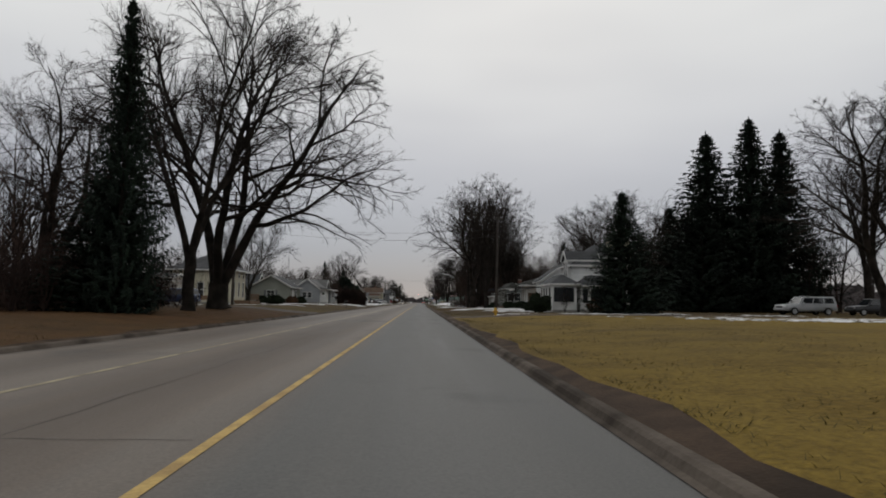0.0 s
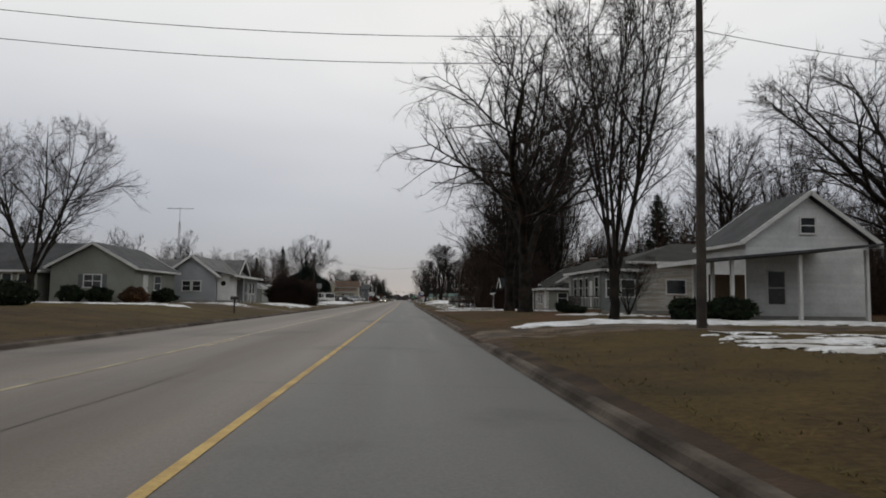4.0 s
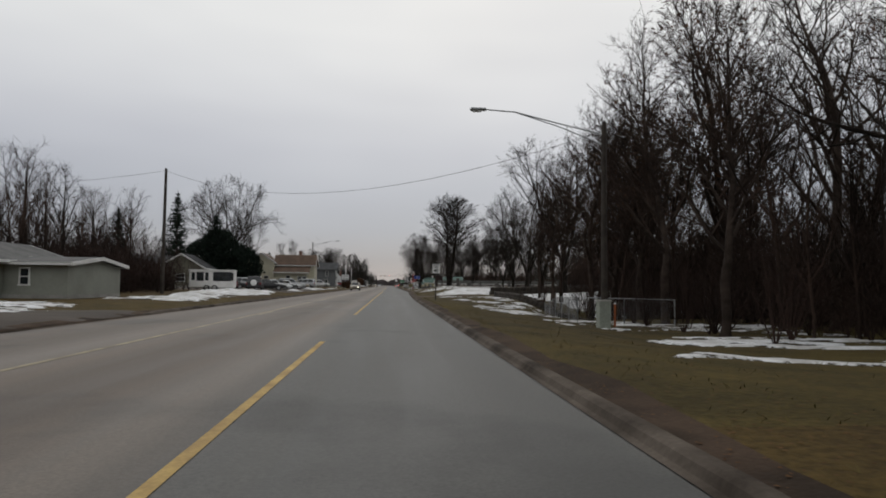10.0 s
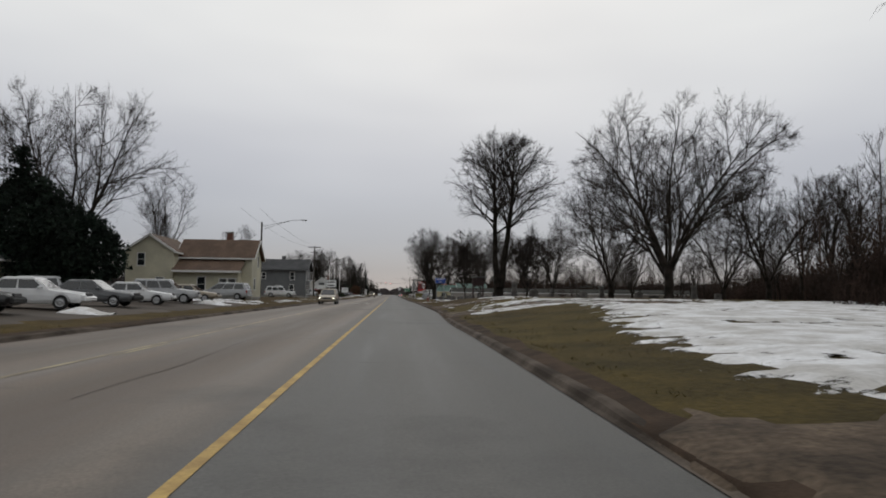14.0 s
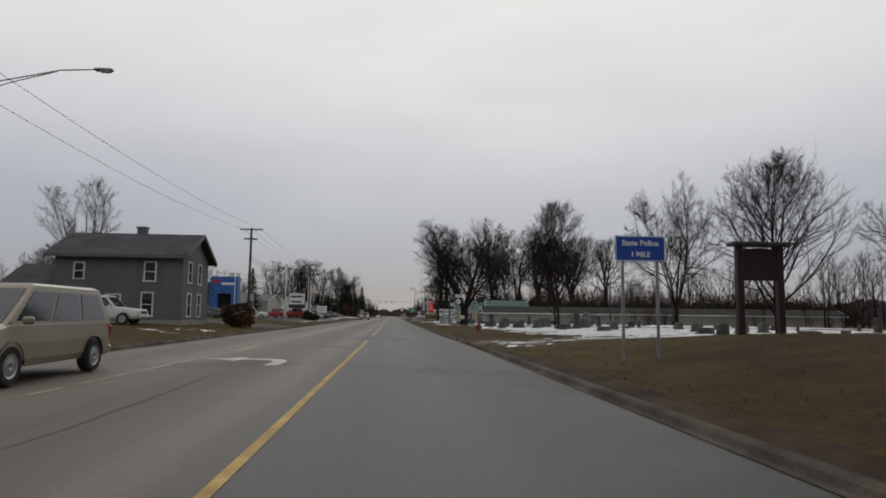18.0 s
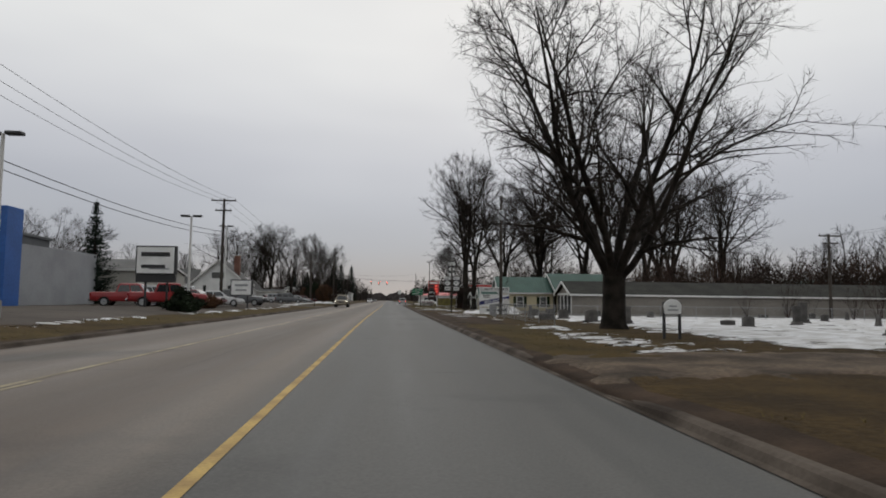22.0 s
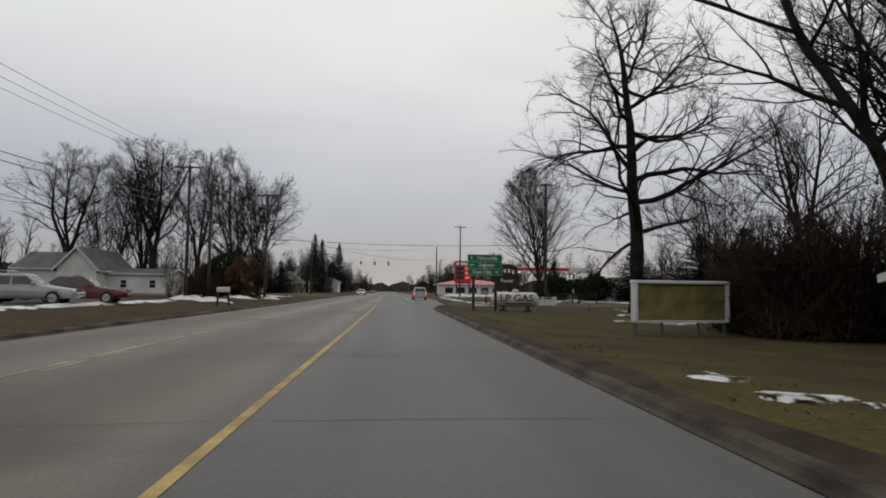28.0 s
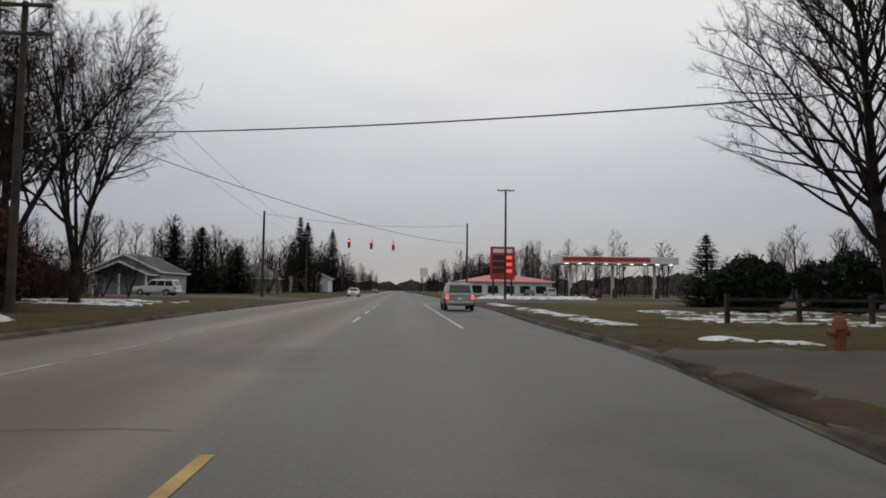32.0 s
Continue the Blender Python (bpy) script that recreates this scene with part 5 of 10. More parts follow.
def shed_roof(parent, x0, x1, y0, y1, z_low, z_high, low, roof, trim="trim", th=0.1):
    """A single-slope roof over a rectangle in the thing's own frame; low: the side (w, e, s, n) of the low edge."""
    zz = {"w": (z_low, z_high, z_high, z_low), "e": (z_high, z_low, z_low, z_high), "s": (z_low, z_low, z_high, z_high), "n": (z_high, z_high, z_low, z_low)}[low]
    c = [(x0, y0), (x1, y0), (x1, y1), (x0, y1)]
    vs = [(u, w, h) for (u, w), h in zip(c, zz)] + [(u, w, h + th) for (u, w), h in zip(c, zz)]
    part("porch_roof", Geo().add(vs, [(3, 2, 1, 0), (4, 5, 6, 7), (0, 1, 5, 4), (1, 2, 6, 5), (2, 3, 7, 6), (3, 0, 4, 7)]), M[roof], parent)
    e = {"w": (0, 3), "e": (1, 2), "s": (0, 1), "n": (2, 3)}[low]
    a, b = ((c[i][0], c[i][1], zz[i] + 0.02) for i in e)
    part("fascia", Geo().beam(a, b, 0.06, 0.2), M[trim], parent)


def post(parent, x, y, z0, z1, w=0.14, mat="trim", name="post"):
    part(name, Geo().box(x, y, (z0 + z1) / 2, w, w, z1 - z0, ch=0.012), M[mat], parent)


def railing(parent, a, b, z, h, mat="trim", gap=0.14):
    """Top and bottom rails with balusters between two points of a thing."""
    rl = part("railing", Geo().beam((*a, z + h), (*b, z + h), 0.08, 0.06).beam((*a, z + 0.12), (*b, z + 0.12), 0.06, 0.05), M[mat], parent)
    n = max(2, int(math.hypot(b[0] - a[0], b[1] - a[1]) / gap))
    for i in range(1, n):
        f = i / n
        part("baluster", Geo().box(a[0] + (b[0] - a[0]) * f, a[1] + (b[1] - a[1]) * f, z + h / 2 + 0.05, 0.035, 0.035, h - 0.12), M[mat], rl)


def block(parent, name, x0, x1, y0, y1, z0, z1, mat, label="", ch=0.0):
    return part(name, Geo().box((x0 + x1) / 2, (y0 + y1) / 2, (z0 + z1) / 2, x1 - x0, y1 - y0, z1 - z0, ch=ch), M[mat], parent, label)


# ---------- poles, wires ----------
POLES = {}


def utility_pole(key, x, y, h, arms=((0.35, 2.4),), lean=0.0, turn=0.0, transformer=0, label="weathered wooden utility pole with crossarm", z=None):
    """Pole with crossarms (distance below the top, length), insulators, and transformer cans."""
    zz = ground_z(x, y) if z is None else z
    t = thing("utility_pole", x, y, zz - 0.1, turn, label, "utility pole", "utility poles")
    dx = math.tan(radians(lean)) * h
    top = (dx, 0, h + 0.1)
    part("post", Geo().tube([(0, 0, 0), (dx * 0.5, 0, h / 2), top], [0.17, 0.145, 0.11], 10), M["pole"], t, smooth=False)
    for drop, wide in arms:
        zc = h + 0.1 - drop
        xc = dx * (1 - drop / h)
        a = part("crossarm", Geo().box(xc, -0.17, zc, wide, 0.1, 0.13, ch=0.01), M["pole"], t)
        g = Geo()
        n = 4 if wide > 1.5 else 2
        for i in range(n):
            u = -wide / 2 + 0.12 + i * (wide - 0.24) / (n - 1)
            part("insulator", Geo().lathe(xc + u, -0.17, zc + 0.06, [(0.03, 0), (0.055, 0.04), (0.03, 0.09), (0.05, 0.12), (0.02, 0.17)], 8), M["steel"], a)
        for s in (-1, 1):
            g.beam((xc, -0.15, zc - 0.55), (xc + s * wide * 0.3, -0.17, zc - 0.05), 0.04, 0.02)
        part("brace", g, M["dark_metal"], a)
    for i in range(transformer):
        s = (-1, 1, 0)[i]
        zc = h - 2.3
        c = part("transformer", Geo().lathe(dx * 0.8 + s * 0.48, -0.1, zc, [(0.22, 0), (0.25, 0.03), (0.25, 0.75), (0.27, 0.78), (0.27, 0.82), (0.1, 0.92)], 14), M["dark_metal" if transformer > 1 else "steel"], t, smooth=False)
        part("bushing", Geo().lathe(dx * 0.8 + s * 0.48, -0.22, zc + 0.86, [(0.04, 0), (0.06, 0.06), (0.03, 0.12), (0.05, 0.18), (0.02, 0.24)], 8), M["steel"], c)
    POLES[key] = (x + dx * math.cos(radians(turn)), y + dx * math.sin(radians(turn)), zz + h)
    return t


def wire(a, b, sag, r=0.012, label="black overhead cable slung between poles"):
    n = 16
    pts = []
    for i in range(n + 1):
        f = i / n
        pts.append(tuple(a[k] + (b[k] - a[k]) * f - (sag * 4 * f * (1 - f) if k == 2 else 0) for k in range(3)))
    ob = new("overhead_wire", Geo().tube(pts, [r] * (n + 1), 5).mesh("overhead_wire"))
    ob.data.materials.append(M["wire"])
    return tagged(ob, label, "wire", "overhead wires")


def street_lamp(x, y, h, arm, side, droop=0.0, label="wooden pole with a long steel lamp arm"):
    """A pole with a cobra-head lamp on a long double arm towards the road."""
    zz = ground_z(x, y)
    t = thing("street_lamp", x, y, zz - 0.1, 0, label, "street lamp", "street lamps")
    part("post", Geo().tube([(0, 0, 0), (0, 0, h / 2), (0, 0, h + 0.1)], [0.15, 0.13, 0.11], 10), M["pole"], t)
    s = side
    g = Geo().tube([(0, 0, h - 0.5), (s * arm * 0.4, 0, h - 0.02), (s * arm * 0.75, 0, h + 0.42), (s * arm, 0, h + 0.5)], 0.03, 6)
    g.tube([(0, 0, h - 0.95), (s * arm * 0.4, 0, h - 0.16), (s * arm * 0.72, 0, h + 0.36)], 0.025, 6)
    part("arm", g, M["steel"], t)
    lam = part("lamp_head", Geo().box(s * (arm + 0.35), 0, h + 0.5, 0.75, 0.26, 0.13, ch=0.05), M["steel"], t)
    part("lens", Geo().box(s * (arm + 0.42), 0, h + 0.42, 0.42, 0.2, 0.08, ch=0.03), M["lens"], lam)
    return t


# ---------- vehicles ----------
CAR_KIND = {
    # length, width, body stations (x, low, high), cabin (front base, front top, rear top, rear base, roof height), wheel x, wheel radius
    "sedan": dict(L=4.7, W=1.8, st=((2.35, 0.45, 0.62), (2.2, 0.28, 0.72), (1.2, 0.25, 0.86), (0.85, 0.25, 0.92), (-1.35, 0.25, 0.96), (-2.2, 0.28, 0.94), (-2.35, 0.45, 0.75)), cab=(0.95, 0.25, -1.0, -1.7, 1.43), wx=(1.42, -1.38), r=0.32),
    "suv": dict(L=4.7, W=1.86, st=((2.32, 0.5, 0.72), (2.2, 0.34, 0.92), (1.2, 0.30, 1.02), (0.95, 0.30, 1.06), (-2.15, 0.32, 1.08), (-2.32, 0.45, 1.0)), cab=(1.0, 0.35, -1.95, -2.26, 1.74), wx=(1.42, -1.36), r=0.36),
    "van": dict(L=5.0, W=1.95, st=((2.48, 0.45, 0.66), (2.35, 0.30, 0.85), (1.75, 0.26, 1.0), (1.5, 0.26, 1.05), (-2.3, 0.28, 1.06), (-2.48, 0.4, 1.0)), cab=(1.62, 0.55, -2.1, -2.42, 1.76), wx=(1.55, -1.5), r=0.34),
    "pickup": dict(L=5.7, W=1.98, st=((2.85, 0.55, 0.85), (2.72, 0.42, 1.02), (1.6, 0.38, 1.12), (1.3, 0.38, 1.15), (-2.7, 0.42, 1.16), (-2.85, 0.5, 1.1)), cab=(1.3, 0.75, -0.75, -1.0, 1.86), wx=(1.85, -1.75), r=0.39),
}


def car(kind, paint, x, y, rz, label, lit=False, brake=False, name="car", z=None, cap=False, group="parked cars"):
    """A car standing with its nose along +x turned by rz: body > bumpers, cabin > panes, wheels > tyre and rim, lamps."""
    k = CAR_KIND[kind]
    zz = (ground_z(x, y) if z is None else z)
    t = thing(name, x, y, zz, rz, label, "car" if kind != "pickup" else "pickup truck", group)
    hw = k["W"] / 2
    key = "car", kind
    P = PAINT[paint]
    g = Geo()
    ring = 12
    for sx, lo, hi in k["st"]:
        end = abs(sx) > k["L"] / 2 - 0.25
        q = hw * (0.86 if abs(sx) > k["L"] / 2 - 0.05 else 0.95 if end else 1.0)
        mid = lo + (hi - lo) * 0.55
        half = [(q * 0.55, lo), (q * 0.93, lo + 0.03), (q, lo + 0.16), (q * 1.0, mid), (q * 0.95, hi - 0.05), (q * 0.82, hi)]
        for u, w in half:
            g.v.append((sx, u, w))
        for u, w in reversed(half):
            g.v.append((sx, -u, w))
    ns = len(k["st"])
    for j in range(ns - 1):
        for i in range(ring):
            a, b = j * ring + i, j * ring + (i + 1) % ring
            g.f.append((a, b, b + ring, a + ring))
    g.f.append(tuple(range(ring - 1, -1, -1)))
    g.f.append(tuple((ns - 1) * ring + i for i in range(ring)))
    if kind == "pickup":
        pass
    body = part("body", g, P, t, smooth=False)
    fb, ft, rt, rb, rh = k["cab"]
    if cap and kind == "pickup":
        rt, rb = -2.6, -2.75
    zb = k["st"][3][2] - 0.06
    wb, wt = hw * 0.92, hw * 0.76
    cv = [(fb, wb, zb), (rb, wb, zb), (rt, wt, rh - 0.05), (ft, wt, rh - 0.05), (fb, -wb, zb), (rb, -wb, zb), (rt, -wt, rh - 0.05), (ft, -wt, rh - 0.05),
          (ft - 0.12, wt * 0.86, rh), (rt + 0.1, wt * 0.86, rh), (ft - 0.12, -wt * 0.86, rh), (rt + 0.1, -wt * 0.86, rh)]
    cabin = part("cabin", Geo().add(cv, [(0, 3, 2, 1), (4, 5, 6, 7), (0, 4, 7, 3), (1, 2, 6, 5), (8, 10, 11, 9), (3, 8, 9, 2), (7, 6, 11, 10), (3, 7, 10, 8), (2, 9, 11, 6)]), P, t)

    def lerp3(a, b, f):
        return tuple(a[i] + (b[i] - a[i]) * f for i in range(3))

    def quad_pane(a, b, c, d, u0, u1, w0, w1, out):
        """A pane on the patch a-b (bottom) d-c (top), set proud along out."""
        pts = []
        for u, w in ((u0, w0), (u1, w0), (u1, w1), (u0, w1)):
            p = lerp3(lerp3(a, b, u), lerp3(d, c, u), w)
            pts.append((p[0] + out[0] * 0.012, p[1] + out[1] * 0.012, p[2] + out[2] * 0.012))
        return pts

    cuts = ((0.07, 0.47), (0.51, 0.93)) if (rb - fb) > -2.9 else ((0.05, 0.33), (0.36, 0.64), (0.67, 0.94))
    for s in (0, 4):
        o = (0, 1 if s == 0 else -1, 0.25)
        for u0, u1 in cuts:
            q = quad_pane(cv[0 + s], cv[1 + s], cv[2 + s], cv[3 + s], u0, u1, 0.12, 0.86, o)
            part("side_window", Geo().add(q, [(0, 1, 2, 3)]), M["car_glass"], cabin)
    q = quad_pane(cv[4], cv[0], cv[3], cv[7], 0.06, 0.94, 0.08, 0.92, (0.8, 0, 0.6))
    part("windscreen", Geo().add(q, [(0, 1, 2, 3)]), M["car_glass"], cabin)
    q = quad_pane(cv[5], cv[1], cv[2], cv[6], 0.08, 0.92, 0.15, 0.85, (-0.9, 0, 0.3))
    part("rear_window", Geo().add(q, [(0, 1, 2, 3)]), M["car_glass"], cabin)
    front, rear = k["st"][0], k["st"][-1]
    part("front_bumper", Geo().box(front[0] + 0.02, 0, front[1] + 0.02, 0.16, k["W"] * 0.86, 0.22, ch=0.05), M["rubber"] if paint in ("black", "grey") else P, t)
    part("rear_bumper", Geo().box(rear[0] - 0.03, 0, rear[1] + 0.04, 0.16, k["W"] * 0.9, 0.2, ch=0.05), M["chrome"] if kind == "pickup" else P, t)
    part("grille", Geo().box(k["st"][1][0] + 0.12, 0, (front[2] + front[1]) / 2 + 0.1, 0.08, k["W"] * 0.46, 0.2, ch=0.02), M["dark_metal"], t)
    for s in (-1, 1):
        part("headlight", Geo().box(k["st"][1][0] + 0.03, s * hw * 0.74, k["st"][1][2] - 0.16, 0.14, hw * 0.28, 0.13, ch=0.04), M["head_on" if lit else "lens"], t)
        part("tail_light", Geo().box(rear[0] + 0.06, s * hw * 0.82, rear[2] - 0.16, 0.12, hw * 0.22, 0.26, ch=0.03), M["tail_on" if brake else "tail"], t)
        part("mirror", Geo().box(fb - 0.35, s * (hw + 0.09), zb + 0.1, 0.12, 0.2, 0.14, ch=0.04), P, t)
        for wx in k["wx"]:
            wl_ob = part("wheel", car_piece("tyre", k["r"]), M["rubber"], t)
            wl_ob.matrix_basis = pose(wx, s * (hw - 0.10), k["r"], 0, 0, 0 if s < 0 else 180)
            part("rim", car_piece("rim", k["r"]), M["silver_rim"], wl_ob)
            part("wheel_arch", car_piece("arch", k["r"]), M["rubber"], wl_ob)
    part("plate", Geo().box(rear[0] - 0.12, 0, rear[2] - 0.25, 0.02, 0.31, 0.155), M["sign_white"], t)
    return t


PIECES = {}


def car_piece(kind, r):
    """Wheel pieces with their outer face towards -y."""
    key = kind, r
    if key in PIECES:
        return PIECES[key]
    g = Geo()
    if kind == "tyre":
        prof = [(r * 0.62, -0.11), (r * 0.92, -0.12), (r, -0.08), (r, 0.08), (r * 0.92, 0.11), (r * 0.5, 0.11)]
    elif kind == "rim":
        prof = [(0.03, -0.10), (r * 0.2, -0.115), (r * 0.52, -0.095), (r * 0.62, -0.112), (r * 0.63, -0.06)]
    else:
        prof = [(r * 1.17, -0.112), (r * 1.20, -0.02)]
    k = 16
    full = 3.14159 if kind == "arch" else 6.28318
    for q, w in prof:
        for i in range(k):
            a = full * i / (k - 1 if kind == "arch" else k)
            g.v.append((q * math.cos(a), w, q * math.sin(a)))
    for j in range(len(prof) - 1):
        for i in range(k - 1 if kind == "arch" else k):
            g.f.append((j * k + i, (j + 1) * k + i, (j + 1) * k + (i + 1) % k, j * k + (i + 1) % k))
    me = g.mesh(kind)
    me.materials.append(M["rubber" if kind != "rim" else "silver_rim"])
    PIECES[key] = me
    return me

# ---------- trees along the road ----------
ELM = "spreading bare elm with several trunks and fine twigs"
MAPLE = "broad bare maple with rounded twiggy crown"
TALL = "tall bare woodland tree with high branches"
OAK = "bare oak with straight dark trunk and crooked limbs"
SLIM = "slender bare tree with upright branches"
bare_tree("elm", 0, -15.7, 52.4, 25, 40, 1.0, label=ELM)
bare_tree("vee", 1, -15.5, 45.2, 23, 150, 0.85, label="tall bare tree with straight dark trunk beside the elm")
bare_tree("elm", 1, -31, 56, 21, 0, 1.0, label=ELM)
bare_tree("maple", 1, -29, 113, 16, 10, 0.85, label=MAPLE)
spruce(-16.6, 37.2, 18.5, 2.7, 0, layers=84)
spruce(-18.6, 38.6, 7.4, 4.4, 2, label="low broad dark evergreen at the edge of the thicket")
spruce(18.3, 58.2, 11.2, 4.1, 1, label="broad blue-green spruce on the lawn", layers=96)
spruce(41.2, 92, 26, 8.8, 2, layers=84)
spruce(44.5, 86, 26.5, 8.4, 0, layers=84)
spruce(51, 90, 26, 8.2, 1, layers=84)
spruce(36, 82, 15, 7.0, 1, layers=84)
spruce(38, 98, 16, 6.0, 2, layers=84)
bare_tree("giant", 0, 31.5, 96, 18, 0, 1.05, label="huge bare maple behind the farmhouse")
bare_tree("clump", 0, 14.1, 62.7, 2.3, 30, 1.2, label="bare multi-stemmed bush before the sunporch", group="yard shrubs")
bare_tree("elm", 2, 44, 60, 22, 30, 1.0, label=ELM)
bare_tree("tall", 3, 56, 80, 21, 30, 1.2, label=TALL)
bare_tree("elm", 1, 43, 108, 19, 0, 1.0, label=ELM)
bare_tree("tall", 0, 33, 126, 20, 0, 1.0, label=TALL)
bare_tree("tall", 1, 39, 124, 18, 50, 1.0, label=TALL)
bare_tree("upright", 0, 9.1, 88.6, 17.5, 20, 1.0, label="slender bare tree with several upright trunks")
bare_tree("clump", 2, 14.0, 101, 4.0, 0, 1.9, label="spreading bare multi-stemmed lilac bush", group="yard shrubs")
bare_tree("vee", 0, 9.1, 109.8, 23, 80, 1.1, label="large bare maple forking low into heavy limbs")
bare_tree("vee", 2, 9.0, 116.8, 21, 200, 0.9, label="large bare maple with dark trunk forking in two")
bare_tree("upright", 1, 11.8, 130.0, 18, 40, 1.2, label="bare tree with many steep upright limbs")
bare_tree("upright", 2, 13.6, 140.0, 23, 90, 1.5, label="huge bare tree with many heavy stems rising from thick brush")
bare_tree("upright", 0, 19.5, 146.0, 22, 10, 1.3, label="large bare tree with heavy stems behind the brush")
spruce(30.8, 138.7, 14.5, 5.0, 2)
bare_tree("vee", 3, 18.8, 168.5, 20.5, 70, 0.78, label="tall bare tree with ascending trunks above the creek woods")
bare_tree("upright", 1, 22, 163, 19, 10, 1.1, label=TALL)
LEAFY = "young woodland tree still holding some dead leaves"
for k, (tx, ty, th, lv) in enumerate(((13.2, 179, 16, 0), (17.5, 181, 19, 900), (12.4, 188, 14, 0), (15.5, 193, 16, 0), (21, 187, 18, 1200), (24, 176, 17, 0), (12.0, 171, 14, 0), (14.2, 185, 13, 1500),
                                      (19, 175, 18, 0), (27, 183, 19, 800), (16.5, 199, 15, 0), (26, 195, 17, 0), (13.2, 200.5, 12, 0), (14.8, 204.5, 14, 300), (13.6, 207.5, 11, 0))):
    bare_tree("slim", k % 3, tx, ty, th, None, 1.4, label=LEAFY if lv else SLIM, leaves=lv, group="creek trees", bark="bark_brown", twig="creektwig")
bare_tree("tall", 3, 27, 214, 20, 60, 1.2, label=TALL)
bare_tree("vee", 1, 20.5, 224.5, 19, 30, 0.9, label="dark bare tree with heavy crooked limbs", group="trees beside the snowy lawn")
for k, (tx, ty, th) in enumerate(((24, 214, 18), (30, 229, 17), (36, 236, 18))):
    bare_tree("tall", k % 4, tx, ty, th, None, 1.2, label=TALL, group="trees beside the snowy lawn")
for k, (tx, ty, th) in enumerate(((48.5, 304, 17), (54.3, 284, 17), (64.4, 288, 18), (43, 283, 17), (58, 300, 16), (70, 278, 17), (25.6, 270, 21), (40, 268, 12), (76, 296, 17))):
    bare_tree(("maple", "tall", "oak")[k % 3], k % 3, tx, ty, th, None, 0.9, label=(MAPLE, TALL, OAK)[k % 3], group="trees beyond the snowy lawn")
bare_tree("maple", 1, -31.7, 277, 23, 20, 0.75, label=MAPLE)
spruce(-38.7, 270.5, 17.5, 4.2, 0)
shrub("evergreen", -31.2, 268, 5.0, 4.4, 9.6, M["needle"], "broad dense dark evergreen beside the parked cars", 91, 30000, 0.13, group="yard evergreens", stems=5)
spruce(-30.8, 267.2, 13.2, 5.4, 1, label="dark evergreen top rising from the dense yard growth")
shrub("evergreen", -26.8, 268.6, 3.2, 3.0, 7.6, M["needle"], "lower dark evergreen beside the parked cars", 92, 12000, 0.14, group="yard evergreens", stems=5)
spruce(-44, 258, 13, 4.2, 2)
bare_tree("clump", 0, -35, 313, 19, 0, 1.1, label="clump of upright bare stems behind the house", group="yard trees")
bare_tree("clump", 1, -29, 338, 14, 0, 1.0, label="clump of upright bare stems behind the house", group="yard trees")
bare_tree("twin", 0, 12.5, 287.6, 20.8, 8, 0.95, bark="bark", label="bare tree forking low into two tall trunks")
bare_tree("maple", 0, 26.5, 289, 17, 0, 0.9, label=MAPLE)
bare_tree("maple", 2, 32, 285, 20, 60, 0.95, label=MAPLE)
bare_tree("maple", 2, 39.8, 317.5, 11, 60, 0.8, label=MAPLE)
bare_tree("maple", 3, 36, 316, 11, 40, 0.75, label=MAPLE)
bare_tree("fan", 1, 20.1, 308, 10.6, 100, 0.95, label="young round-crowned bare tree in the cemetery", group="cemetery trees")
bare_tree("fan", 0, 12.6, 324.6, 10.5, 0, 0.85, label="young round-crowned bare tree in the cemetery", group="cemetery trees")
bare_tree("maple", 0, 36, 356.5, 20.5, 200, 0.68, label=MAPLE, group="cemetery trees")
bare_tree("round", 1, 19, 351.4, 11.2, 0, 0.8, label="young round-crowned bare tree in the cemetery", group="cemetery trees")
bare_tree("giant", 0, 9.9, 367.4, 15.6, 60, 0.98, label="huge spreading bare maple beside the cemetery drive")
bare_tree("tall", 0, 11.9, 442, 26, 10, 0.85, label=TALL)
bare_tree("tall", 1, 13.6, 444.5, 25, 60, 0.85, label=TALL)
bare_tree("oak", 0, 15.8, 475, 24, 0, 1.0, label=OAK)
for k, (tx, ty, th) in enumerate(((27, 456, 27), (33, 449, 26), (40, 455, 27), (46, 443, 24), (38, 434, 22), (21, 459, 24), (50, 458, 25), (56, 446, 24), (30, 470, 24))):
    bare_tree("tall", k % 4, tx, ty, th, None, 1.15, label=TALL, group="trees behind the hall")
bare_tree("fan", 2, 15.8, 503, 15.5, 20, 1.0, label="bare maple with many steep ascending limbs")
bare_tree("maple", 1, 32, 497, 15, 0, 0.9, label=MAPLE)
bare_tree("tall", 3, 37, 490, 20, 40, 1.1, label=TALL)
bare_tree("maple", 2, -19.4, 516.3, 19.0, 0, 0.78, label=MAPLE)
bare_tree("tall", 0, -33.5, 528, 23, 0, 1.2, label=MAPLE, group="yard trees")
bare_tree("clump", 1, -40, 530, 20, 70, 1.3, label="clump of tall upright bare trees", group="yard trees")
bare_tree("tall", 1, -46, 530, 22, 70, 1.2, label=TALL, group="yard trees")
bare_tree("maple", 0, -40, 420, 12, 0, 1.0, label=MAPLE, group="yard trees")
bare_tree("round", 2, -29.5, 372, 8.5, 0, 1.0, label="small bare yard tree", group="yard trees")
bare_tree("round", 0, -42, 373, 9.5, 0, 1.0, label="small bare yard tree", group="yard trees")
bare_tree("round", 1, -47, 372, 12, 0, 1.1, label="small bare yard tree", group="yard trees")
spruce(-46, 402, 13, 4.0, 0)
spruce(-26.6, 400.4, 9.6, 2.3, 1, label="slim dark spruce before the white block garage")
spruce(-36, 590, 11, 5.0, 2)
spruce(-30.5, 586, 10.5, 5.2, 1)
spruce(-26.5, 592, 8.0, 4.6, 0)
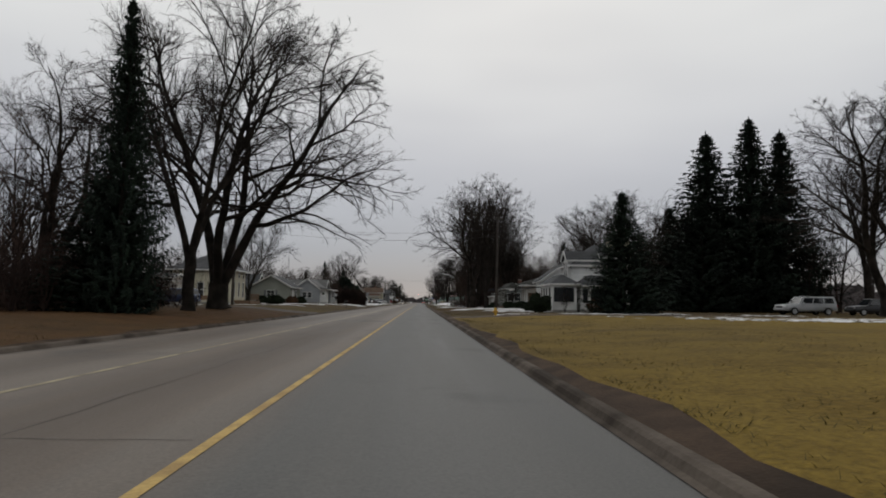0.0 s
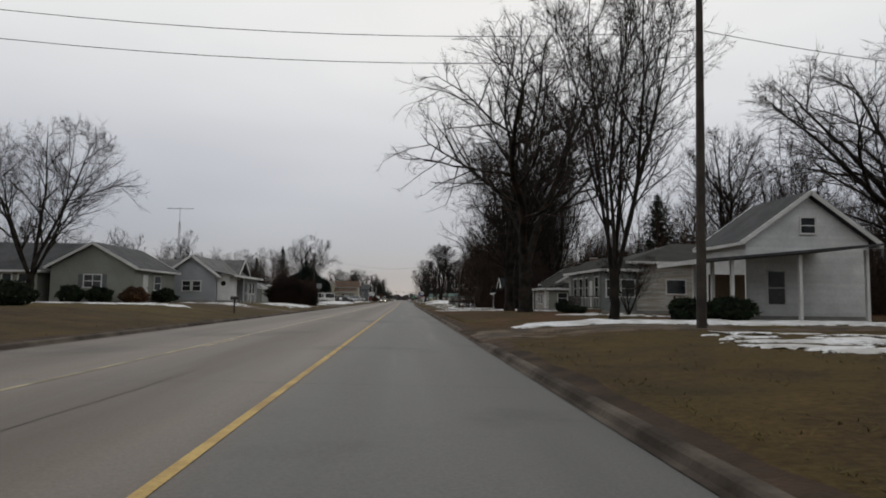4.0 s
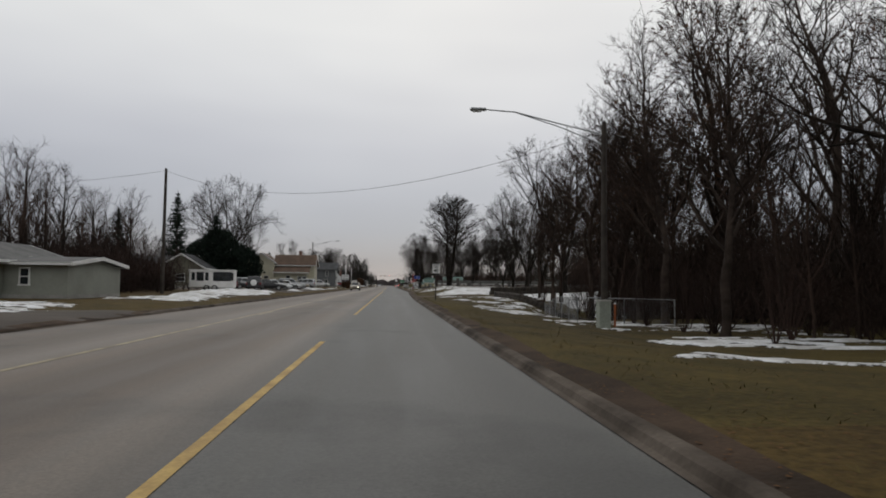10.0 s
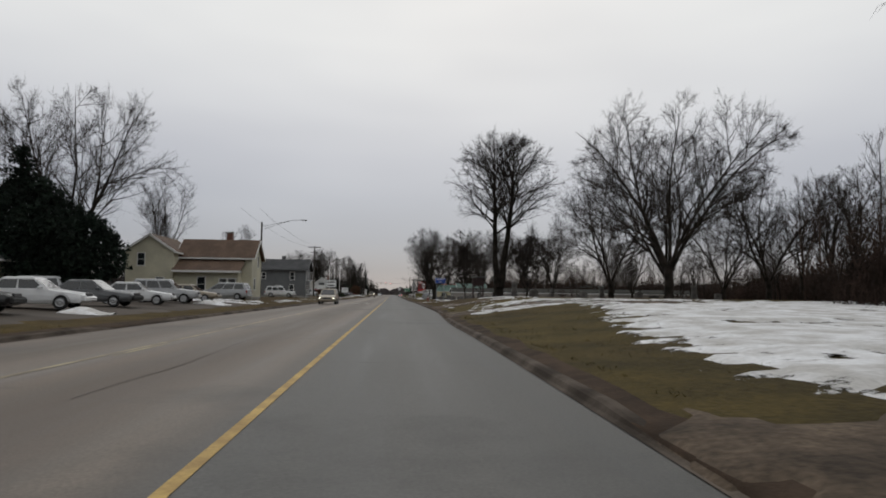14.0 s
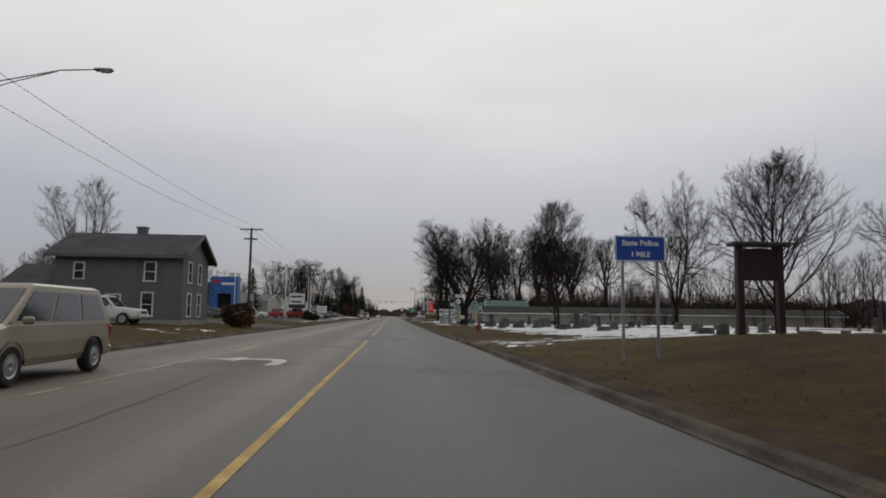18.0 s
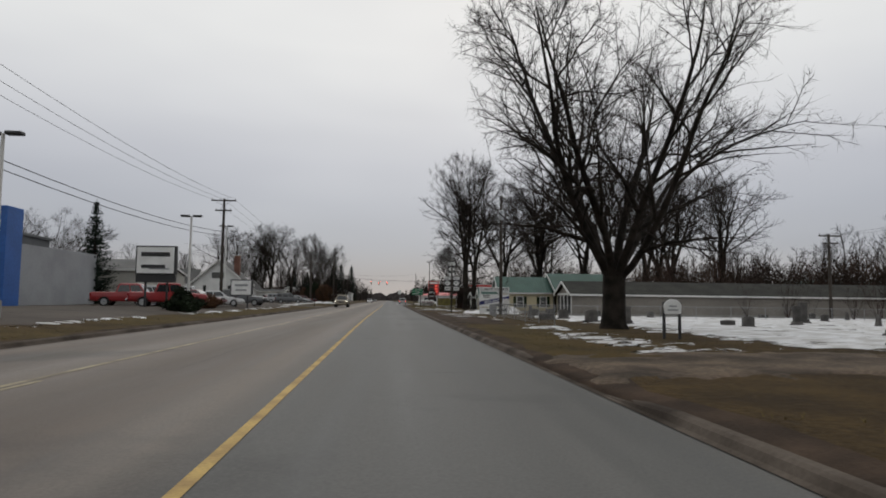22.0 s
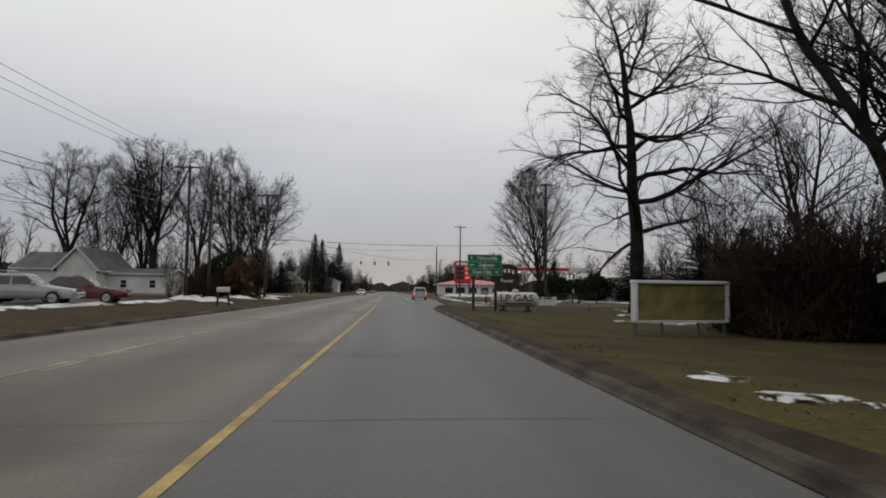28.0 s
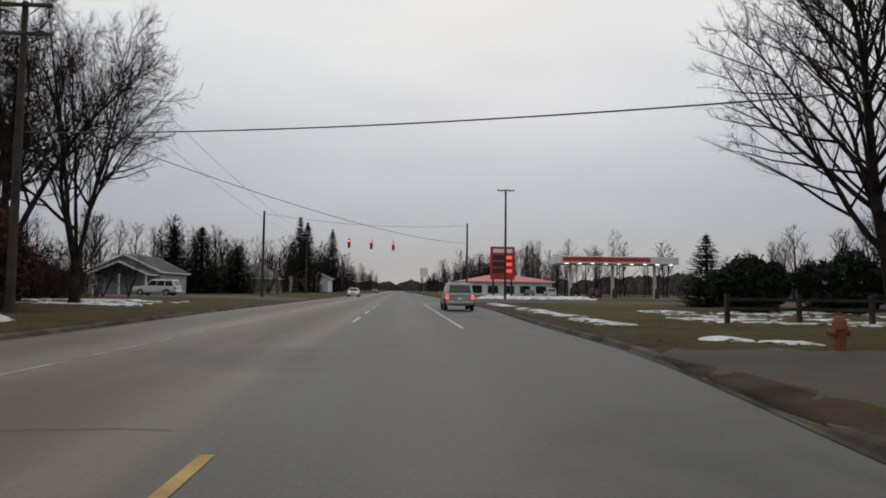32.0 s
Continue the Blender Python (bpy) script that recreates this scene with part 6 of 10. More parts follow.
spruce(31.5, 517, 7.6, 5.2, 2, label="broad dark evergreen at the edge of the yard", group="lawn evergreens")
spruce(38.5, 513, 9.0, 5.4, 0, label="broad dark evergreen at the edge of the yard", group="lawn evergreens")
spruce(47, 518, 10.5, 5.6, 1, label="broad dark evergreen at the edge of the yard", group="lawn evergreens")
spruce(25.5, 536, 6.2, 2.7, 1, label="broad dark evergreen on the lawn", group="lawn evergreens")
bare_tree("maple", 1, -17.2, 519, 18.0, 100, 0.68, label=MAPLE, group="yard trees")
bare_tree("tall", 2, -28, 530, 19, 200, 1.1, label=TALL, group="yard trees")
bare_tree("upright", 1, -37, 534, 22, 10, 1.2, label=TALL, group="yard trees")
for i, (tx, ty, th) in enumerate(((-22, 640, 17), (-26, 655, 20), (-19, 668, 18), (-30, 690, 19))):
    spruce(tx, ty, th, 4.4, i % 3)
# rows of woods behind the plots: distance of the first row from the road's axis
rt = random.Random(5)


def treeline(name, pts, high, label):
    """A far wooded ridge: a thick ragged bank of bare treetops along points."""
    vs, fs = [], []
    step, row = 0.6, []
    for (ax, ay), (bx, by) in zip(pts, pts[1:]):
        ln = math.hypot(bx - ax, by - ay)
        nx, ny = (by - ay) / ln, -(bx - ax) / ln
        for k in range(int(ln / step)):
            f = k * step / ln
            x, y = ax + (bx - ax) * f, ay + (by - ay) * f
            h = high * (0.60 + 0.30 * noise.noise(Vector((x * 0.045, y * 0.045, 1))) + 0.10 * noise.noise(Vector((x * 0.15, y * 0.15, 4))) + 0.10 * noise.noise(Vector((x * 0.45, y * 0.45, 9))) + 0.10 * noise.noise(Vector((x * 1.7, y * 1.7, 2))))
            row.append(((x, y, -0.4), (x + nx * 3, y + ny * 3, h * 0.7), (x + nx * 7, y + ny * 7, h), (x + nx * 14, y + ny * 14, h * 0.6), (x + nx * 16, y + ny * 16, -0.4)))
    for q in row:
        vs.extend(q)
    for k in range(len(row) - 1):
        for i in range(4):
            a = k * 5 + i
            fs.append((a, a + 5, a + 6, a + 1))
    me = bpy.data.meshes.new(name)
    me.from_pydata(vs, [], fs)
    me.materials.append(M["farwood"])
    me.polygons.foreach_set("use_smooth", [True] * len(fs))
    return tagged(new(name, me), label, "woods", kind="structure")


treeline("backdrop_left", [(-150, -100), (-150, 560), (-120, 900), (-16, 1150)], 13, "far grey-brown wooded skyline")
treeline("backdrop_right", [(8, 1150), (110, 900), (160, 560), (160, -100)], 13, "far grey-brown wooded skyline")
LEFT_WOODS = ((-20, 40), (20, 21), (60, 24), (72, 46), (186, 46), (192, 25), (226, 25), (232, 46), (330, 52), (350, 62), (478, 62), (490, 52), (522, 52), (530, 34), (540, 30), (565, 40), (640, 20), (1000, 16))
RIGHT_WOODS = ((-20, 58), (60, 56), (100, 44), (130, 36), (206, 40), (300, 48), (310, 70), (400, 70), (415, 58), (480, 56), (486, 40), (540, 40), (566, 66), (620, 66), (640, 24), (1000, 14))
FAR, BACK, UNDER = [], [], []
for side, table in ((-1, LEFT_WOODS), (1, RIGHT_WOODS)):
    yy = -10.0
    while yy < 1000:
        x0 = lerp_table(table, yy)
        if not 540 < yy < 566:
            for off, wide, lo, hi in ((0, 9, 8, 13), (9, 14, 10, 15), (24, 26, 11, 17)):
                q = side * (x0 + off + rt.uniform(0, wide)), yy + rt.uniform(-3, 3), rt.uniform(lo, hi)
                (FAR if yy > 520 else BACK).append(q)
            for _ in range(2):
                UNDER.append((side * (x0 + rt.uniform(0, 16)), yy + rt.uniform(-3, 3), rt.uniform(2.0, 4.2)))
        yy += 5.5 if yy < 700 else 8.0
FAR += [(rt.uniform(-38, -15), rt.uniform(625, 730), rt.uniform(8, 13)) for _ in range(30)]
FAR += [(rt.uniform(15, 46), rt.uniform(645, 760), rt.uniform(9, 14)) for _ in range(34)]
woods("far_trees", FAR, "wood", 4, M["twig"], "far rows of bare trees along the road", 3, fat=1.8)
woods("far_woods", BACK, "wood", 5, M["twig"], "bare woods behind the houses", 9, fat=1.5)
woods("undergrowth", UNDER, "brush", 4, M["redtwig"], "dark tangled undergrowth at the foot of the woods", 12, category="brush", fat=1.6)
THICK = [(rt.uniform(14, 46), rt.uniform(162, 206), rt.uniform(5, 12)) for _ in range(210)]
THICK += [(rt.uniform(19, 40), rt.uniform(140, 165), rt.uniform(7, 13)) for _ in range(60)]
THICK += [(rt.uniform(27, 62), rt.uniform(121, 150), rt.uniform(8, 16)) for _ in range(110)]
THICK += [(rt.uniform(34, 64), rt.uniform(98, 121), rt.uniform(8, 15)) for _ in range(50)]
THICK += [(rt.uniform(-50, -27), rt.uniform(198, 230), rt.uniform(6.5, 12)) for _ in range(60)]
THICK += [(rt.uniform(-46, -22), rt.uniform(28, 62), rt.uniform(6, 12)) for _ in range(45)]
THICK += [(rt.uniform(31, 62), rt.uniform(244, 262), rt.uniform(7, 12)) for _ in range(40)]
woods("thicket", THICK, "wood", 5, M["creektwig"], "dense young bare woods and thickets", 21, fat=1.1)
BRUSH = [(x, rt.uniform(166, 206), rt.uniform(1.8, 4.0) + (1.6 if x > 17 else 0)) for x in [rt.uniform(11, 40) for _ in range(130)]]
BRUSH += [(rt.uniform(27, 46), rt.uniform(119, 150), rt.uniform(3, 6.5)) for _ in range(90)]
BRUSH += [(rt.uniform(16, 28), rt.uniform(146, 150.5), rt.uniform(3, 5.5)) for _ in range(30)]
BRUSH += [(rt.uniform(-46, -22), rt.uniform(199, 229), rt.uniform(3.0, 5.5)) for _ in range(110)]
BRUSH += [(rt.uniform(-42, -18.5), rt.uniform(28, 60), rt.uniform(2.2, 4.5)) for _ in range(70)]
BRUSH += [(rt.uniform(-40, -27), rt.uniform(174, 183), rt.uniform(2.4, 3.6)) for _ in range(34)]
BRUSH += [(rt.uniform(-18.2, -12.8), rt.uniform(151, 156), rt.uniform(2.2, 3.3)) for _ in range(26)]
BRUSH += [(rt.uniform(-24, -16.5), rt.uniform(503, 513), rt.uniform(2.0, 3.8)) for _ in range(34)]
BRUSH += [(rt.uniform(12.8, 18), rt.uniform(137.5, 146), rt.uniform(2.2, 4.0)) for _ in range(70)]
BRUSH += [(rt.uniform(17, 24), rt.uniform(140, 149), rt.uniform(2.5, 4.2)) for _ in range(28)]
BRUSH += [(rt.uniform(33, 56), rt.uniform(394, 402), rt.uniform(3.0, 5.5)) for _ in range(14)]
BRUSH += [(rt.uniform(-48, -24), rt.uniform(528, 544), rt.uniform(3.0, 5.5)) for _ in range(26)]
BRUSH += [(rt.uniform(-44, -20), rt.uniform(582, 600), rt.uniform(4.5, 8.0)) for _ in range(26)]
BRUSH += [(rt.uniform(34, 62), rt.uniform(508, 532), rt.uniform(3.5, 6.5)) for _ in range(34)]
BRUSH += [(rt.uniform(24, 52), rt.uniform(455, 464), rt.uniform(4.0, 7.0)) for _ in range(22)]
BRUSH += [(rt.uniform(31, 62), rt.uniform(244, 262), rt.uniform(3.0, 5.5)) for _ in range(36)]
woods("brush", BRUSH, "brush", 5, M["redtwig"], "tangled reddish-brown brush", 31, category="brush", fat=1.7)



def tangle(name, x0, x1, y0, y1, high, count, material, label, seed, wide=0.022, long=1.1):
    """A thick growth of fine stems and twigs, denser near the ground, with an uneven top."""
    rng = np.random.default_rng(seed)
    x, y = rng.uniform(x0, x1, count), rng.uniform(y0, y1, count)
    # rounded, uneven footprint
    u, w = np.abs(2 * (x - x0) / (x1 - x0) - 1), np.abs(2 * (y - y0) / (y1 - y0) - 1)
    rim = 1.0 + 0.16 * np.sin(0.42 * x + 0.31 * y + seed) + 0.12 * np.sin(0.9 * y - 0.7 * x + 2 * seed) + rng.uniform(-0.12, 0.12, count)
    keep = u ** 4 + w ** 4 < rim
    x, y = x[keep], y[keep]
    count = len(x)
    top = np.array([high * (0.62 + 0.55 * noise.noise(Vector((a * 0.22, b * 0.22, seed))) + 0.25 * noise.noise(Vector((a * 0.8, b * 0.8, seed)))) for a, b in zip(x, y)])
    ground_at = np.array([ground_z(a, b) for a, b in zip(x, y)])
    z = ground_at + np.maximum(0.2, top) * rng.uniform(0, 1, count) ** 1.25
    c = np.stack([x, y, z], 1)
    d = rng.normal(0, 0.5, (count, 3)) + (0, 0, 0.75)
    d /= np.linalg.norm(d, axis=1)[:, None]
    side = np.cross(d, rng.normal(0, 1, (count, 3)))
    side *= (wide * rng.uniform(0.5, 1.2, count) / (np.linalg.norm(side, axis=1) + 1e-9))[:, None]
    tip = c + d * (long * rng.uniform(0.5, 1.3, count))[:, None]
    me = array_mesh(name, np.stack([c - side, c + side, tip], 1).reshape(-1, 3), np.arange(3 * count).reshape(-1, 3))
    me.polygons.foreach_set("use_smooth", np.zeros(count, dtype=bool))
    me.materials.append(material)
    return tagged(new(name, me), label, "brush", kind="stuff")


for k, (x0, x1, y0, y1, h, n, w, mat, label) in enumerate((
        (16, 46, 160, 207, 6.5, 80000, 0.026, "creektwig", "dense brown undergrowth of the creek woods"),
        (27, 60, 119, 150, 8.0, 70000, 0.032, "creektwig", "dense dark growth behind the small houses"),
        (11.4, 18, 137.4, 145.6, 3.4, 26000, 0.022, "redtwig", "thick dark leafless brush beside the lawn"),
        (15.6, 27, 139.5, 150.4, 5.6, 40000, 0.024, "redtwig", "dense dark brush between the small houses"),
        (36, 64, 96, 119, 6.0, 26000, 0.035, "creektwig", "dense growth behind the gabled house"),
        (-18.5, -12.5, 150.8, 156.5, 3.7, 26000, 0.024, "redtwig", "thick reddish brush beside the side street"),
        (-44, -27, 173, 183.5, 3.6, 26000, 0.03, "redtwig", "dark brush across the side street"),
        (22, 46, 134, 150, 9.5, 60000, 0.036, "creektwig", "tall dark growth behind the cottage"),
        (-50, -23, 198, 230, 5.6, 46000, 0.03, "redtwig", "thick reddish brush along the lot"),
        (-46, -19.5, 27, 62, 5.0, 46000, 0.026, "redtwig", "dark thicket behind the tall elms"),
        (-60, -30, 128, 186, 6.0, 40000, 0.04, "creektwig", "dense growth behind the grey houses"),
        (26, 46, 236, 250, 6.5, 30000, 0.035, "creektwig", "dense growth beside the snowy lawn"),
        (31, 62, 243, 264, 5.0, 26000, 0.035, "creektwig", "dense growth beyond the snowy lawn"),
        (-60, -24, 528, 542, 4.6, 30000, 0.03, "redtwig", "thick brush behind the white farmhouse"),
        (62, 92, 284, 346, 7.5, 70000, 0.05, "creektwig", "dark wooded bank beyond the cemetery"),
        (30, 104, 408, 425, 8.5, 70000, 0.05, "creektwig", "dark wooded bank behind the storage building"),
        (22, 54, 454, 466, 8.0, 56000, 0.04, "creektwig", "dense growth behind the workshop"),
        (12.0, 16.6, 452.2, 459, 4.6, 16000, 0.03, "creektwig", "dark brush beside the workshop"),
        (36, 64, 506, 534, 5.0, 24000, 0.035, "creektwig", "dense growth at the edge of the yard"))):
    tangle("undergrowth", x0, x1, y0, y1, h, n, M[mat], label, 400 + k, w)

# ---------- houses, right side ----------
# the farmhouse: hip-roofed block with two dormers, enclosed sunporch round its corner
t, F = building("farmhouse", 16.1, 22.2, 68.0, 73.6, 4.95, 7.2, "x", "white", "shingle", "white clapboard farmhouse with dark roof and enclosed sunporch", boards=("front", "west"), hip=True, over=0.32)
ox, oy, oz = t.matrix_basis.translation
lx, ly = lambda v: v - ox, lambda v: v - oy
_, A = building("", 13.4, 15.85, 65.2, 71.6, 2.9, 3.85, "y", "white", "shingle", "", hip=True, onto=t, walls=("front", "back", "west", "east"), over=0.28)
for u in (0.9, 2.2, 3.6, 5.2):
    window(t, A["west"], u, 1.75, 0.75 if u < 4 else 0.95, 1.45, bars=0)
window(t, A["front"], 0.62, 1.75, 0.98, 1.45, bars=0)
window(t, A["front"], 1.68, 1.75, 0.95, 1.45, bars=0)
_, A = building("", 16.45, 20.0, 66.2, 68.1, 2.8, 3.8, "x", "white", "shingle", "", hip=True, onto=t, walls=("front", "west", "east"), over=0.3)
window(t, A["front"], 0.5, 1.65, 0.5, 1.45, bars=0)
window(t, A["front"], 2.0, 1.65, 1.9, 1.45, bars=0)
window(t, A["front"], 3.28, 1.65, 0.4, 1.45, bars=0)
window(t, A["west"], 0.9, 1.65, 0.9, 1.4, bars=0)
# front and west dormers
_, D = building("", 19.85, 21.75, 67.58, 70.6, 5.9, 6.75, "y", "white", "shingle", "", onto=t, walls=("front", "west", "east"), over=0.25, base=False)
window(t, D["front"], 0.95, 4.85, 0.75, 1.5, shutters="dgrey")
_, D = building("", 15.7, 18.8, 68.5, 70.5, 5.5, 6.3, "x", "white", "shingle", "", onto=t, walls=("west", "front", "back"), over=0.25, base=False)
window(t, D["west"], 0.62, 4.45, 0.5, 1.5)
window(t, D["west"], 1.42, 4.45, 0.5, 1.5)
block(t, "roof_box", lx(20.7), lx(23.0), ly(70.4), ly(71.6), 6.8, 7.75, "cream", "pale box on the roof", ch=0.05)

# the gabled house with its west porch
t, F = building("gabled_house", 17.7, 24.4, 93.6, 98.3, 4.2, 6.6, "y", "white", "shingle", "white clapboard gabled house with open front porch", boards=("front",), over=0.45)
window(t, F["front"], 3.4, 5.0, 0.75, 0.8)
window(t, F["front"], 1.6, 1.7, 0.9, 1.7)
window(t, F["west"], 2.2, 1.7, 0.9, 1.3)
ox, oy, oz = t.matrix_basis.translation
lx, ly = lambda v: v - ox, lambda v: v - oy
part("porch_panel", Geo().box(lx(16.6), ly(93.5), 1.2, 1.9, 0.08, 2.3), M["brownwood"], t, "brown wooden porch door panel")
shed_roof(t, lx(13.0), lx(21.5), ly(88.6), ly(93.58), 2.7, 3.55, "w", "shingle")
for py in (89.4, 91.3, 93.3):
    post(t, lx(14.8), ly(py), 0.0, 2.85, 0.16)
post(t, lx(18.0), ly(89.4), 0.0, 3.1, 0.16)
post(t, lx(21.2), ly(89.4), 0.0, 3.4, 0.16)
block(t, "porch_floor", lx(14.2), lx(21.4), ly(89.0), ly(93.56), -0.35, 0.1, "concrete")

# the long bungalow with its enclosed porch and deck
t, F = building("bungalow", 16.9, 31, 108.2, 118.4, 3.9, 5.7, "x", "weathered", "shingle_dark", "long low white clapboard bungalow with dark enclosed porch", boards=("front",), hip=True, over=0.6)
window(t, F["front"], 3.2, 2.0, 1.4, 1.0, bars=0)
for u in (7.4, 11.2):
    window(t, F["front"], u, 2.0, 1.1, 1.1)
ox, oy, oz = t.matrix_basis.translation
lx, ly = lambda v: v - ox, lambda v: v - oy
chimney(t, lx(25.5), ly(112), 4.8, 6.5)
_, A = building("", 14.5, 16.9, 107.6, 117.8, 3.3, 4.3, "y", "paleblue", "shingle_dark", "", hip=True, onto=t, walls=("front", "west", "back"), over=0.4, boards=("front", "west"))
for u in (0.65, 1.75):
    window(t, A["front"], u, 1.85, 0.95, 1.2)
for u in (2.2, 4.0, 5.8, 8.4):
    window(t, A["west"], u, 1.95, 0.95, 1.5)
for u in (1.1, 3.1, 4.9, 6.4, 7.7, 9.3):
    part("porch_column", slab(A["west"], u - 0.14, u + 0.14, 0.2, 3.2, 0.0, 0.12), M["greygreen"], t)
door(t, A["west"], 7.05, z=0.3)
block(t, "deck", lx(12.9), lx(14.46), ly(108.2), ly(112.4), -0.3, 0.28, "brownwood")
railing(t, (lx(13.0), ly(108.3)), (lx(13.0), ly(112.3)), 0.3, 0.95, "pole", 0.2)
railing(t, (lx(13.0), ly(108.3)), (lx(14.4), ly(108.3)), 0.3, 0.95, "pole", 0.2)

t, F = building("cottage", 16.2, 21.9, 129.0, 137.5, 3.0, 4.7, "y", "weathered", "shingle_dark", "small weathered white cottage with a low enclosed porch", boards=("front",), over=0.35)
window(t, F["front"], 2.3, 3.3, 0.45, 0.6, bars=0)
ox, oy, oz = t.matrix_basis.translation
lx, ly = lambda v: v - ox, lambda v: v - oy
chimney(t, lx(19.9), ly(128.75), 0.0, 5.5, 0.62)
_, A = building("", 14.6, 16.2, 126.5, 133.4, 2.2, 2.25, "y", "weathered", "shingle_dark", "", onto=t, walls=("west", "back"), over=0.0, fascia=False, boards=("west",))
window(t, A["west"], 2.2, 1.25, 0.6, 1.0, bars=0)
window(t, A["west"], 3.7, 1.25, 0.6, 1.0, bars=0)
door(t, A["west"], 5.3, wide=0.8)
_, A = building("", 14.6, 23.6, 126.5, 129.0, 2.2, 2.25, "x", "greygreen", "shingle_dark", "", onto=t, walls=("front", "east"), over=0.0, fascia=False, boards=("front",))
for u in (1.4, 3.2, 6.4):
    window(t, A["front"], u, 1.3, 0.9, 1.0)
shed_roof(t, lx(14.1), lx(16.3), ly(126.1), ly(133.8), 2.2, 2.75, "w", "shingle_dark")
shed_roof(t, lx(14.2), lx(24.0), ly(126.0), ly(129.1), 2.2, 2.85, "s", "shingle_dark")
for py in (133.5,):
    post(t, lx(14.4), ly(py), 0.0, 2.2)

# small white house with its gable to the road and a corner porch
t, F = building("clapboard_house", 13.5, 23, 151.1, 155.2, 2.15, 2.2, "x", "weathered", "shingle_slate", "small weathered white clapboard house with corner porch", boards=("front", "west"), board_rise=0.19, over=0.0, fascia=False)
window(t, F["west"], 2.2, 1.25, 0.5, 1.15)
window(t, F["front"], 2.6, 1.25, 0.7, 1.3)
for u in (4.5, 5.5):
    window(t, F["front"], u, 1.25, 0.6, 1.3)
part("corner_board", slab(F["front"], 3.4, 3.6, 0.0, 2.1, 0.0, 0.06), M["trim"], t)
ox, oy, oz = t.matrix_basis.translation
lx, ly = lambda v: v - ox, lambda v: v - oy
_, A = building("", 15.0, 23, 155.2, 158.9, 2.15, 2.4, "x", "grey", "shingle_slate", "", onto=t, walls=("west", "back"), over=0.0)
window(t, A["west"], 1.6, 1.25, 0.7, 1.2)
_, A = building("", 13.9, 23.2, 152.6, 158.0, 2.5, 4.25, "x", "white", "shingle_slate", "", onto=t, walls=("west",), over=0.25, base=False)
shed_roof(t, lx(12.9), lx(14.1), ly(150.7), ly(158.9), 2.1, 2.7, "w", "shingle_slate")
shed_roof(t, lx(13.0), lx(23.4), ly(150.6), ly(152.0), 2.1, 2.8, "s", "shingle_slate")
shed_roof(t, lx(13.0), lx(23.4), ly(157.4), ly(159.0), 2.1, 2.7, "n", "shingle_slate")
for py in (158.4,):
    post(t, lx(13.3), ly(py), -0.1, 2.15)
block(t, "porch_floor", lx(13.1), lx(15.0), ly(155.2), ly(158.8), -0.35, 0.02, "concrete")

# ---------- houses, left side ----------
t, F = building("yellow_house", -33.6, -25.4, 90, 97.4, 4.7, 6.8, "x", "cream", "shingle", "pale yellow stucco house with low dark hip roof", hip=True, over=0.5)
for u in (1.6, 4.2, 6.6):
    window(t, F["front"], u, 1.9, 0.75, 1.9)
for u in (1.6, 4.0, 6.2):
    window(t, F["east"], u, 2.0, 0.55, 2.0)
    window(t, F["east"], u, 4.0, 0.5, 0.6, bars=0)
ox, oy, oz = t.matrix_basis.translation
block(t, "side_deck", -25.4 - ox, -23.2 - ox, 92 - oy, 97.5 - oy, -0.2, 0.5, "brownwood")
railing(t, (-23.3 - ox, 92.1 - oy), (-23.3 - ox, 97.4 - oy), 0.5, 0.9, "brownwood", 0.22)

t, F = building("mobile_home", -35.5, -26.4, 71.5, 75.3, 2.9, 3.3, "x", "weathered", "shingle_grey", "long low off-white mobile home behind the trees", boards=("front",), over=0.2)
for u in (1.3, 4.2, 7.6):
    window(t, F["front"], u, 1.7, 0.9, 0.9)
door(t, F["front"], 5.9)

t, F = building("sage_house", -29.3, -22.5, 116.5, 126, 2.9, 4.8, "y", "greygreen", "shingle", "low sage-grey house with shuttered front window", boards=("front",))
window(t, F["front"], 3.4, 1.75, 1.35, 1.0, shutters="dgrey", bars=2)
window(t, F["east"], 5.0, 1.7, 1.5, 1.2)
door(t, F["east"], 2.2)
building("", -39, -29.3, 118.5, 126, 2.9, 5.1, "x", "greygreen", "shingle", "", onto=t, walls=("front", "west", "back"))
_, A = building("", -33.6, -30.2, 116.2, 118.5, 2.6, 3.6, "x", "greygreen", "shingle", "", hip=True, onto=t, walls=("front", "west", "east"))
window(t, A["front"], 1.0, 1.6, 0.7, 1.3)
window(t, A["front"], 2.3, 1.6, 0.7, 1.3)

t, F = building("grey_house", -24.0, -19.1, 128.2, 141.4, 2.8, 4.6, "y", "grey", "shingle_grey", "light grey gabled house with white side porch", boards=("front",))
window(t, F["front"], 1.95, 1.65, 0.75, 0.95)
window(t, F["front"], 2.95, 1.65, 0.75, 0.95)
ox, oy, oz = t.matrix_basis.translation
lx, ly = lambda v: v - ox, lambda v: v - oy
_, A = building("", -19.1, -17.9, 128.6, 131.6, 2.65, 2.7, "y", "white", "shingle_grey", "", onto=t, walls=("front", "east", "back"), over=0.0)
part("wreath", Geo().lathe(0, 0, 0, [(0.2, -0.03), (0.26, 0.0), (0.2, 0.03)], 12), M["ever"], t).matrix_basis = pose(lx(-18.5), ly(128.56), 1.95, 90, 0, 0)
_, A = building("", -19.1, -17.9, 136.2, 141.4, 2.65, 2.7, "y", "grey", "shingle_grey", "", onto=t, walls=("front", "east", "back"), over=0.0)
window(t, A["east"], 1.4, 1.6, 0.9, 1.1)
window(t, A["east"], 2.9, 1.6, 0.9, 1.1)
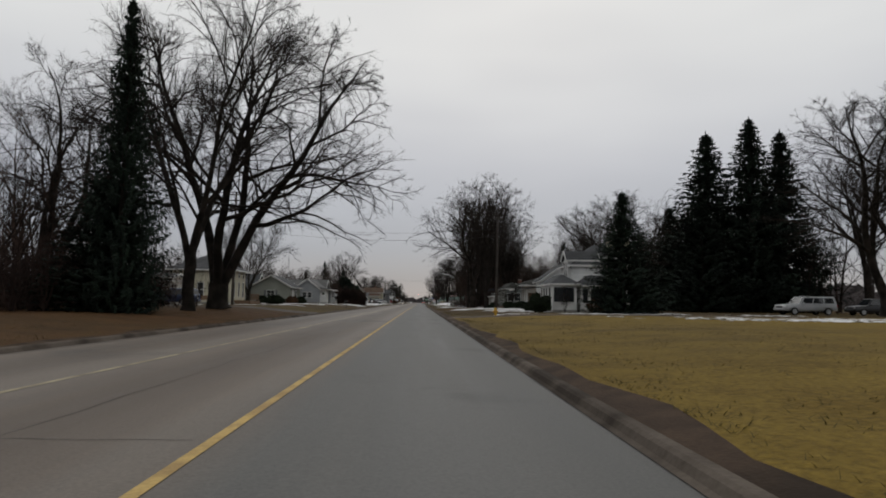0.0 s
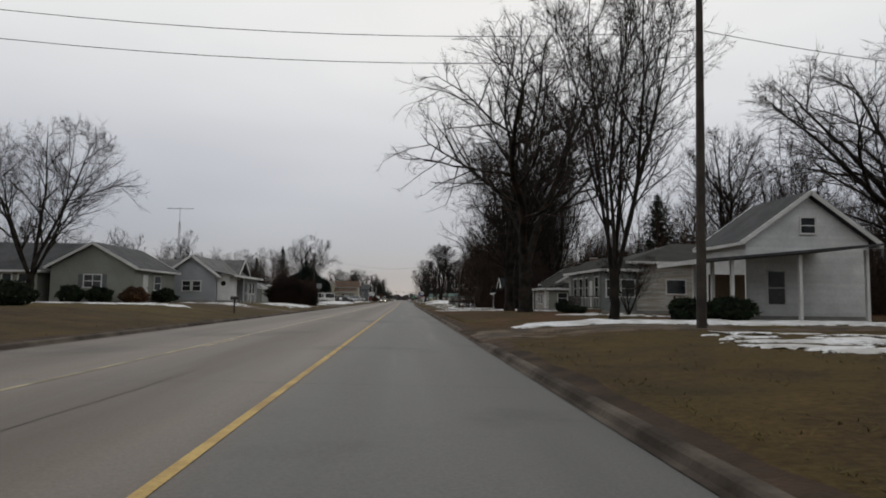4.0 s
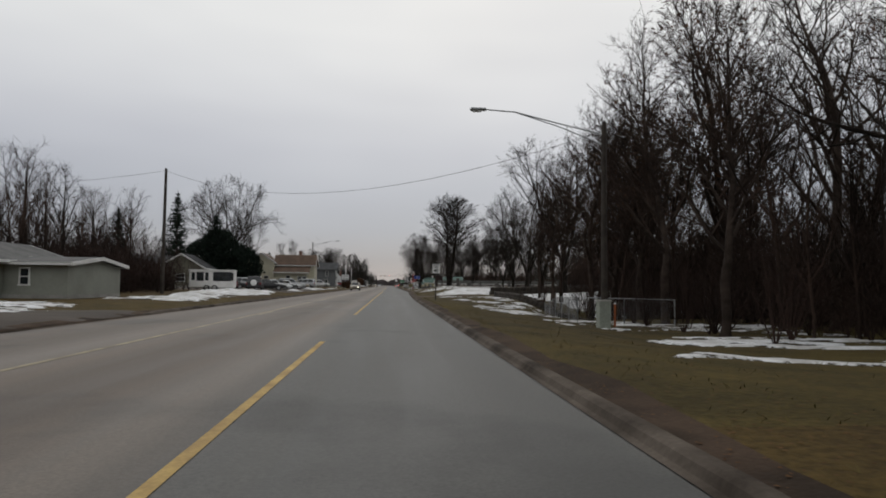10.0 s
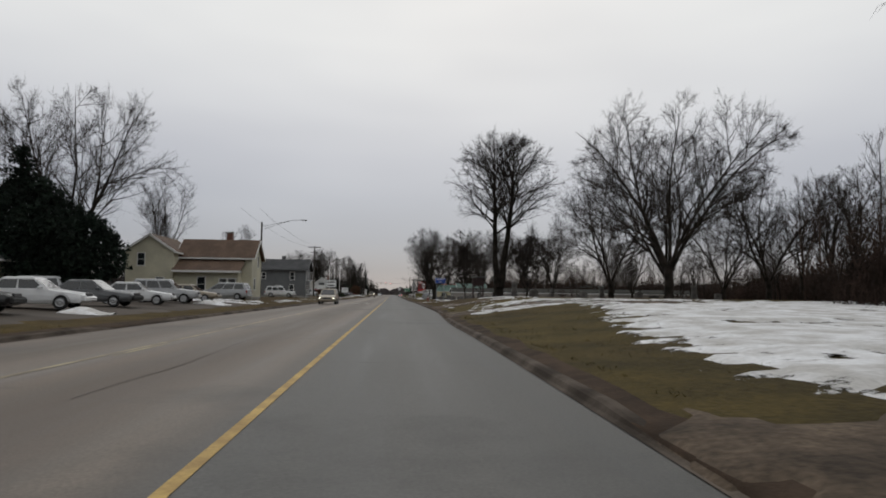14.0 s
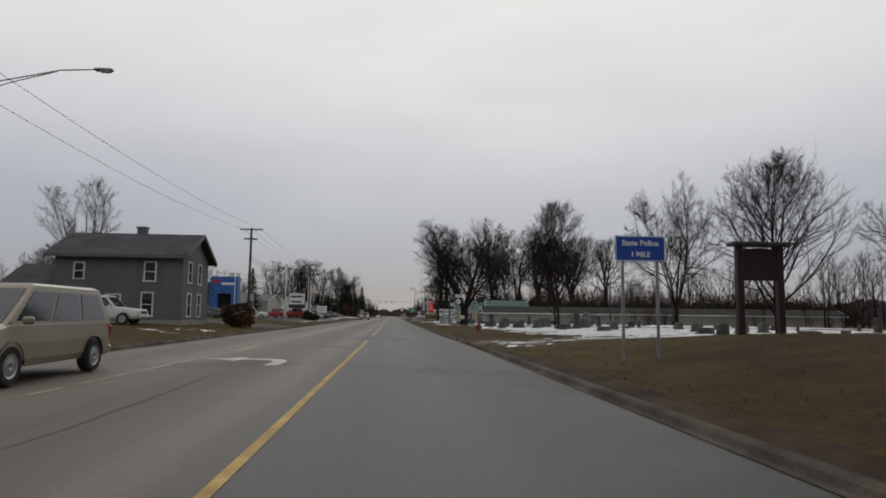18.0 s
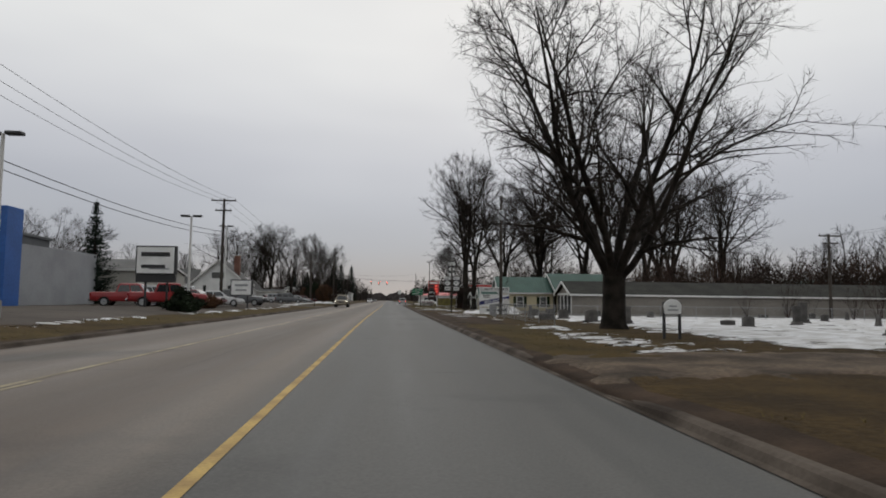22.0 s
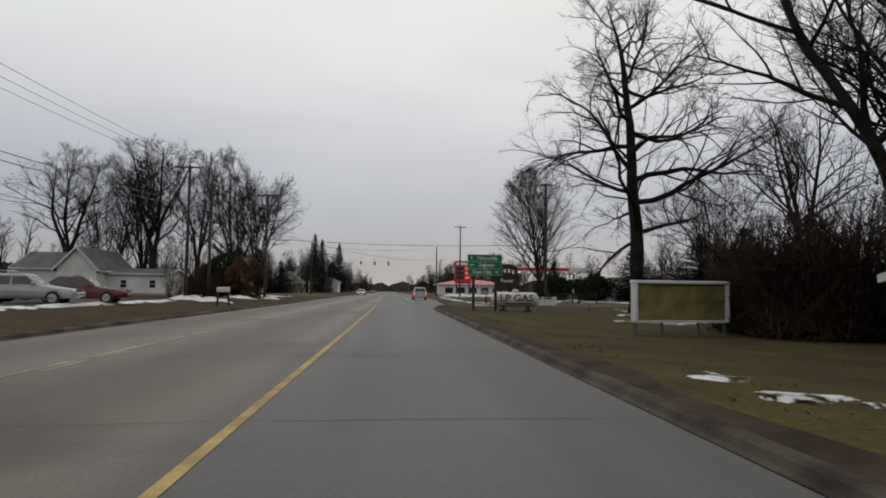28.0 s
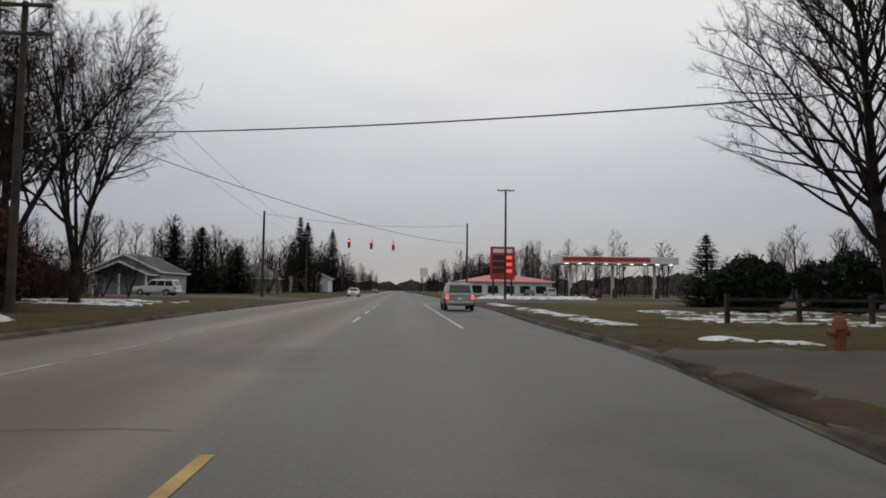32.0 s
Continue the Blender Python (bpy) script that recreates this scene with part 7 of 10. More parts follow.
shed_roof(t, lx(-19.3), lx(-17.3), ly(128.0), ly(141.8), 2.7, 3.1, "e", "shingle_grey")
post(t, lx(-17.7), ly(133.8), 0.1, 2.75)
door(t, F["east"], 5.6)
block(t, "porch_floor", lx(-19.1), lx(-17.5), ly(131.6), ly(136.2), -0.2, 0.2, "concrete")
for s in range(3):
    block(t, "step", lx(-17.5) + 0.28 * s, lx(-17.5) + 0.28 * (s + 1), ly(132.4), ly(134.2), -0.2, 0.2 - 0.14 * (s + 1) + 0.1, "concrete")
for py in (132.3, 134.3):
    part("handrail", Geo().beam((lx(-17.5), ly(py), 1.1), (lx(-16.5), ly(py), 0.75), 0.07, 0.09).beam((lx(-16.55), ly(py), -0.1), (lx(-16.55), ly(py), 0.75), 0.08, 0.08).beam((lx(-17.3), ly(py), 0), (lx(-17.3), ly(py), 1.05), 0.08, 0.08), M["trim"], t)
_, A = building("", -30, -19.6, 137.5, 143.5, 2.8, 4.8, "x", "grey", "shingle_grey", "", onto=t, walls=("front", "west", "back"))

t, F = building("garden_garage", -22.8, -18.8, 152.2, 156.4, 2.0, 2.75, "y", "white", "shingle_grey", "small white single garage with grey roof", category="garage")
part("garage_door", slab(F["front"], 0.9, 3.2, 0.05, 1.9, 0.0, 0.03), M["trim"], t)

t, F = building("garden_shed", -21.2, -18.9, 146.6, 149.0, 1.9, 2.6, "y", "greygreen", "shingle_grey", "small grey-green garden shed beside the garage", category="shed", over=0.15)
door(t, F["front"], 1.15, 1.75, 0.9, leaf="greygreen")

t, F = building("ranch_house", -29.2, -22.4, 187.5, 197, 2.25, 3.4, "y", "greygreen", "shingle_grey", "small low grey ranch house with white trim", over=0.5)
window(t, F["front"], 3.4, 1.35, 0.85, 1.05, shutters="dgrey")
_, A = building("", -22.4, -18.8, 188.5, 196, 2.0, 2.4, "x", "greygreen", "shingle_grey", "", onto=t, walls=("front", "east", "back"))
window(t, A["front"], 1.2, 1.3, 0.45, 0.9)
building("", -38, -29.2, 184, 195, 2.4, 3.9, "y", "greygreen", "shingle_grey", "", onto=t, walls=("front", "west", "back"))

t, F = building("brown_house", -37, -30, 257, 268, 3.2, 5.3, "y", "olive", "shingle", "tan gabled house behind a row of parked cars", boards=("front",))
window(t, F["front"], 3.4, 1.6, 1.3, 1.2)
building("", -48, -37, 258.5, 267, 3.4, 5.0, "x", "olive", "shingle", "", onto=t, walls=("front", "west", "back"))
ox, oy, oz = t.matrix_basis.translation
shed_roof(t, -47 - ox, -36.4 - ox, 255.6 - oy, 258.6 - oy, 2.2, 3.1, "s", "shingle")
for px in (-46, -42, -38):
    post(t, px - ox, 255.9 - oy, 0, 2.25)

t, F = building("cream_house", -28.6, -23.6, 283.6, 292, 5.1, 6.8, "y", "cream", "shingle_brown", "cream two-storey house with brown roof and red-brick chimney", boards=("front",), over=0.35)
window(t, F["front"], 1.6, 4.2, 0.7, 1.3)
window(t, F["front"], 3.6, 1.6, 0.8, 1.3)
_, A = building("", -23.6, -15.7, 285.5, 290.6, 4.7, 6.6, "x", "cream", "shingle_brown", "", onto=t, walls=("front", "east", "back"), boards=("east",))
window(t, A["east"], 3.2, 4.3, 0.6, 1.2)
window(t, A["east"], 1.5, 1.7, 0.7, 1.2)
ox, oy, oz = t.matrix_basis.translation
lx, ly = lambda v: v - ox, lambda v: v - oy
_, B = building("", -23.6, -16.8, 283.9, 285.6, 2.9, 3.0, "x", "cream", "shingle_brown", "", onto=t, walls=("front", "east"), over=0.0)
window(t, B["front"], 2.9, 1.6, 0.8, 1.5)
window(t, B["front"], 5.2, 1.5, 0.75, 1.4, pane="curtain_glass")
window(t, B["front"], 6.15, 1.5, 0.75, 1.4, pane="curtain_glass")
shed_roof(t, lx(-23.7), lx(-16.4), ly(283.1), ly(286.1), 2.95, 4.6, "s", "shingle_brown")
chimney(t, lx(-18.9), ly(288.6), 5.4, 7.6)
railing(t, (lx(-23.4), ly(283.1)), (lx(-20.6), ly(283.1)), 0.2, 0.9, "brownwood", 0.25)

t, F = building("grey_farmhouse", -22.6, -14.3, 320, 326.1, 4.6, 6.15, "x", "dgrey", "shingle", "dark grey two-storey farmhouse with white-framed windows", boards=("front", "east"), over=0.5, trim="dgrey")
chimney(t, -18.4 + 18.45, 0.6, 5.6, 6.8, mat="dgrey")
for u, w, ww, hh in ((1.6, 3.45, 0.55, 1.0), (6.2, 3.45, 0.65, 1.2), (6.1, 1.25, 0.65, 1.5), (3.9, 1.35, 0.8, 1.0)):
    window(t, F["front"], u, w, ww, hh)
for u in (1.6, 3.9):
    window(t, F["east"], u, 3.5, 0.65, 1.35)
    window(t, F["east"], u, 1.25, 0.7, 1.5)
building("", -26, -22.6, 321, 326, 2.6, 3.9, "x", "dgrey", "shingle", "", onto=t, walls=("front", "west", "back"), trim="dgrey")

t, F = building("white_cottage", -31, -24, 303, 310, 2.6, 4.4, "x", "white", "shingle", "small white cottage beside the lamp pole")
window(t, F["east"], 3.5, 1.5, 0.9, 1.2)
window(t, F["front"], 3.0, 1.5, 0.9, 1.2)

# car showroom with its blue portal
t, F = building("showroom", -48, -30.3, 386.5, 400, 5.6, 5.75, "x", "dgrey", "dark_metal", "dark flat-roofed car showroom with bright blue entrance portal", category="building", over=0.15, trim="dgrey")
ox, oy, oz = t.matrix_basis.translation
lx, ly = lambda v: v - ox, lambda v: v - oy
for k in range(5):
    part("shop_window", slab(F["front"], 0.8 + k * 3.2, 3.6 + k * 3.2, 0.3, 3.2, 0.0, 0.05), M["glass"], t)
part("portal", Geo().box(lx(-29.6), ly(386.2), 3.4, 1.2, 2.0, 6.8, ch=0.03).box(lx(-26.3), ly(386.2), 3.4, 1.0, 2.0, 6.8, ch=0.03).box(lx(-27.95), ly(386.2), 5.4, 2.4, 1.99, 2.8), M["blue"], t, "bright blue panelled portal")
part("entrance_glass", Geo().box(lx(-27.9), ly(386.7), 2.0, 2.3, 0.08, 4.0), M["glass"], t)
part("sign_bar", Geo().box(lx(-27.3), ly(385.17), 5.6, 2.2, 0.05, 0.42, ch=0.01), M["sign_white"], t, "white nameplate bar")
part("sign_stroke", Geo().box(lx(-29.2), ly(385.17), 6.0, 1.0, 0.05, 0.5, ch=0.01), M["sign_red"], t, "red stroke")
block(t, "lobby", lx(-30.3), lx(-26.0), ly(387.2), ly(399.5), -0.1, 4.4, "grey")

t, F = building("garage_hall", -50, -24.5, 405, 420, 3.3, 4.6, "x", "block", "shingle_grey", "long white block garage with shallow grey roof", category="building", over=0.2)
for u in (3, 9, 15):
    part("roller_door", slab(F["front"], u, u + 3.4, 0.05, 2.7, 0.0, 0.04), M["grey"], t)
window(t, F["front"], 21.5, 1.6, 1.6, 1.1)

t, F = building("white_shop", -27.0, -20.1, 432, 436.4, 2.9, 5.9, "y", "white", "shingle_grey", "white gabled shop with big grey chimney", category="building")
for u in (1.6, 4.9):
    window(t, F["front"], u, 1.75, 0.42, 1.45, bars=0)
part("gable_ornament", slab(F["front"], 2.5, 4.3, 3.5, 4.3, 0.0, 0.06), M["shingle_grey"], t, "weathered grey ornament on the gable")
building("", -46, -27.0, 432.6, 436.4, 2.9, 4.6, "x", "white", "shingle_grey", "", onto=t, walls=("front", "west", "back"))
chimney(t, 2.1, -0.6, 3.9, 6.7, w=0.75, mat="brick")

# hall with the green metal roof
t, F = building("green_roofed_hall", 14.0, 21.0, 421.8, 427.4, 2.55, 4.4, "x", "tan", "green_metal", "pale yellow hall with green standing-seam metal roof", ribs=True, over=0.3)
for u in (2.6, 5.6):
    window(t, F["front"], u, 1.35, 0.75, 1.25, shutters="ever", pane="curtain_glass")
ox, oy, oz = t.matrix_basis.translation
lx, ly = lambda v: v - ox, lambda v: v - oy
_, A = building("", 11.5, 14.0, 422.0, 424.3, 1.85, 2.75, "x", "tan", "green_metal", "", onto=t, walls=("front", "west", "back"), ribs=True, over=0.25)
window(t, A["west"], 1.15, 1.25, 0.45, 0.95)
_, A = building("", 21.0, 30, 420.2, 428.4, 2.7, 4.9, "x", "tan", "green_metal", "", onto=t, walls=("front", "east", "back"), ribs=True, over=0.35)
for u in (0.8, 1.7, 5.8, 7.4):
    window(t, A["front"], u, 1.4, 0.55, 1.0)
_, A = building("", 23.2, 26.2, 418.6, 420.3, 2.45, 3.5, "y", "tan", "green_metal", "", onto=t, walls=(), over=0.3, base=False)
for px in (23.3, 26.1):
    post(t, lx(px), ly(418.8), 0.0, 2.5)
railing(t, (lx(10.0), ly(422.1)), (lx(11.4), ly(422.1)), 0.0, 0.85, "dark_metal", 0.25)
railing(t, (lx(10.0), ly(424.2)), (lx(11.4), ly(424.2)), 0.0, 0.85, "dark_metal", 0.25)
block(t, "entry_step", lx(10.4), lx(11.46), ly(422.3), ly(424.0), -0.25, 0.18, "brownwood")
for zz in ((2.55, 4.2),):
    W = facade((lx(14.0), ly(427.4)), (lx(14.0), ly(421.8)), 0)
    part("gable_panel", Geo().add([W(0.1, 2.6, 0.0), W(5.5, 2.6, 0.0), W(2.8, 4.3, 0.0), W(0.1, 2.6, 0.03), W(5.5, 2.6, 0.03), W(2.8, 4.3, 0.03)], [(3, 4, 5), (0, 1, 4, 3), (1, 2, 5, 4), (2, 0, 3, 5)]), M["trim"], t, "white gable panel")
    part("timber", Geo().beam(W(0.5, 2.65, 0.05), W(2.8, 4.15, 0.05), 0.06, 0.14).beam(W(5.1, 2.65, 0.05), W(2.8, 4.15, 0.05), 0.06, 0.14).beam(W(2.8, 2.65, 0.05), W(2.8, 4.2, 0.05), 0.06, 0.14).beam(W(0.2, 2.62, 0.05), W(5.4, 2.62, 0.05), 0.06, 0.16), M["dgrey"], t, "dark half-timber boards on the gable")
for u in (0.04, 6.96):
    part("corner_board", slab(F["front"], u - 0.06, u + 0.06, 0.0, 2.5, 0.0, 0.05), M["dgrey"], t)

t, F = building("storage_building", 17.2, 90, 400.0, 405.4, 2.05, 3.2, "x", "taupe", "shingle_dark", "long low pale storage building with dark roof and open end bays", category="building", over=0.3)
part("gable_board", slab(F["west"], 0.05, 5.35, 2.0, 2.2, 0.0, 0.05), M["trim"], t)
# flat dark slabs on the wall stand in for the shade inside the bays
for k in range(4):
    part("open_bay", slab(F["west"], 0.25 + k * 1.28, 1.3 + k * 1.28, 0.05, 1.95, 0.0, 0.03), M["dark"], t)
    part("bay_post", slab(F["west"], 1.32 + k * 1.28, 1.5 + k * 1.28, 0.0, 2.0, 0.0, 0.06), M["trim"], t)
for k in range(16):
    part("storage_door", slab(F["front"], 6 + k * 4.0, 8.6 + k * 4.0, 0.05, 1.85, 0.0, 0.02), M["taupe"], t)

t, F = building("green_roofed_shed", 60, 78, 430, 440, 3.0, 5.0, "x", "block", "green_metal", "far pale building with green roof", category="building")

t, F = building("workshop", 16.2, 20.6, 444, 451, 2.6, 4.3, "y", "white", "shingle", "small white workshop with dark roof and lean-to", boards=("front",))
window(t, F["front"], 3.4, 1.3, 0.5, 1.0)
_, A = building("", 13.7, 16.2, 444.4, 450, 1.9, 2.6, "x", "white", "shingle", "", onto=t, walls=("front", "west", "back"))
window(t, A["front"], 0.8, 1.1, 0.4, 0.7)
# gambrel garden shed of yellow boards
sh = thing("garden_shed", 19.9, 438.6, ground_z(19.9, 438.6), 0, "yellow-brown board shed with dark gambrel roof", "shed")
out = [(-1.6, -0.1), (1.6, -0.1), (1.6, 1.5), (1.1, 2.2), (0, 2.6), (-1.1, 2.2), (-1.6, 1.5)]
for yy in (-1.5, 1.5):
    g = Geo().poly(out, 0.1, "y")
    part("gable_wall", g.moved(0, yy, 0), M["shed_wood"], sh)
for s in (-1, 1):
    block(sh, "wall", s * 1.6 - 0.05, s * 1.6 + 0.05, -1.45, 1.45, -0.1, 1.5, "shed_wood")
    for (a, b) in (((1.75, 1.38), (1.12, 2.27)), ((1.12, 2.27), (0, 2.68))):
        vs = [(s * a[0], yy, a[1] + d) for d in (0, 0.07) for yy in (-1.7, 1.7)] + [(s * b[0], yy, b[1] + d) for d in (0, 0.07) for yy in (-1.7, 1.7)]
        part("roof", Geo().add(vs, [(0, 1, 5, 4), (2, 6, 7, 3), (0, 4, 6, 2), (1, 3, 7, 5), (0, 2, 3, 1), (4, 5, 7, 6)]), M["shingle"], sh)
for s in (-1, 1):
    part("shed_door", Geo().box(s * 0.42, -1.58, 0.95, 0.8, 0.05, 1.8, ch=0.01), M["shed_wood"], sh)

t, F = building("white_farmhouse", -46, -40, 517, 526, 3.2, 5.2, "x", "white", "shingle_grey", "white farmhouse with front gable and low wing")
_, A = building("", -40, -35.4, 515, 526, 3.2, 5.6, "y", "white", "shingle_grey", "", onto=t, walls=("front", "east", "back"))
window(t, A["front"], 2.4, 1.7, 0.9, 1.2)
_, A = building("", -35.4, -28.2, 518, 525, 2.6, 3.2, "x", "white", "shingle_grey", "", onto=t, walls=("front", "east", "back"))
window(t, A["front"], 2.0, 1.4, 0.7, 0.9)
window(t, A["front"], 5.5, 1.4, 0.7, 0.9)

t, F = building("outbuilding", 33.0, 39.5, 529, 535, 2.1, 3.3, "x", "grey", "shingle_grey", "low pale outbuilding half hidden by evergreens", category="shed")
# around the crossing
t, F = building("porch_house", -38, -29.5, 566, 576, 2.8, 4.8, "y", "grey", "shingle", "grey bungalow with white gabled porch")
ox, oy, oz = t.matrix_basis.translation
_, A = building("", -36.5, -30, 563.2, 566, 2.4, 3.8, "y", "grey", "shingle", "", onto=t, walls=(), over=0.3, base=False)
for px in (-36.3, -33.3, -30.2):
    post(t, px - ox, 563.4 - oy, 0, 2.45, 0.2)
t, F = building("olive_house", -32, -24.6, 612, 622, 2.9, 6.0, "x", "olive", "shingle_grey", "small olive house with pale pyramid roof", hip=True)
window(t, F["front"], 2, 1.5, 0.9, 1.2)
t, F = building("white_row_house", -26, -17, 640, 650, 3.4, 5.6, "y", "white", "shingle_grey", "far white house with two gables")
t, F = building("petrol_shop", 13, 32, 620, 632, 3.2, 4.5, "x", "white", "sign_red", "white petrol station shop with red roof", category="building", hip=True, over=0.6)
for k in range(5):
    part("shop_window", slab(F["front"], 2 + k * 3.4, 4.2 + k * 3.4, 0.6, 2.2, 0, 0.05), M["glass"], t)
cn = thing("petrol_canopy", 39.5, 603, ground_z(39.5, 603), 0, "wide pale petrol station canopy with lit lamps", "canopy")
part("roof", Geo().box(0, 0, 6.9, 21.6, 9, 1.3, ch=0.05), M["trim"], cn)
part("fascia_band", Geo().box(-2.5, -4.55, 7.0, 16.0, 0.08, 0.75, ch=0.02), M["sign_red"], cn, "red fascia band")
for px in (-8, 0, 8):
    part("column", Geo().box(px, 0, 3.1, 0.5, 0.5, 6.4, ch=0.03), M["trim"], cn)
    part("pump", Geo().box(px, -1.2, 0.9, 0.7, 0.5, 1.8, ch=0.05), M["dark_metal"], cn)
for k in range(9):
    part("canopy_lamp", Geo().box(-9.6 + k * 2.4, -3.6, 6.22, 0.5, 0.5, 0.08), M["canopy_light"], cn)

# ---------- poles and wires ----------
utility_pole("R1", 9.7, 81.5, 11.7, arms=((0.3, 1.2),), lean=0.6)
utility_pole("L1", -22.3, 80, 13.6, arms=((0.3, 2.2), (1.0, 2.2)), transformer=2, label="wooden utility pole with two dark transformer cans")
utility_pole("L3", -20.3, 209, 11.3, arms=(), label="bare weathered wooden pole carrying a single cable")
utility_pole("L6", -16.6, 351.3, 10.6, arms=((0.2, 2.6), (1.3, 1.6)), label="wooden utility pole with two crossarms")
utility_pole("L7", -16.6, 405.5, 10.6, arms=((0.2, 2.4), (1.2, 1.6)), label="wooden utility pole with two crossarms")
utility_pole("L9", -18.0, 492.3, 11.7, arms=((0.2, 2.4),))
utility_pole("L10", -19.8, 506, 11.6, arms=((1.2, 2.2),))
utility_pole("L11", -14.2, 508, 11.7, arms=((0.2, 2.2), (1.3, 2.2)), label="wooden utility pole with two crossarms")
utility_pole("R8", 10.8, 402.3, 11.6, arms=((0.2, 2.0),), turn=70, transformer=1, label="wooden utility pole with one grey transformer")
utility_pole("R10", 14.4, 494.5, 11.5, arms=((0.2, 1.4),), transformer=1, label="wooden utility pole with one grey transformer")
utility_pole("F1", 41, 397.2, 8.0, arms=((0.2, 2.2), (0.9, 1.6)), label="short wooden utility pole before the storage building")
utility_pole("F2", 53, 397.0, 10.2, arms=((0.2, 2.2), (1.0, 1.6)), label="wooden utility pole before the storage building")
utility_pole("R11", 13.9, 569, 14.6, arms=((0.2, 2.4),))
utility_pole("R12", 9.4, 575, 10.6, arms=(), label="slim bare pole holding the signal span wire")
utility_pole("L12", -16.5, 600, 10, arms=((0.2, 2.2),))
utility_pole("L13", -15.5, 660, 10, arms=((0.2, 2.2),))
utility_pole("SL", -15.0, 556, 9.5, arms=(), label="slim bare pole holding the signal span wire")
street_lamp(9.75, 177.6, 9.35, 5.5, -1)
street_lamp(-18.0, 302.0, 10.35, 5.4, 1)


def up(k, dx=0.0, dz=0.0):
    p = POLES[k]
    return (p[0] + dx, p[1], p[2] + dz)


for dz in (-1.6, -2.5):
    wire(up("R1", 0, dz), up("L1", 0, dz - 1.8), 1.0)
wire(up("R1", 0, -1.6), (26, 75, 6.5), 0.5)
wire((9.9, 177.6, ground_z(9.9, 177.6) + 9.0), up("L3", 0, -0.2), 2.5)
wire(up("L3", 0, -0.2), (-60, 214, 10.2), 1.2)
for a, b in (("L6", "L7"), ("L7", "L9")):
    for dx in (-1.1, 0.0, 1.1):
        wire(up(a, dx, -0.05), up(b, dx, -0.05), 0.9 if a == "L6" else 1.3)
    for dz in (-3.3, -3.7):
        wire(up(a, 0.15, dz), up(b, 0.15, dz), 1.0 if a == "L6" else 1.4, 0.022)
for dx in (-1.1, 1.1):
    wire((-17 + dx, 290, 11.2), up("L6", dx, -0.05), 0.9)
    wire(up("L9", dx, 0), up("L11", dx, 0), 0.3)
    wire(up("L11", dx, 0), up("L12", dx, 0), 1.2)
    wire(up("L12", dx, 0), up("L13", dx, 0), 1.0)
wire(up("L9", 0, -3.4), up("L11", 0, -3.6), 0.3, 0.02)
wire(up("L11", 0, -4.1), up("R12", 0, -2.8), 1.1, 0.02)
wire(up("L11", 0, -5.0), up("R10", 0, -5.85), 0.4, 0.022)
for dz in (-2.2, -2.8, -3.4):
    wire(up("R10", 0, dz), (46, 499, 8.4 + dz * 0.3), 0.8)
wire(up("SL", 0, -0.3), up("R12", 0, -0.3), 0.7, 0.018, "steel span wire carrying the traffic signals")
wire(up("R8", 0, -3), (30, 407, 7.5), 0.6)
for dx in (-0.8, 0.8):
    wire(up("F1", dx, -0.05), up("F2", dx, -0.05), 0.4)
    wire(up("F2", dx, -0.05), (95 + dx, 396, 10.0), 0.9)


# ---------- traffic signals ----------
def signal(x, y, z, lit):
    t = thing("traffic_signal", x, y, z, 0, "yellow traffic signal showing red over the crossing" if lit else "yellow traffic signal seen from behind", "traffic signal", "traffic signals")
    part("housing", Geo().box(0, 0, -0.55, 0.34, 0.26, 1.05, ch=0.04), M["signal_body"], t)
    part("hanger", Geo().tube([(0, 0, -0.05), (0, 0, 0.42)], 0.025, 6), M["steel"], t)
    for i in range(3):
        zc = -0.22 - 0.33 * i
        part("visor", Geo().lathe(0, 0, 0, [(0.13, 0), (0.15, 0.1), (0.15, 0.2), (0.135, 0.2), (0.125, 0.05)], 10), M["dark_metal"], t).matrix_basis = pose(0, -0.12, zc, 90, 0, 0)
        lens = part("lens", Geo().lathe(0, 0, 0, [(0.02, 0), (0.115, 0.0), (0.09, 0.04), (0.03, 0.06)], 12), M["signal_red" if lit and i == 0 else "dark"], t)
        lens.matrix_basis = pose(0, -0.135, zc, 90, 0, 0)


for sx, lit in ((-6.2, True), (-3.6, True), (-0.9, True)):
    f = (sx + 15) / 24.4
    signal(sx, 556 + f * 19, 7.3, lit)


# ---------- road signs ----------
def sign_post(t, x, h, w=0.06, mat="steel"):
    part("post", Geo().box(x, 0.05, h / 2 - 0.1, w, w, h + 0.2), M[mat], t)


def plate(t, x, z, w, h, mat="sign_white", border="sign_black", inset=0.02, name="plate", y=0.0):
    p = part(name, Geo().box(x, y, z, w, 0.012, h, ch=0.004), M[mat], t)
    if border:
        b, g = 0.014, Geo()
        for sx in (-1, 1):
            g.box(x + sx * (w / 2 - inset), y - 0.009, z, b, 0.006, h - 2 * inset + b)
            g.box(x, y - 0.009, z + sx * (h / 2 - inset), w - 2 * inset + b, 0.0055, b)
        part("border", g, M[border], p)
    return p


def arrow(p, x, z, rz, size, mat, y=-0.012):
    """An arrow that points to the sign's right for rz 0, up for 90, left for 180."""
    out = [(-0.5, -0.07), (0.15, -0.07), (0.15, -0.24), (0.5, 0), (0.15, 0.24), (0.15, 0.07), (-0.5, 0.07)]
    c, s = math.cos(radians(rz)), math.sin(radians(rz))
    g = Geo().poly([((u * c - w * s) * size, (u * s + w * c) * size) for u, w in out], 0.006, "y").moved(x, y, z)
    part("arrow", g, M[mat], p)


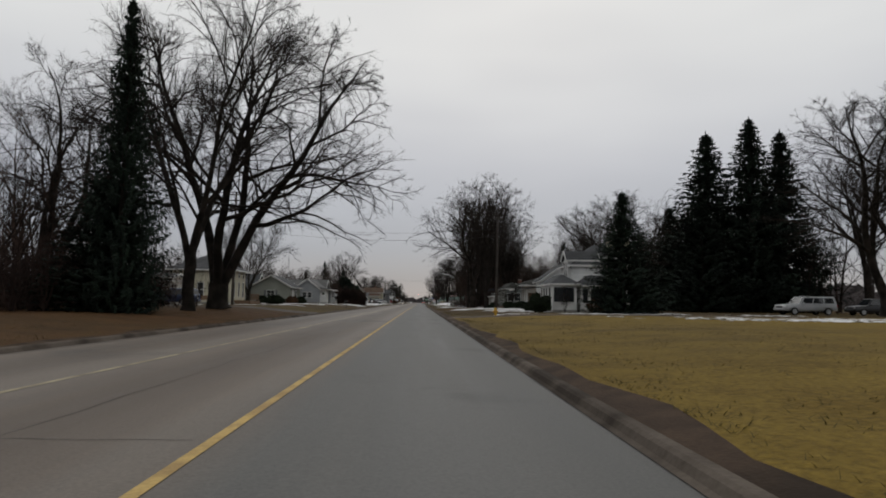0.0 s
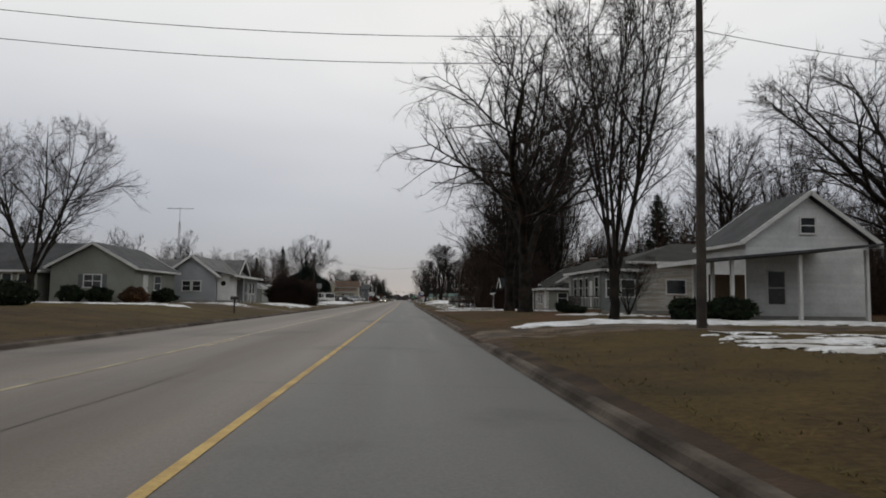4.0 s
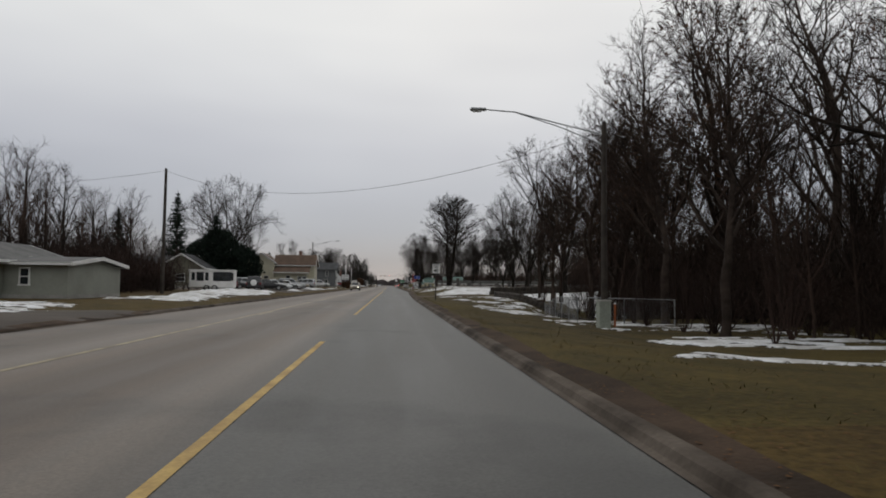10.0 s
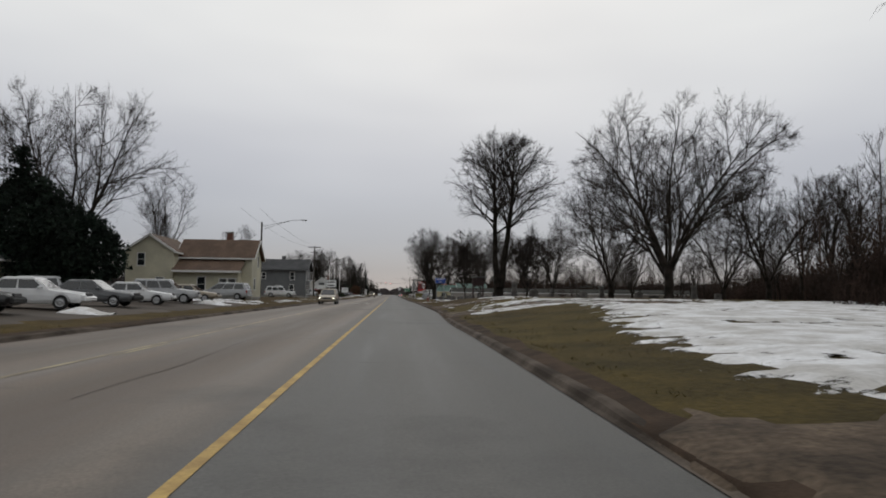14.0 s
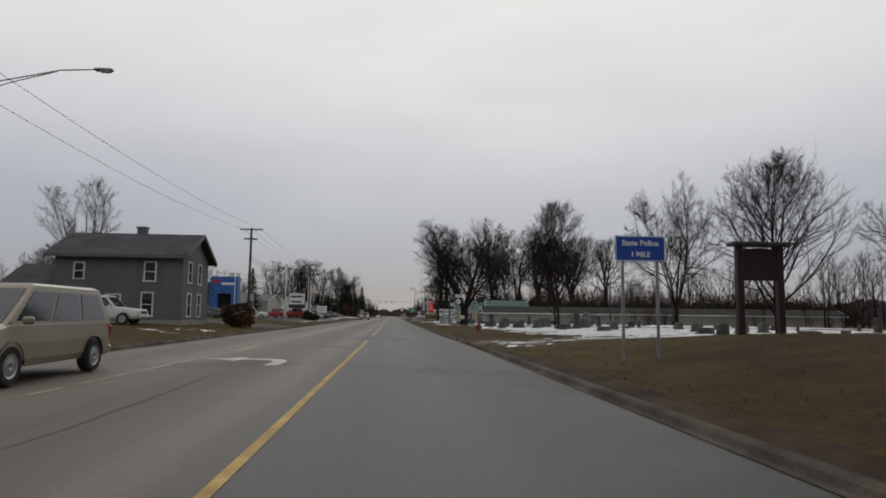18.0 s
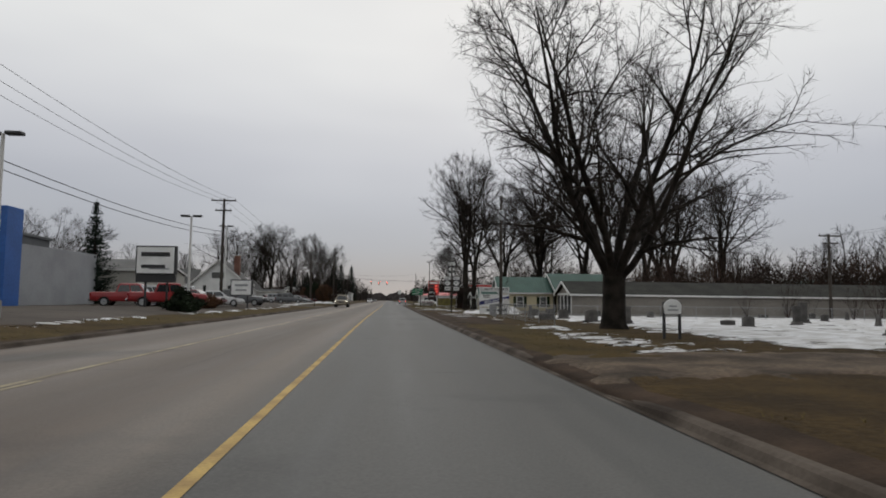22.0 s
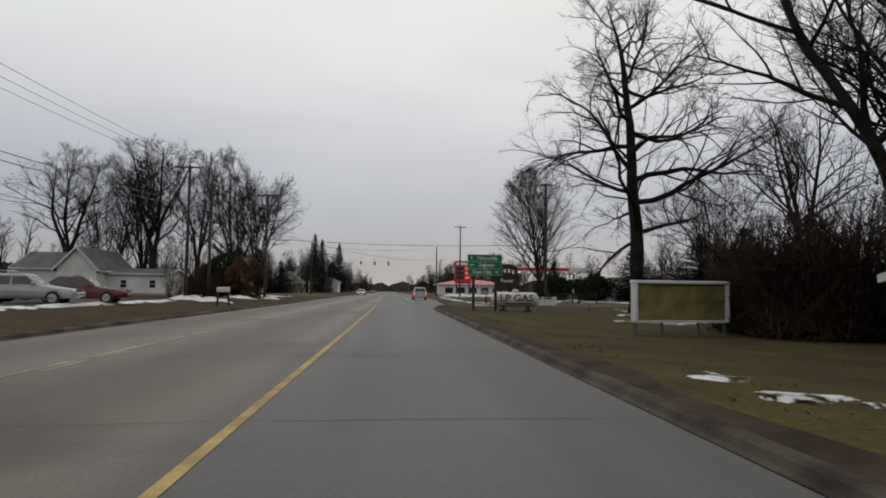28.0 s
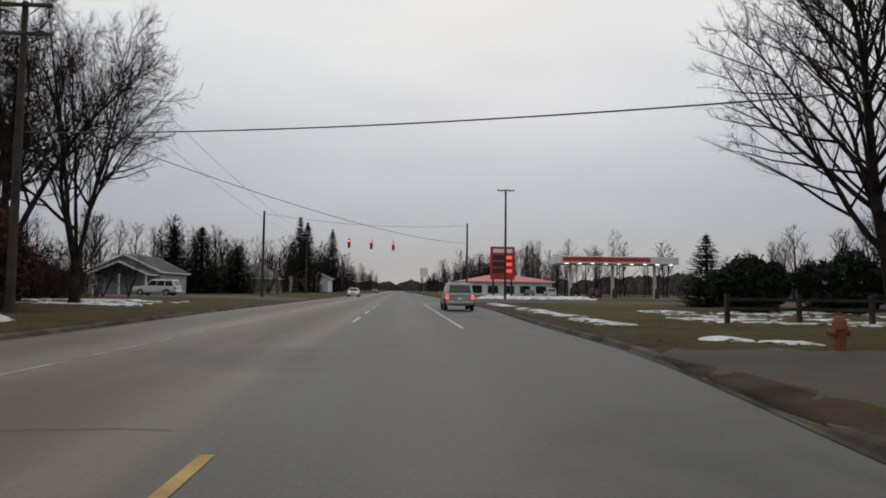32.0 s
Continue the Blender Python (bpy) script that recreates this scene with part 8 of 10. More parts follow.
t = thing("speed_limit_sign", 3.75, 202.1, ground_z(3.75, 202.1), 3, "white speed limit sign on a leaning brown post", "road sign")
sign_post(t, 0, 2.95, 0.09, "pole")
p = plate(t, 0, 2.52, 0.61, 0.76)
lettering("SPEED", 0.155, M["sign_black"], p, (0, -0.011, 2.79))
lettering("LIMIT", 0.155, M["sign_black"], p, (0, -0.011, 2.63))
lettering("40", 0.37, M["sign_black"], p, (0, -0.011, 2.35))

t = thing("state_police_sign", 5.75, 289.7, ground_z(5.75, 289.7), 0, "blue state police distance sign on two steel posts", "road sign")
for px in (-0.42, 0.42):
    sign_post(t, px, 2.85)
p = plate(t, 0, 2.6, 1.22, 0.61, "sign_blue", "sign_white")
lettering("State Police", 0.19, M["sign_white"], p, (0, -0.011, 2.73))
lettering("1 MILE", 0.17, M["sign_white"], p, (0, -0.011, 2.46))


def route_marker(t, x, z, number, size=0.61):
    p = part("route_marker", Geo().box(x, 0, z, size, 0.012, size, ch=0.004), M["sign_black"], t)
    h = size * 0.47
    part("diamond", Geo().poly([(-h, 0), (0, -h), (h, 0), (0, h)], 0.006, "y").moved(x, -0.009, z), M["sign_white"], p)
    lettering("M", size * 0.17, M["sign_black"], p, (x, -0.014, z + size * 0.24))
    lettering(number, size * 0.40, M["sign_black"], p, (x, -0.014, z - size * 0.03))


t = thing("junction_sign", 5.85, 334.9, ground_z(5.85, 334.9), 0, "black and white junction route marker on a steel post", "road sign")
sign_post(t, 0, 3.0)
route_marker(t, 0, 2.45, "81")
p = plate(t, 0, 2.95, 0.53, 0.3)
lettering("JCT", 0.2, M["sign_black"], p, (0, -0.011, 2.95))

t = thing("route_sign_cluster", 6.2, 404.6, ground_z(6.2, 404.6), 0, "cluster of state route markers and arrows on a wooden post", "road sign")
sign_post(t, 0, 4.35, 0.13, "pole")
route_marker(t, -0.02, 3.95, "24")
p = plate(t, -0.02, 4.42, 0.61, 0.28)
lettering("NORTH", 0.17, M["sign_black"], p, (-0.02, -0.011, 4.42))
p = plate(t, 0.0, 3.47, 0.53, 0.33)
arrow(p, 0, 3.47, 90, 0.26, "sign_black")
for sx, word, rz in ((-0.37, "WEST", 180), (0.43, "EAST", 0)):
    p = plate(t, sx, 3.13, 0.58, 0.28)
    lettering(word, 0.19, M["sign_black"], p, (sx, -0.011, 3.13))
    route_marker(t, sx, 2.67, "81")
    p = plate(t, sx, 2.18, 0.53, 0.34)
    arrow(p, sx, 2.18, rz, 0.36, "sign_black")
t.scale = (1.1, 1.1, 1.1)
part("bracket", Geo().box(0.03, 0.03, 2.95, 1.2, 0.03, 0.05).box(0.03, 0.03, 2.4, 1.2, 0.03, 0.05), M["steel"], t)

t = thing("destination_sign", 5.8, 474.0, ground_z(5.8, 474.0), 2, "green destination sign with white place names on two posts", "road sign")
for px in (-0.78, 0.62):
    part("post", Geo().box(px, 0.11, 1.7, 0.16, 0.16, 3.6, ch=0.012), M["pole"], t)
p = plate(t, -0.08, 2.85, 2.2, 1.3, "sign_green", "sign_white")
for zz, word, ax, rz, tx in ((3.27, "Unionville", -0.85, 90, 0.16), (2.85, "Saginaw", -0.82, 180, 0.1), (2.42, "Cass City", 0.75, 0, -0.2)):
    lettering(word, 0.31, M["sign_white"], p, (tx - 0.08, -0.011, zz))
    arrow(p, ax - 0.08, zz, rz, 0.26, "sign_white")
for zz in (3.06, 2.63):
    part("divider", Geo().box(-0.08, -0.009, zz, 2.16, 0.006, 0.016), M["sign_white"], p)
t = thing("lane_use_sign", 3.9, 590, 0.1, 0, "far white regulatory sign beside the crossing", "road sign")
sign_post(t, 0, 4.5)
plate(t, 0, 4.0, 1.2, 1.4)

t = thing("road_sign", -11.65, 150.5, ground_z(-11.65, 150.5), 184, "grey back of a square road sign on a steel post", "road sign")
sign_post(t, 0, 3.05)
plate(t, 0, 2.75, 0.66, 0.66, "steel", None)
t = thing("marker_post", 10.0, 176.9, ground_z(10.0, 176.9), 0, "slim orange utility marker post", "marker")
part("post", Geo().box(0, 0, 0.45, 0.09, 0.03, 1.1, ch=0.01), surface("faded_orange_plastic", (0.48, 0.13, 0.04), 0.6, vary=0.25), t)
part("cap", Geo().box(0, 0, 1.02, 0.1, 0.04, 0.08, ch=0.01), M["sign_white"], t)

# storage advertisement on white posts
t = thing("storage_sign", 10.4, 403.8, ground_z(10.4, 403.8) - 0.16, 0, "white storage advertising board with navy diagonal banner", "sign")
for px in (-1.4, 1.4):
    part("post", Geo().box(px, 0.06, 1.35, 0.14, 0.1, 2.9), M["trim"], t)
p = part("board", Geo().box(0, 0, 1.5, 3.0, 0.06, 1.25, ch=0.01), M["sign_white"], t)
g = Geo().poly([(-1.49, 1.06), (1.49, 1.62), (1.49, 1.98), (-1.49, 1.42)], 0.01, "y").moved(0, -0.035, 0)
part("banner", g, M["sign_navy"], p, "navy diagonal banner")
lettering("mini-storage", 0.40, M["sign_white"], p, (0, -0.042, 1.52), (90, -10.6, 0))
lettering("RENTAL", 0.19, M["sign_black"], p, (-0.75, -0.034, 1.83))
part("text_bar", Geo().box(-0.8, -0.034, 2.02, 0.7, 0.008, 0.09), M["sign_black"], p)
part("number_bar", Geo().box(0.55, -0.034, 1.08, 1.75, 0.008, 0.17), M["sign_black"], p)
p = part("board", Geo().box(0, 0, 2.62, 3.0, 0.06, 0.42, ch=0.01), M["sign_white"], t)
lettering("CLIMATE CONTROL", 0.33, M["sign_black"], p, (0, -0.034, 2.62), squeeze=0.95)
p = part("letter_board", Geo().box(0, 0, 0.55, 3.0, 0.06, 0.5, ch=0.01), M["sign_white"], t)
for k in range(4):
    part("text_bar", Geo().box(-0.6 + k * 0.55, -0.034, 0.56, 0.4, 0.008, 0.2), M["dark_metal"], p)

t = thing("small_board", 11.0, 400.4, ground_z(11.0, 400.4), 0, "small white rounded board on a post beside the fence", "sign")
part("post", Geo().box(0, 0.05, 0.5, 0.09, 0.09, 1.2, ch=0.01), M["pole"], t)
part("board", Geo().poly([(-0.3, 0), (0.3, 0), (0.3, 0.62)] + [(0.3 * math.cos(a), 0.62 + 0.2 * math.sin(a)) for a in np.linspace(0.2, math.pi - 0.2, 8)] + [(-0.3, 0.62)], 0.05, "y").moved(0, -0.03, 0.75), M["tank_white"], t)

# rental board with its white base
t = thing("rental_sign", 9.6, 488.2, ground_z(9.6, 488.2), 0, "dark maroon rental board on a white pedestal", "sign")
part("pedestal", Geo().box(0, 0, 0.42, 0.62, 0.5, 0.95, ch=0.02), M["block"], t)
part("stem", Geo().lathe(0, 0, 0.9, [(0.09, 0), (0.07, 0.5)], 10), M["trim"], t)
out = [(-0.88, 0), (0.88, 0)] + [(0.88 * math.cos(a), 2.0 + 0.2 * math.sin(a) + (0.06 if abs(math.cos(a)) < 0.6 else 0)) for a in np.linspace(0, math.pi, 13)]
p = part("board", Geo().poly(out, 0.16, "y").moved(0, 0, 1.25), M["sign_maroon"], t)
lettering("Rental", 0.42, M["sign_white"], p, (0, -0.09, 2.1), name="lettering")
for k, (bx, bz) in enumerate(((-0.52, 2.84), (-0.2, 2.93), (0.15, 2.93), (0.5, 2.84))):
    part("emblem_bar", Geo().box(bx, -0.085, bz, 0.2, 0.012, 0.32, ch=0.004), M["sign_white"], p)
part("brace", Geo().beam((-1.35, 0.2, 0.0), (-0.8, 0.05, 1.7), 0.08, 0.05), M["shed_wood"], t)

# faded board on splayed legs
t = thing("faded_board", 10.2, 456, ground_z(10.2, 456), 6, "large faded yellow board in a white frame on dark legs", "sign")
part("panel", Geo().box(0, 0, 1.15, 3.4, 0.08, 1.3), M["brownwood"], t, "faded yellowish panel")
part("face", Geo().box(0, -0.045, 1.12, 3.25, 0.012, 1.2), surface("faded_yellow_green", (0.26, 0.22, 0.06), 0.6, second=(0.14, 0.12, 0.045), large=1.4, fine=5), t)
g = Geo().box(0, 0, 1.84, 3.7, 0.4, 0.12, ch=0.02).box(-1.76, 0, 1.15, 0.12, 0.36, 1.4, ch=0.02).box(1.76, 0, 1.15, 0.12, 0.36, 1.4, ch=0.02).box(0, 0, 0.46, 3.6, 0.3, 0.08)
part("frame", g, M["trim"], t)
for px in (-1.7, -0.7, 0.7, 1.7):
    part("leg", Geo().beam((px, 0.1, 0.5), (px - 0.2, -0.35, -0.1), 0.09, 0.09), M["dark_metal"], t)

# dark notice board
t = thing("notice_board", 10.8, 293.4, ground_z(10.8, 293.4), 0, "dark brown wooden notice board on two stout posts", "notice board")
for px in (-0.62, 0.62):
    part("post", Geo().box(px, 0, 1.25, 0.2, 0.2, 2.7, ch=0.02), M["sign_maroon"], t)
part("panel", Geo().box(0, 0, 2.05, 1.25, 0.1, 0.95, ch=0.01), M["sign_maroon"], t)
part("hood", Geo().box(0, 0, 2.66, 1.75, 0.5, 0.12, ch=0.02), M["shingle"], t)

# arched cemetery sign
t = thing("cemetery_sign", 8.75, 358.8, ground_z(8.75, 358.8), 0, "small arched white sign between two dark posts", "sign")
for px in (-0.25, 0.25):
    part("post", Geo().box(px, 0, 0.5, 0.08, 0.08, 1.3, ch=0.01), M["dark_metal"], t)
out = [(-0.25, 0), (0.25, 0)] + [(0.28 * math.cos(a), 0.22 + 0.24 * math.sin(a)) for a in np.linspace(0, math.pi, 11)]
p = part("panel", Geo().poly(out, 0.06, "y").moved(0, -0.07, 0.78), M["sign_white"], t)
for k in range(2):
    part("text_bar", Geo().box(0, -0.105, 0.9 + k * 0.12, 0.34 - k * 0.1, 0.008, 0.04), M["grey"], p)



# dealership signs and lamps
def pylon(x, y, w, h, ztop, label, bars):
    t = thing("pylon_sign", x, y, ground_z(x, y), -4, label, "sign", "dealer signs")
    for px in (-0.27, 0.27):
        part("post", Geo().box(px * w, 0.1, (ztop - h) / 2, 0.13, 0.13, ztop - h + 0.2, ch=0.02), M["dark_metal"], t)
    if h > 1.8:
        part("skirt", Geo().box(0, 0, ztop - h - 0.27, w - 0.04, 0.3, 0.52, ch=0.02), M["dark_metal"], t, "dark panel under the sign face")
    c = part("cabinet", Geo().box(0, 0, ztop - h / 2, w, 0.4, h, ch=0.03), M["dark_metal"], t)
    part("face", Geo().box(0, -0.205, ztop - h / 2, w - 0.2, 0.02, h - 0.2), M["sign_white"], c, "white lit face")
    for bx, bz, bw, bh, m in bars:
        part("name_bar", Geo().box(bx * w, -0.225, ztop - h / 2 + bz * h, bw * w, 0.012, bh * h), M[m], c)


pylon(-16.1, 385.8, 2.75, 2.0, 4.3, "tall white dealer sign in a dark frame", ((0.0, 0.2, 0.72, 0.15, "dark_metal"), (-0.05, -0.22, 0.6, 0.12, "dark_metal"), (0.1, -0.3, 0.5, 0.04, "grey")))
pylon(-13.6, 401, 2.0, 1.5, 2.6, "low white dealer sign beside the lot", ((0.0, 0.15, 0.6, 0.12, "grey"), (0.0, -0.15, 0.5, 0.1, "grey")))


def lot_lamp(x, y, h):
    t = thing("lot_lamp", x, y, ground_z(x, y), 0, "tall white lot lamp with twin flat heads", "lamp", "lot lamps")
    part("post", Geo().tube([(0, 0, 0), (0, 0, h)], [0.1, 0.07], 8), M["trim"], t)
    part("base", Geo().lathe(0, 0, -0.1, [(0.3, 0), (0.3, 0.7), (0.26, 0.75)], 12), M["concrete"], t)
    for s in (-1, 1):
        part("lamp_head", Geo().box(s * 0.42, 0, h + 0.02, 0.62, 0.34, 0.14, ch=0.03), M["dark_metal"], t)


for q in ((-14.6, 364.5, 6.9), (-14.0, 386.2, 6.6), (-17.5, 410.5, 8.4), (-24.5, 378, 6.8)):
    lot_lamp(*q)

# price sign of the petrol station
t = thing("price_sign", 16.8, 590, 0.1, 0, "red petrol price sign with lit digits", "sign")
for px in (-1.5, 1.5):
    part("post", Geo().box(px, 0.1, 2.0, 0.3, 0.3, 4.2), M["dark_metal"], t)
c = part("cabinet", Geo().box(0, 0, 5.7, 4.0, 0.5, 5.4, ch=0.05), M["sign_red"], t)
part("name_bar", Geo().box(0, -0.26, 7.7, 3.2, 0.03, 0.6), M["sign_white"], c)
for k, m in enumerate(("led_red", "led_red", "led_red")):
    part("price_panel", Geo().box(-0.7, -0.26, 6.6 - k * 1.1, 2.0, 0.03, 0.8), M["dark_metal"], c)
    part("price_digits", Geo().box(1.0, -0.26, 6.6 - k * 1.1, 1.0, 0.03, 0.5), M[m], c)


# ---------- hydrants, boxes, tank ----------
def hydrant(x, y, paint, label, h=0.75):
    t = thing("fire_hydrant", x, y, ground_z(x, y), 20, label, "hydrant", "fire hydrants")
    s = h / 0.75
    part("barrel", Geo().lathe(0, 0, -0.05, [(0.17 * s, 0), (0.17 * s, 0.06), (0.11 * s, 0.08), (0.11 * s, 0.45 * s), (0.14 * s, 0.47 * s), (0.14 * s, 0.53 * s)], 14), M[paint], t)
    part("bonnet", Geo().lathe(0, 0, 0.48 * s, [(0.13 * s, 0), (0.12 * s, 0.1 * s), (0.07 * s, 0.18 * s), (0.03 * s, 0.2 * s), (0.03 * s, 0.27 * s)], 14), M[paint], t)
    for a in (0, 90, 180):
        c = part("nozzle", Geo().lathe(0, 0, 0, [(0.06 * s, 0), (0.06 * s, 0.08), (0.075 * s, 0.08), (0.075 * s, 0.13), (0.03, 0.16)], 10), M[paint], t)
        c.matrix_basis = pose(0.1 * s * math.cos(radians(a)), 0.1 * s * math.sin(radians(a)), 0.36 * s, 0, 90, a)


hydrant(6.0, 50.6, "hyd_yellow", "bright yellow fire hydrant on the lawn", 0.66)
hydrant(5.95, 321, "hyd_red", "dull red fire hydrant beside the cemetery")
hydrant(8.9, 495.6, "hyd_dull", "rusty red fire hydrant on the grass", 0.8)


def mailbox(x, y, label, post_mat="pole", box="dark_metal", rz=0, twin=False):
    t = thing("mailbox", x, y, ground_z(x, y), rz, label, "mailbox", "mailboxes")
    if twin:
        for px in (-0.28, 0.28):
            part("post", Geo().beam((px * 1.4, 0, -0.1), (px, 0, 0.85), 0.1, 0.1), M[post_mat], t)
    else:
        part("post", Geo().box(0, 0, 0.42, 0.1, 0.1, 1.0, ch=0.01), M[post_mat], t)
    out = [(-0.1, 0), (0.1, 0)] + [(0.1 * math.cos(a), 0.14 + 0.09 * math.sin(a)) for a in np.linspace(0, math.pi, 9)]
    part("box", Geo().poly(out, 0.5, "x").moved(0, 0, 0.92) if not twin else Geo().box(0, 0, 1.02, 0.75, 0.45, 0.34, ch=0.06), M[box], t)
    part("flag", Geo().box(0.2, -0.115, 1.14, 0.03, 0.01, 0.16), M["sign_red"], t)


mailbox(-11.4, 105.2, "dark mailbox on a wooden post")
mailbox(-10.6, 475.6, "white double mailbox on splayed posts", box="trim", twin=True)
mailbox(-10.9, 436.5, "dark mailbox on a wooden post beside the lot")

t = thing("utility_cabinet", 9.15, 175.9, ground_z(9.15, 175.9), 0, "pale green utility cabinet at the foot of the lamp pole", "cabinet")
part("body", Geo().box(0, 0, 0.55, 0.5, 0.5, 1.2, ch=0.03), surface("pale_green_steel", (0.36, 0.39, 0.33), 0.6, vary=0.2), t)
part("lid", Geo().box(0, 0, 1.17, 0.6, 0.55, 0.06, ch=0.02), M["block"], t)

t = thing("gas_tank", 7.83, 475.0, ground_z(7.83, 475.0), 0, "white horizontal propane tank lettered in red on low dark saddles", "tank")
prof = [(0.02, -1.5), (0.22, -1.48), (0.38, -1.38), (0.46, -1.16), (0.47, 1.16), (0.38, 1.38), (0.22, 1.48), (0.02, 1.5)]
tk = part("vessel", Geo().lathe(0, 0, 0, prof, 24), M["tank_white"], t, smooth=True)
tk.matrix_basis = pose(0, 0, 0.74, 0, 90, 0)
part("dome", Geo().lathe(0, 0, 1.16, [(0.19, 0), (0.19, 0.16), (0.15, 0.22), (0.05, 0.24)], 14), M["tank_white"], t)
for px in (-0.8, 0.8):
    part("saddle", Geo().box(px, 0, 0.17, 0.16, 0.6, 0.34).box(px, 0, 0.02, 0.5, 0.2, 0.16), M["dark_metal"], t)
lettering("LP", 0.6, M["sign_maroon_ink"], t, (-0.72, -0.49, 0.82), squeeze=1.15)
lettering("GAS", 0.6, M["sign_maroon_ink"], t, (0.44, -0.49, 0.82), squeeze=1.15)
part("arrow_mark", Geo().box(0.1, -0.455, 0.5, 1.7, 0.05, 0.06).poly([(0.95, 0.41), (1.15, 0.5), (0.95, 0.59)], 0.05, "y"), M["sign_black"], t, "painted arrow")
t = thing("low_board", 13.0, 489.6, ground_z(13.0, 489.6), 0, "low white slatted board with dark lettering strip", "sign")
for px in (-1.15, 1.15):
    part("post", Geo().box(px, 0.06, 0.38, 0.1, 0.08, 0.95, ch=0.01), M["trim"], t)
for k in range(3):
    part("slat", Geo().box(0, 0, 0.16 + 0.24 * k, 2.4, 0.04, 0.21, ch=0.01), M["sign_white"], t)
for px, w in ((-0.5, 0.9), (0.45, 0.7)):
    part("text_bar", Geo().box(px, -0.027, 0.66, w, 0.008, 0.13), M["dark_metal"], t)

# lattice mast with its aerial
t = thing("aerial_mast", -28.5, 144.5, ground_z(-28.5, 144.5), 0, "slender lattice mast with a wide television aerial", "aerial")
g = Geo()
for k in range(3):
    a = k * 2.094
    g.tube([(0.22 * math.cos(a), 0.22 * math.sin(a), 0), (0.12 * math.cos(a), 0.12 * math.sin(a), 10)], 0.025, 5)
for j in range(20):
    for k in range(3):
        a, b = k * 2.094, (k + 1) * 2.094
        r0, r1 = 0.22 - 0.005 * j, 0.22 - 0.005 * (j + 1)
        g.beam((r0 * math.cos(a), r0 * math.sin(a), j * 0.5), (r1 * math.cos(b), r1 * math.sin(b), (j + 1) * 0.5), 0.02, 0.02)
part("mast", g, M["steel"], t)
part("tube", Geo().tube([(0, 0, 9.8), (0, 0, 11.9)], 0.03, 6), M["steel"], t)
g = Geo().beam((-1.6, 0, 11.7), (1.6, 0.2, 11.7), 0.04, 0.04)
for k in range(11):
    u = -1.5 + k * 0.3
    part("rod", Geo().beam((u, -0.7 + 0.04 * k, 11.72), (u, 0.7 - 0.04 * k, 11.72), 0.025, 0.025), M["steel"], t)
part("boom", g, M["steel"], t)

# porch swing frame on the yellow house's lawn
t = thing("garden_swing", -27.8, 86.5, ground_z(-27.8, 86.5), 0, "dark metal garden swing frame", "swing")
g = Geo().beam((-1.3, 0, 2.0), (1.3, 0, 2.0), 0.07, 0.07)
for s in (-1, 1):
    for q in (-0.6, 0.6):
        g.beam((s * 1.3, 0, 2.0), (s * 1.5, q, -0.05), 0.06, 0.06)
part("frame", g, M["dark_metal"], t)
part("seat", Geo().box(0, 0, 0.55, 1.6, 0.5, 0.08, ch=0.02).box(0, 0.25, 0.85, 1.6, 0.06, 0.5, ch=0.02), M["brownwood"], t)

# white camper body behind the brush
t = thing("camper", -19.4, 222.5, ground_z(-19.4, 222.5), 6, "white camper trailer with dark windows behind brush", "trailer")
part("body", Geo().box(0, 0, 1.3, 4.7, 2.1, 1.9, ch=0.12), M["tank_white"], t)
part("roof", Geo().box(0, 0, 2.28, 4.85, 2.2, 0.12, ch=0.05), M["tank_white"], t)
for wx, ww, wh in ((-1.9, 0.35, 0.85), (-1.2, 0.75, 0.95), (-0.5, 0.35, 0.85), (1.1, 1.9, 1.0), (2.15, 0.25, 0.8)):
    part("side_window", Geo().box(wx, -1.06, 1.6, ww, 0.03, wh, ch=0.01), M["car_glass"], t)
for wx in (-0.5, 0.3):
    part("wheel", car_piece("tyre", 0.34), M["rubber"], t).matrix_basis = pose(wx, -1.0, 0.34)


# ---------- vehicles ----------
car("pickup", "silver", 39, 65, 185, "silver pickup with a cap parked on the drive", cap=True)
car("suv", "black", 46.5, 66, 180, "dark car parked behind the pickup")
car("suv", "blue", -24.9, 68.6, 170, "dark blue car parked before the mobile home")
car("suv", "black", -30.6, 68.4, 175, "black car parked before the mobile home")
s = car("suv", "black", -16.4, 230.2, 97, "black off-road car with white spare-wheel cover")
part("spare_cover", Geo().lathe(0, 0, 0, [(0.33, 0), (0.36, 0.04), (0.36, 0.16), (0.3, 0.2)], 18), M["sign_white"], s, "white spare-wheel cover").matrix_basis = pose(-2.36, 0, 0.95, 0, -90, 0)
row = (("sedan", "black"), ("sedan", "white"), ("sedan", "grey"), ("sedan", "white"), ("suv", "silver"), ("sedan", "tan"))
NAMES = {"sedan": "saloon car", "suv": "sport utility car", "van": "minivan", "pickup": "pickup truck"}
for i, (k, c) in enumerate(row):
    car(k, c, -15.9 - 0.15 * i, 235.4 + 6.2 * i, 12 - 5 * (i % 3), c + " " + NAMES[k] + " parked in the roadside row")
for i, (k, c) in enumerate((("suv", "black"), ("van", "maroon"), ("sedan", "black"), ("suv", "silver"))):
    car(k, c, -25.0 + 0.3 * i, 241 + 5.0 * i, 200, c + " " + NAMES[k] + " parked behind the front row")
car("van", "silver", -17.2, 280.4, 175, "silver minivan parked before the cream house")
car("suv", "tan", -24.4, 280.6, 178, "tan muddy car parked before the cream house")
s = car("suv", "white", -17.6, 316.2, 0, "white off-road car with dark lower panels", lit=False)
car("van", "tan", -7.3, 287.6, -90, "tan minivan with lit headlamps on the road", lit=True, z=0.0, group="moving cars")
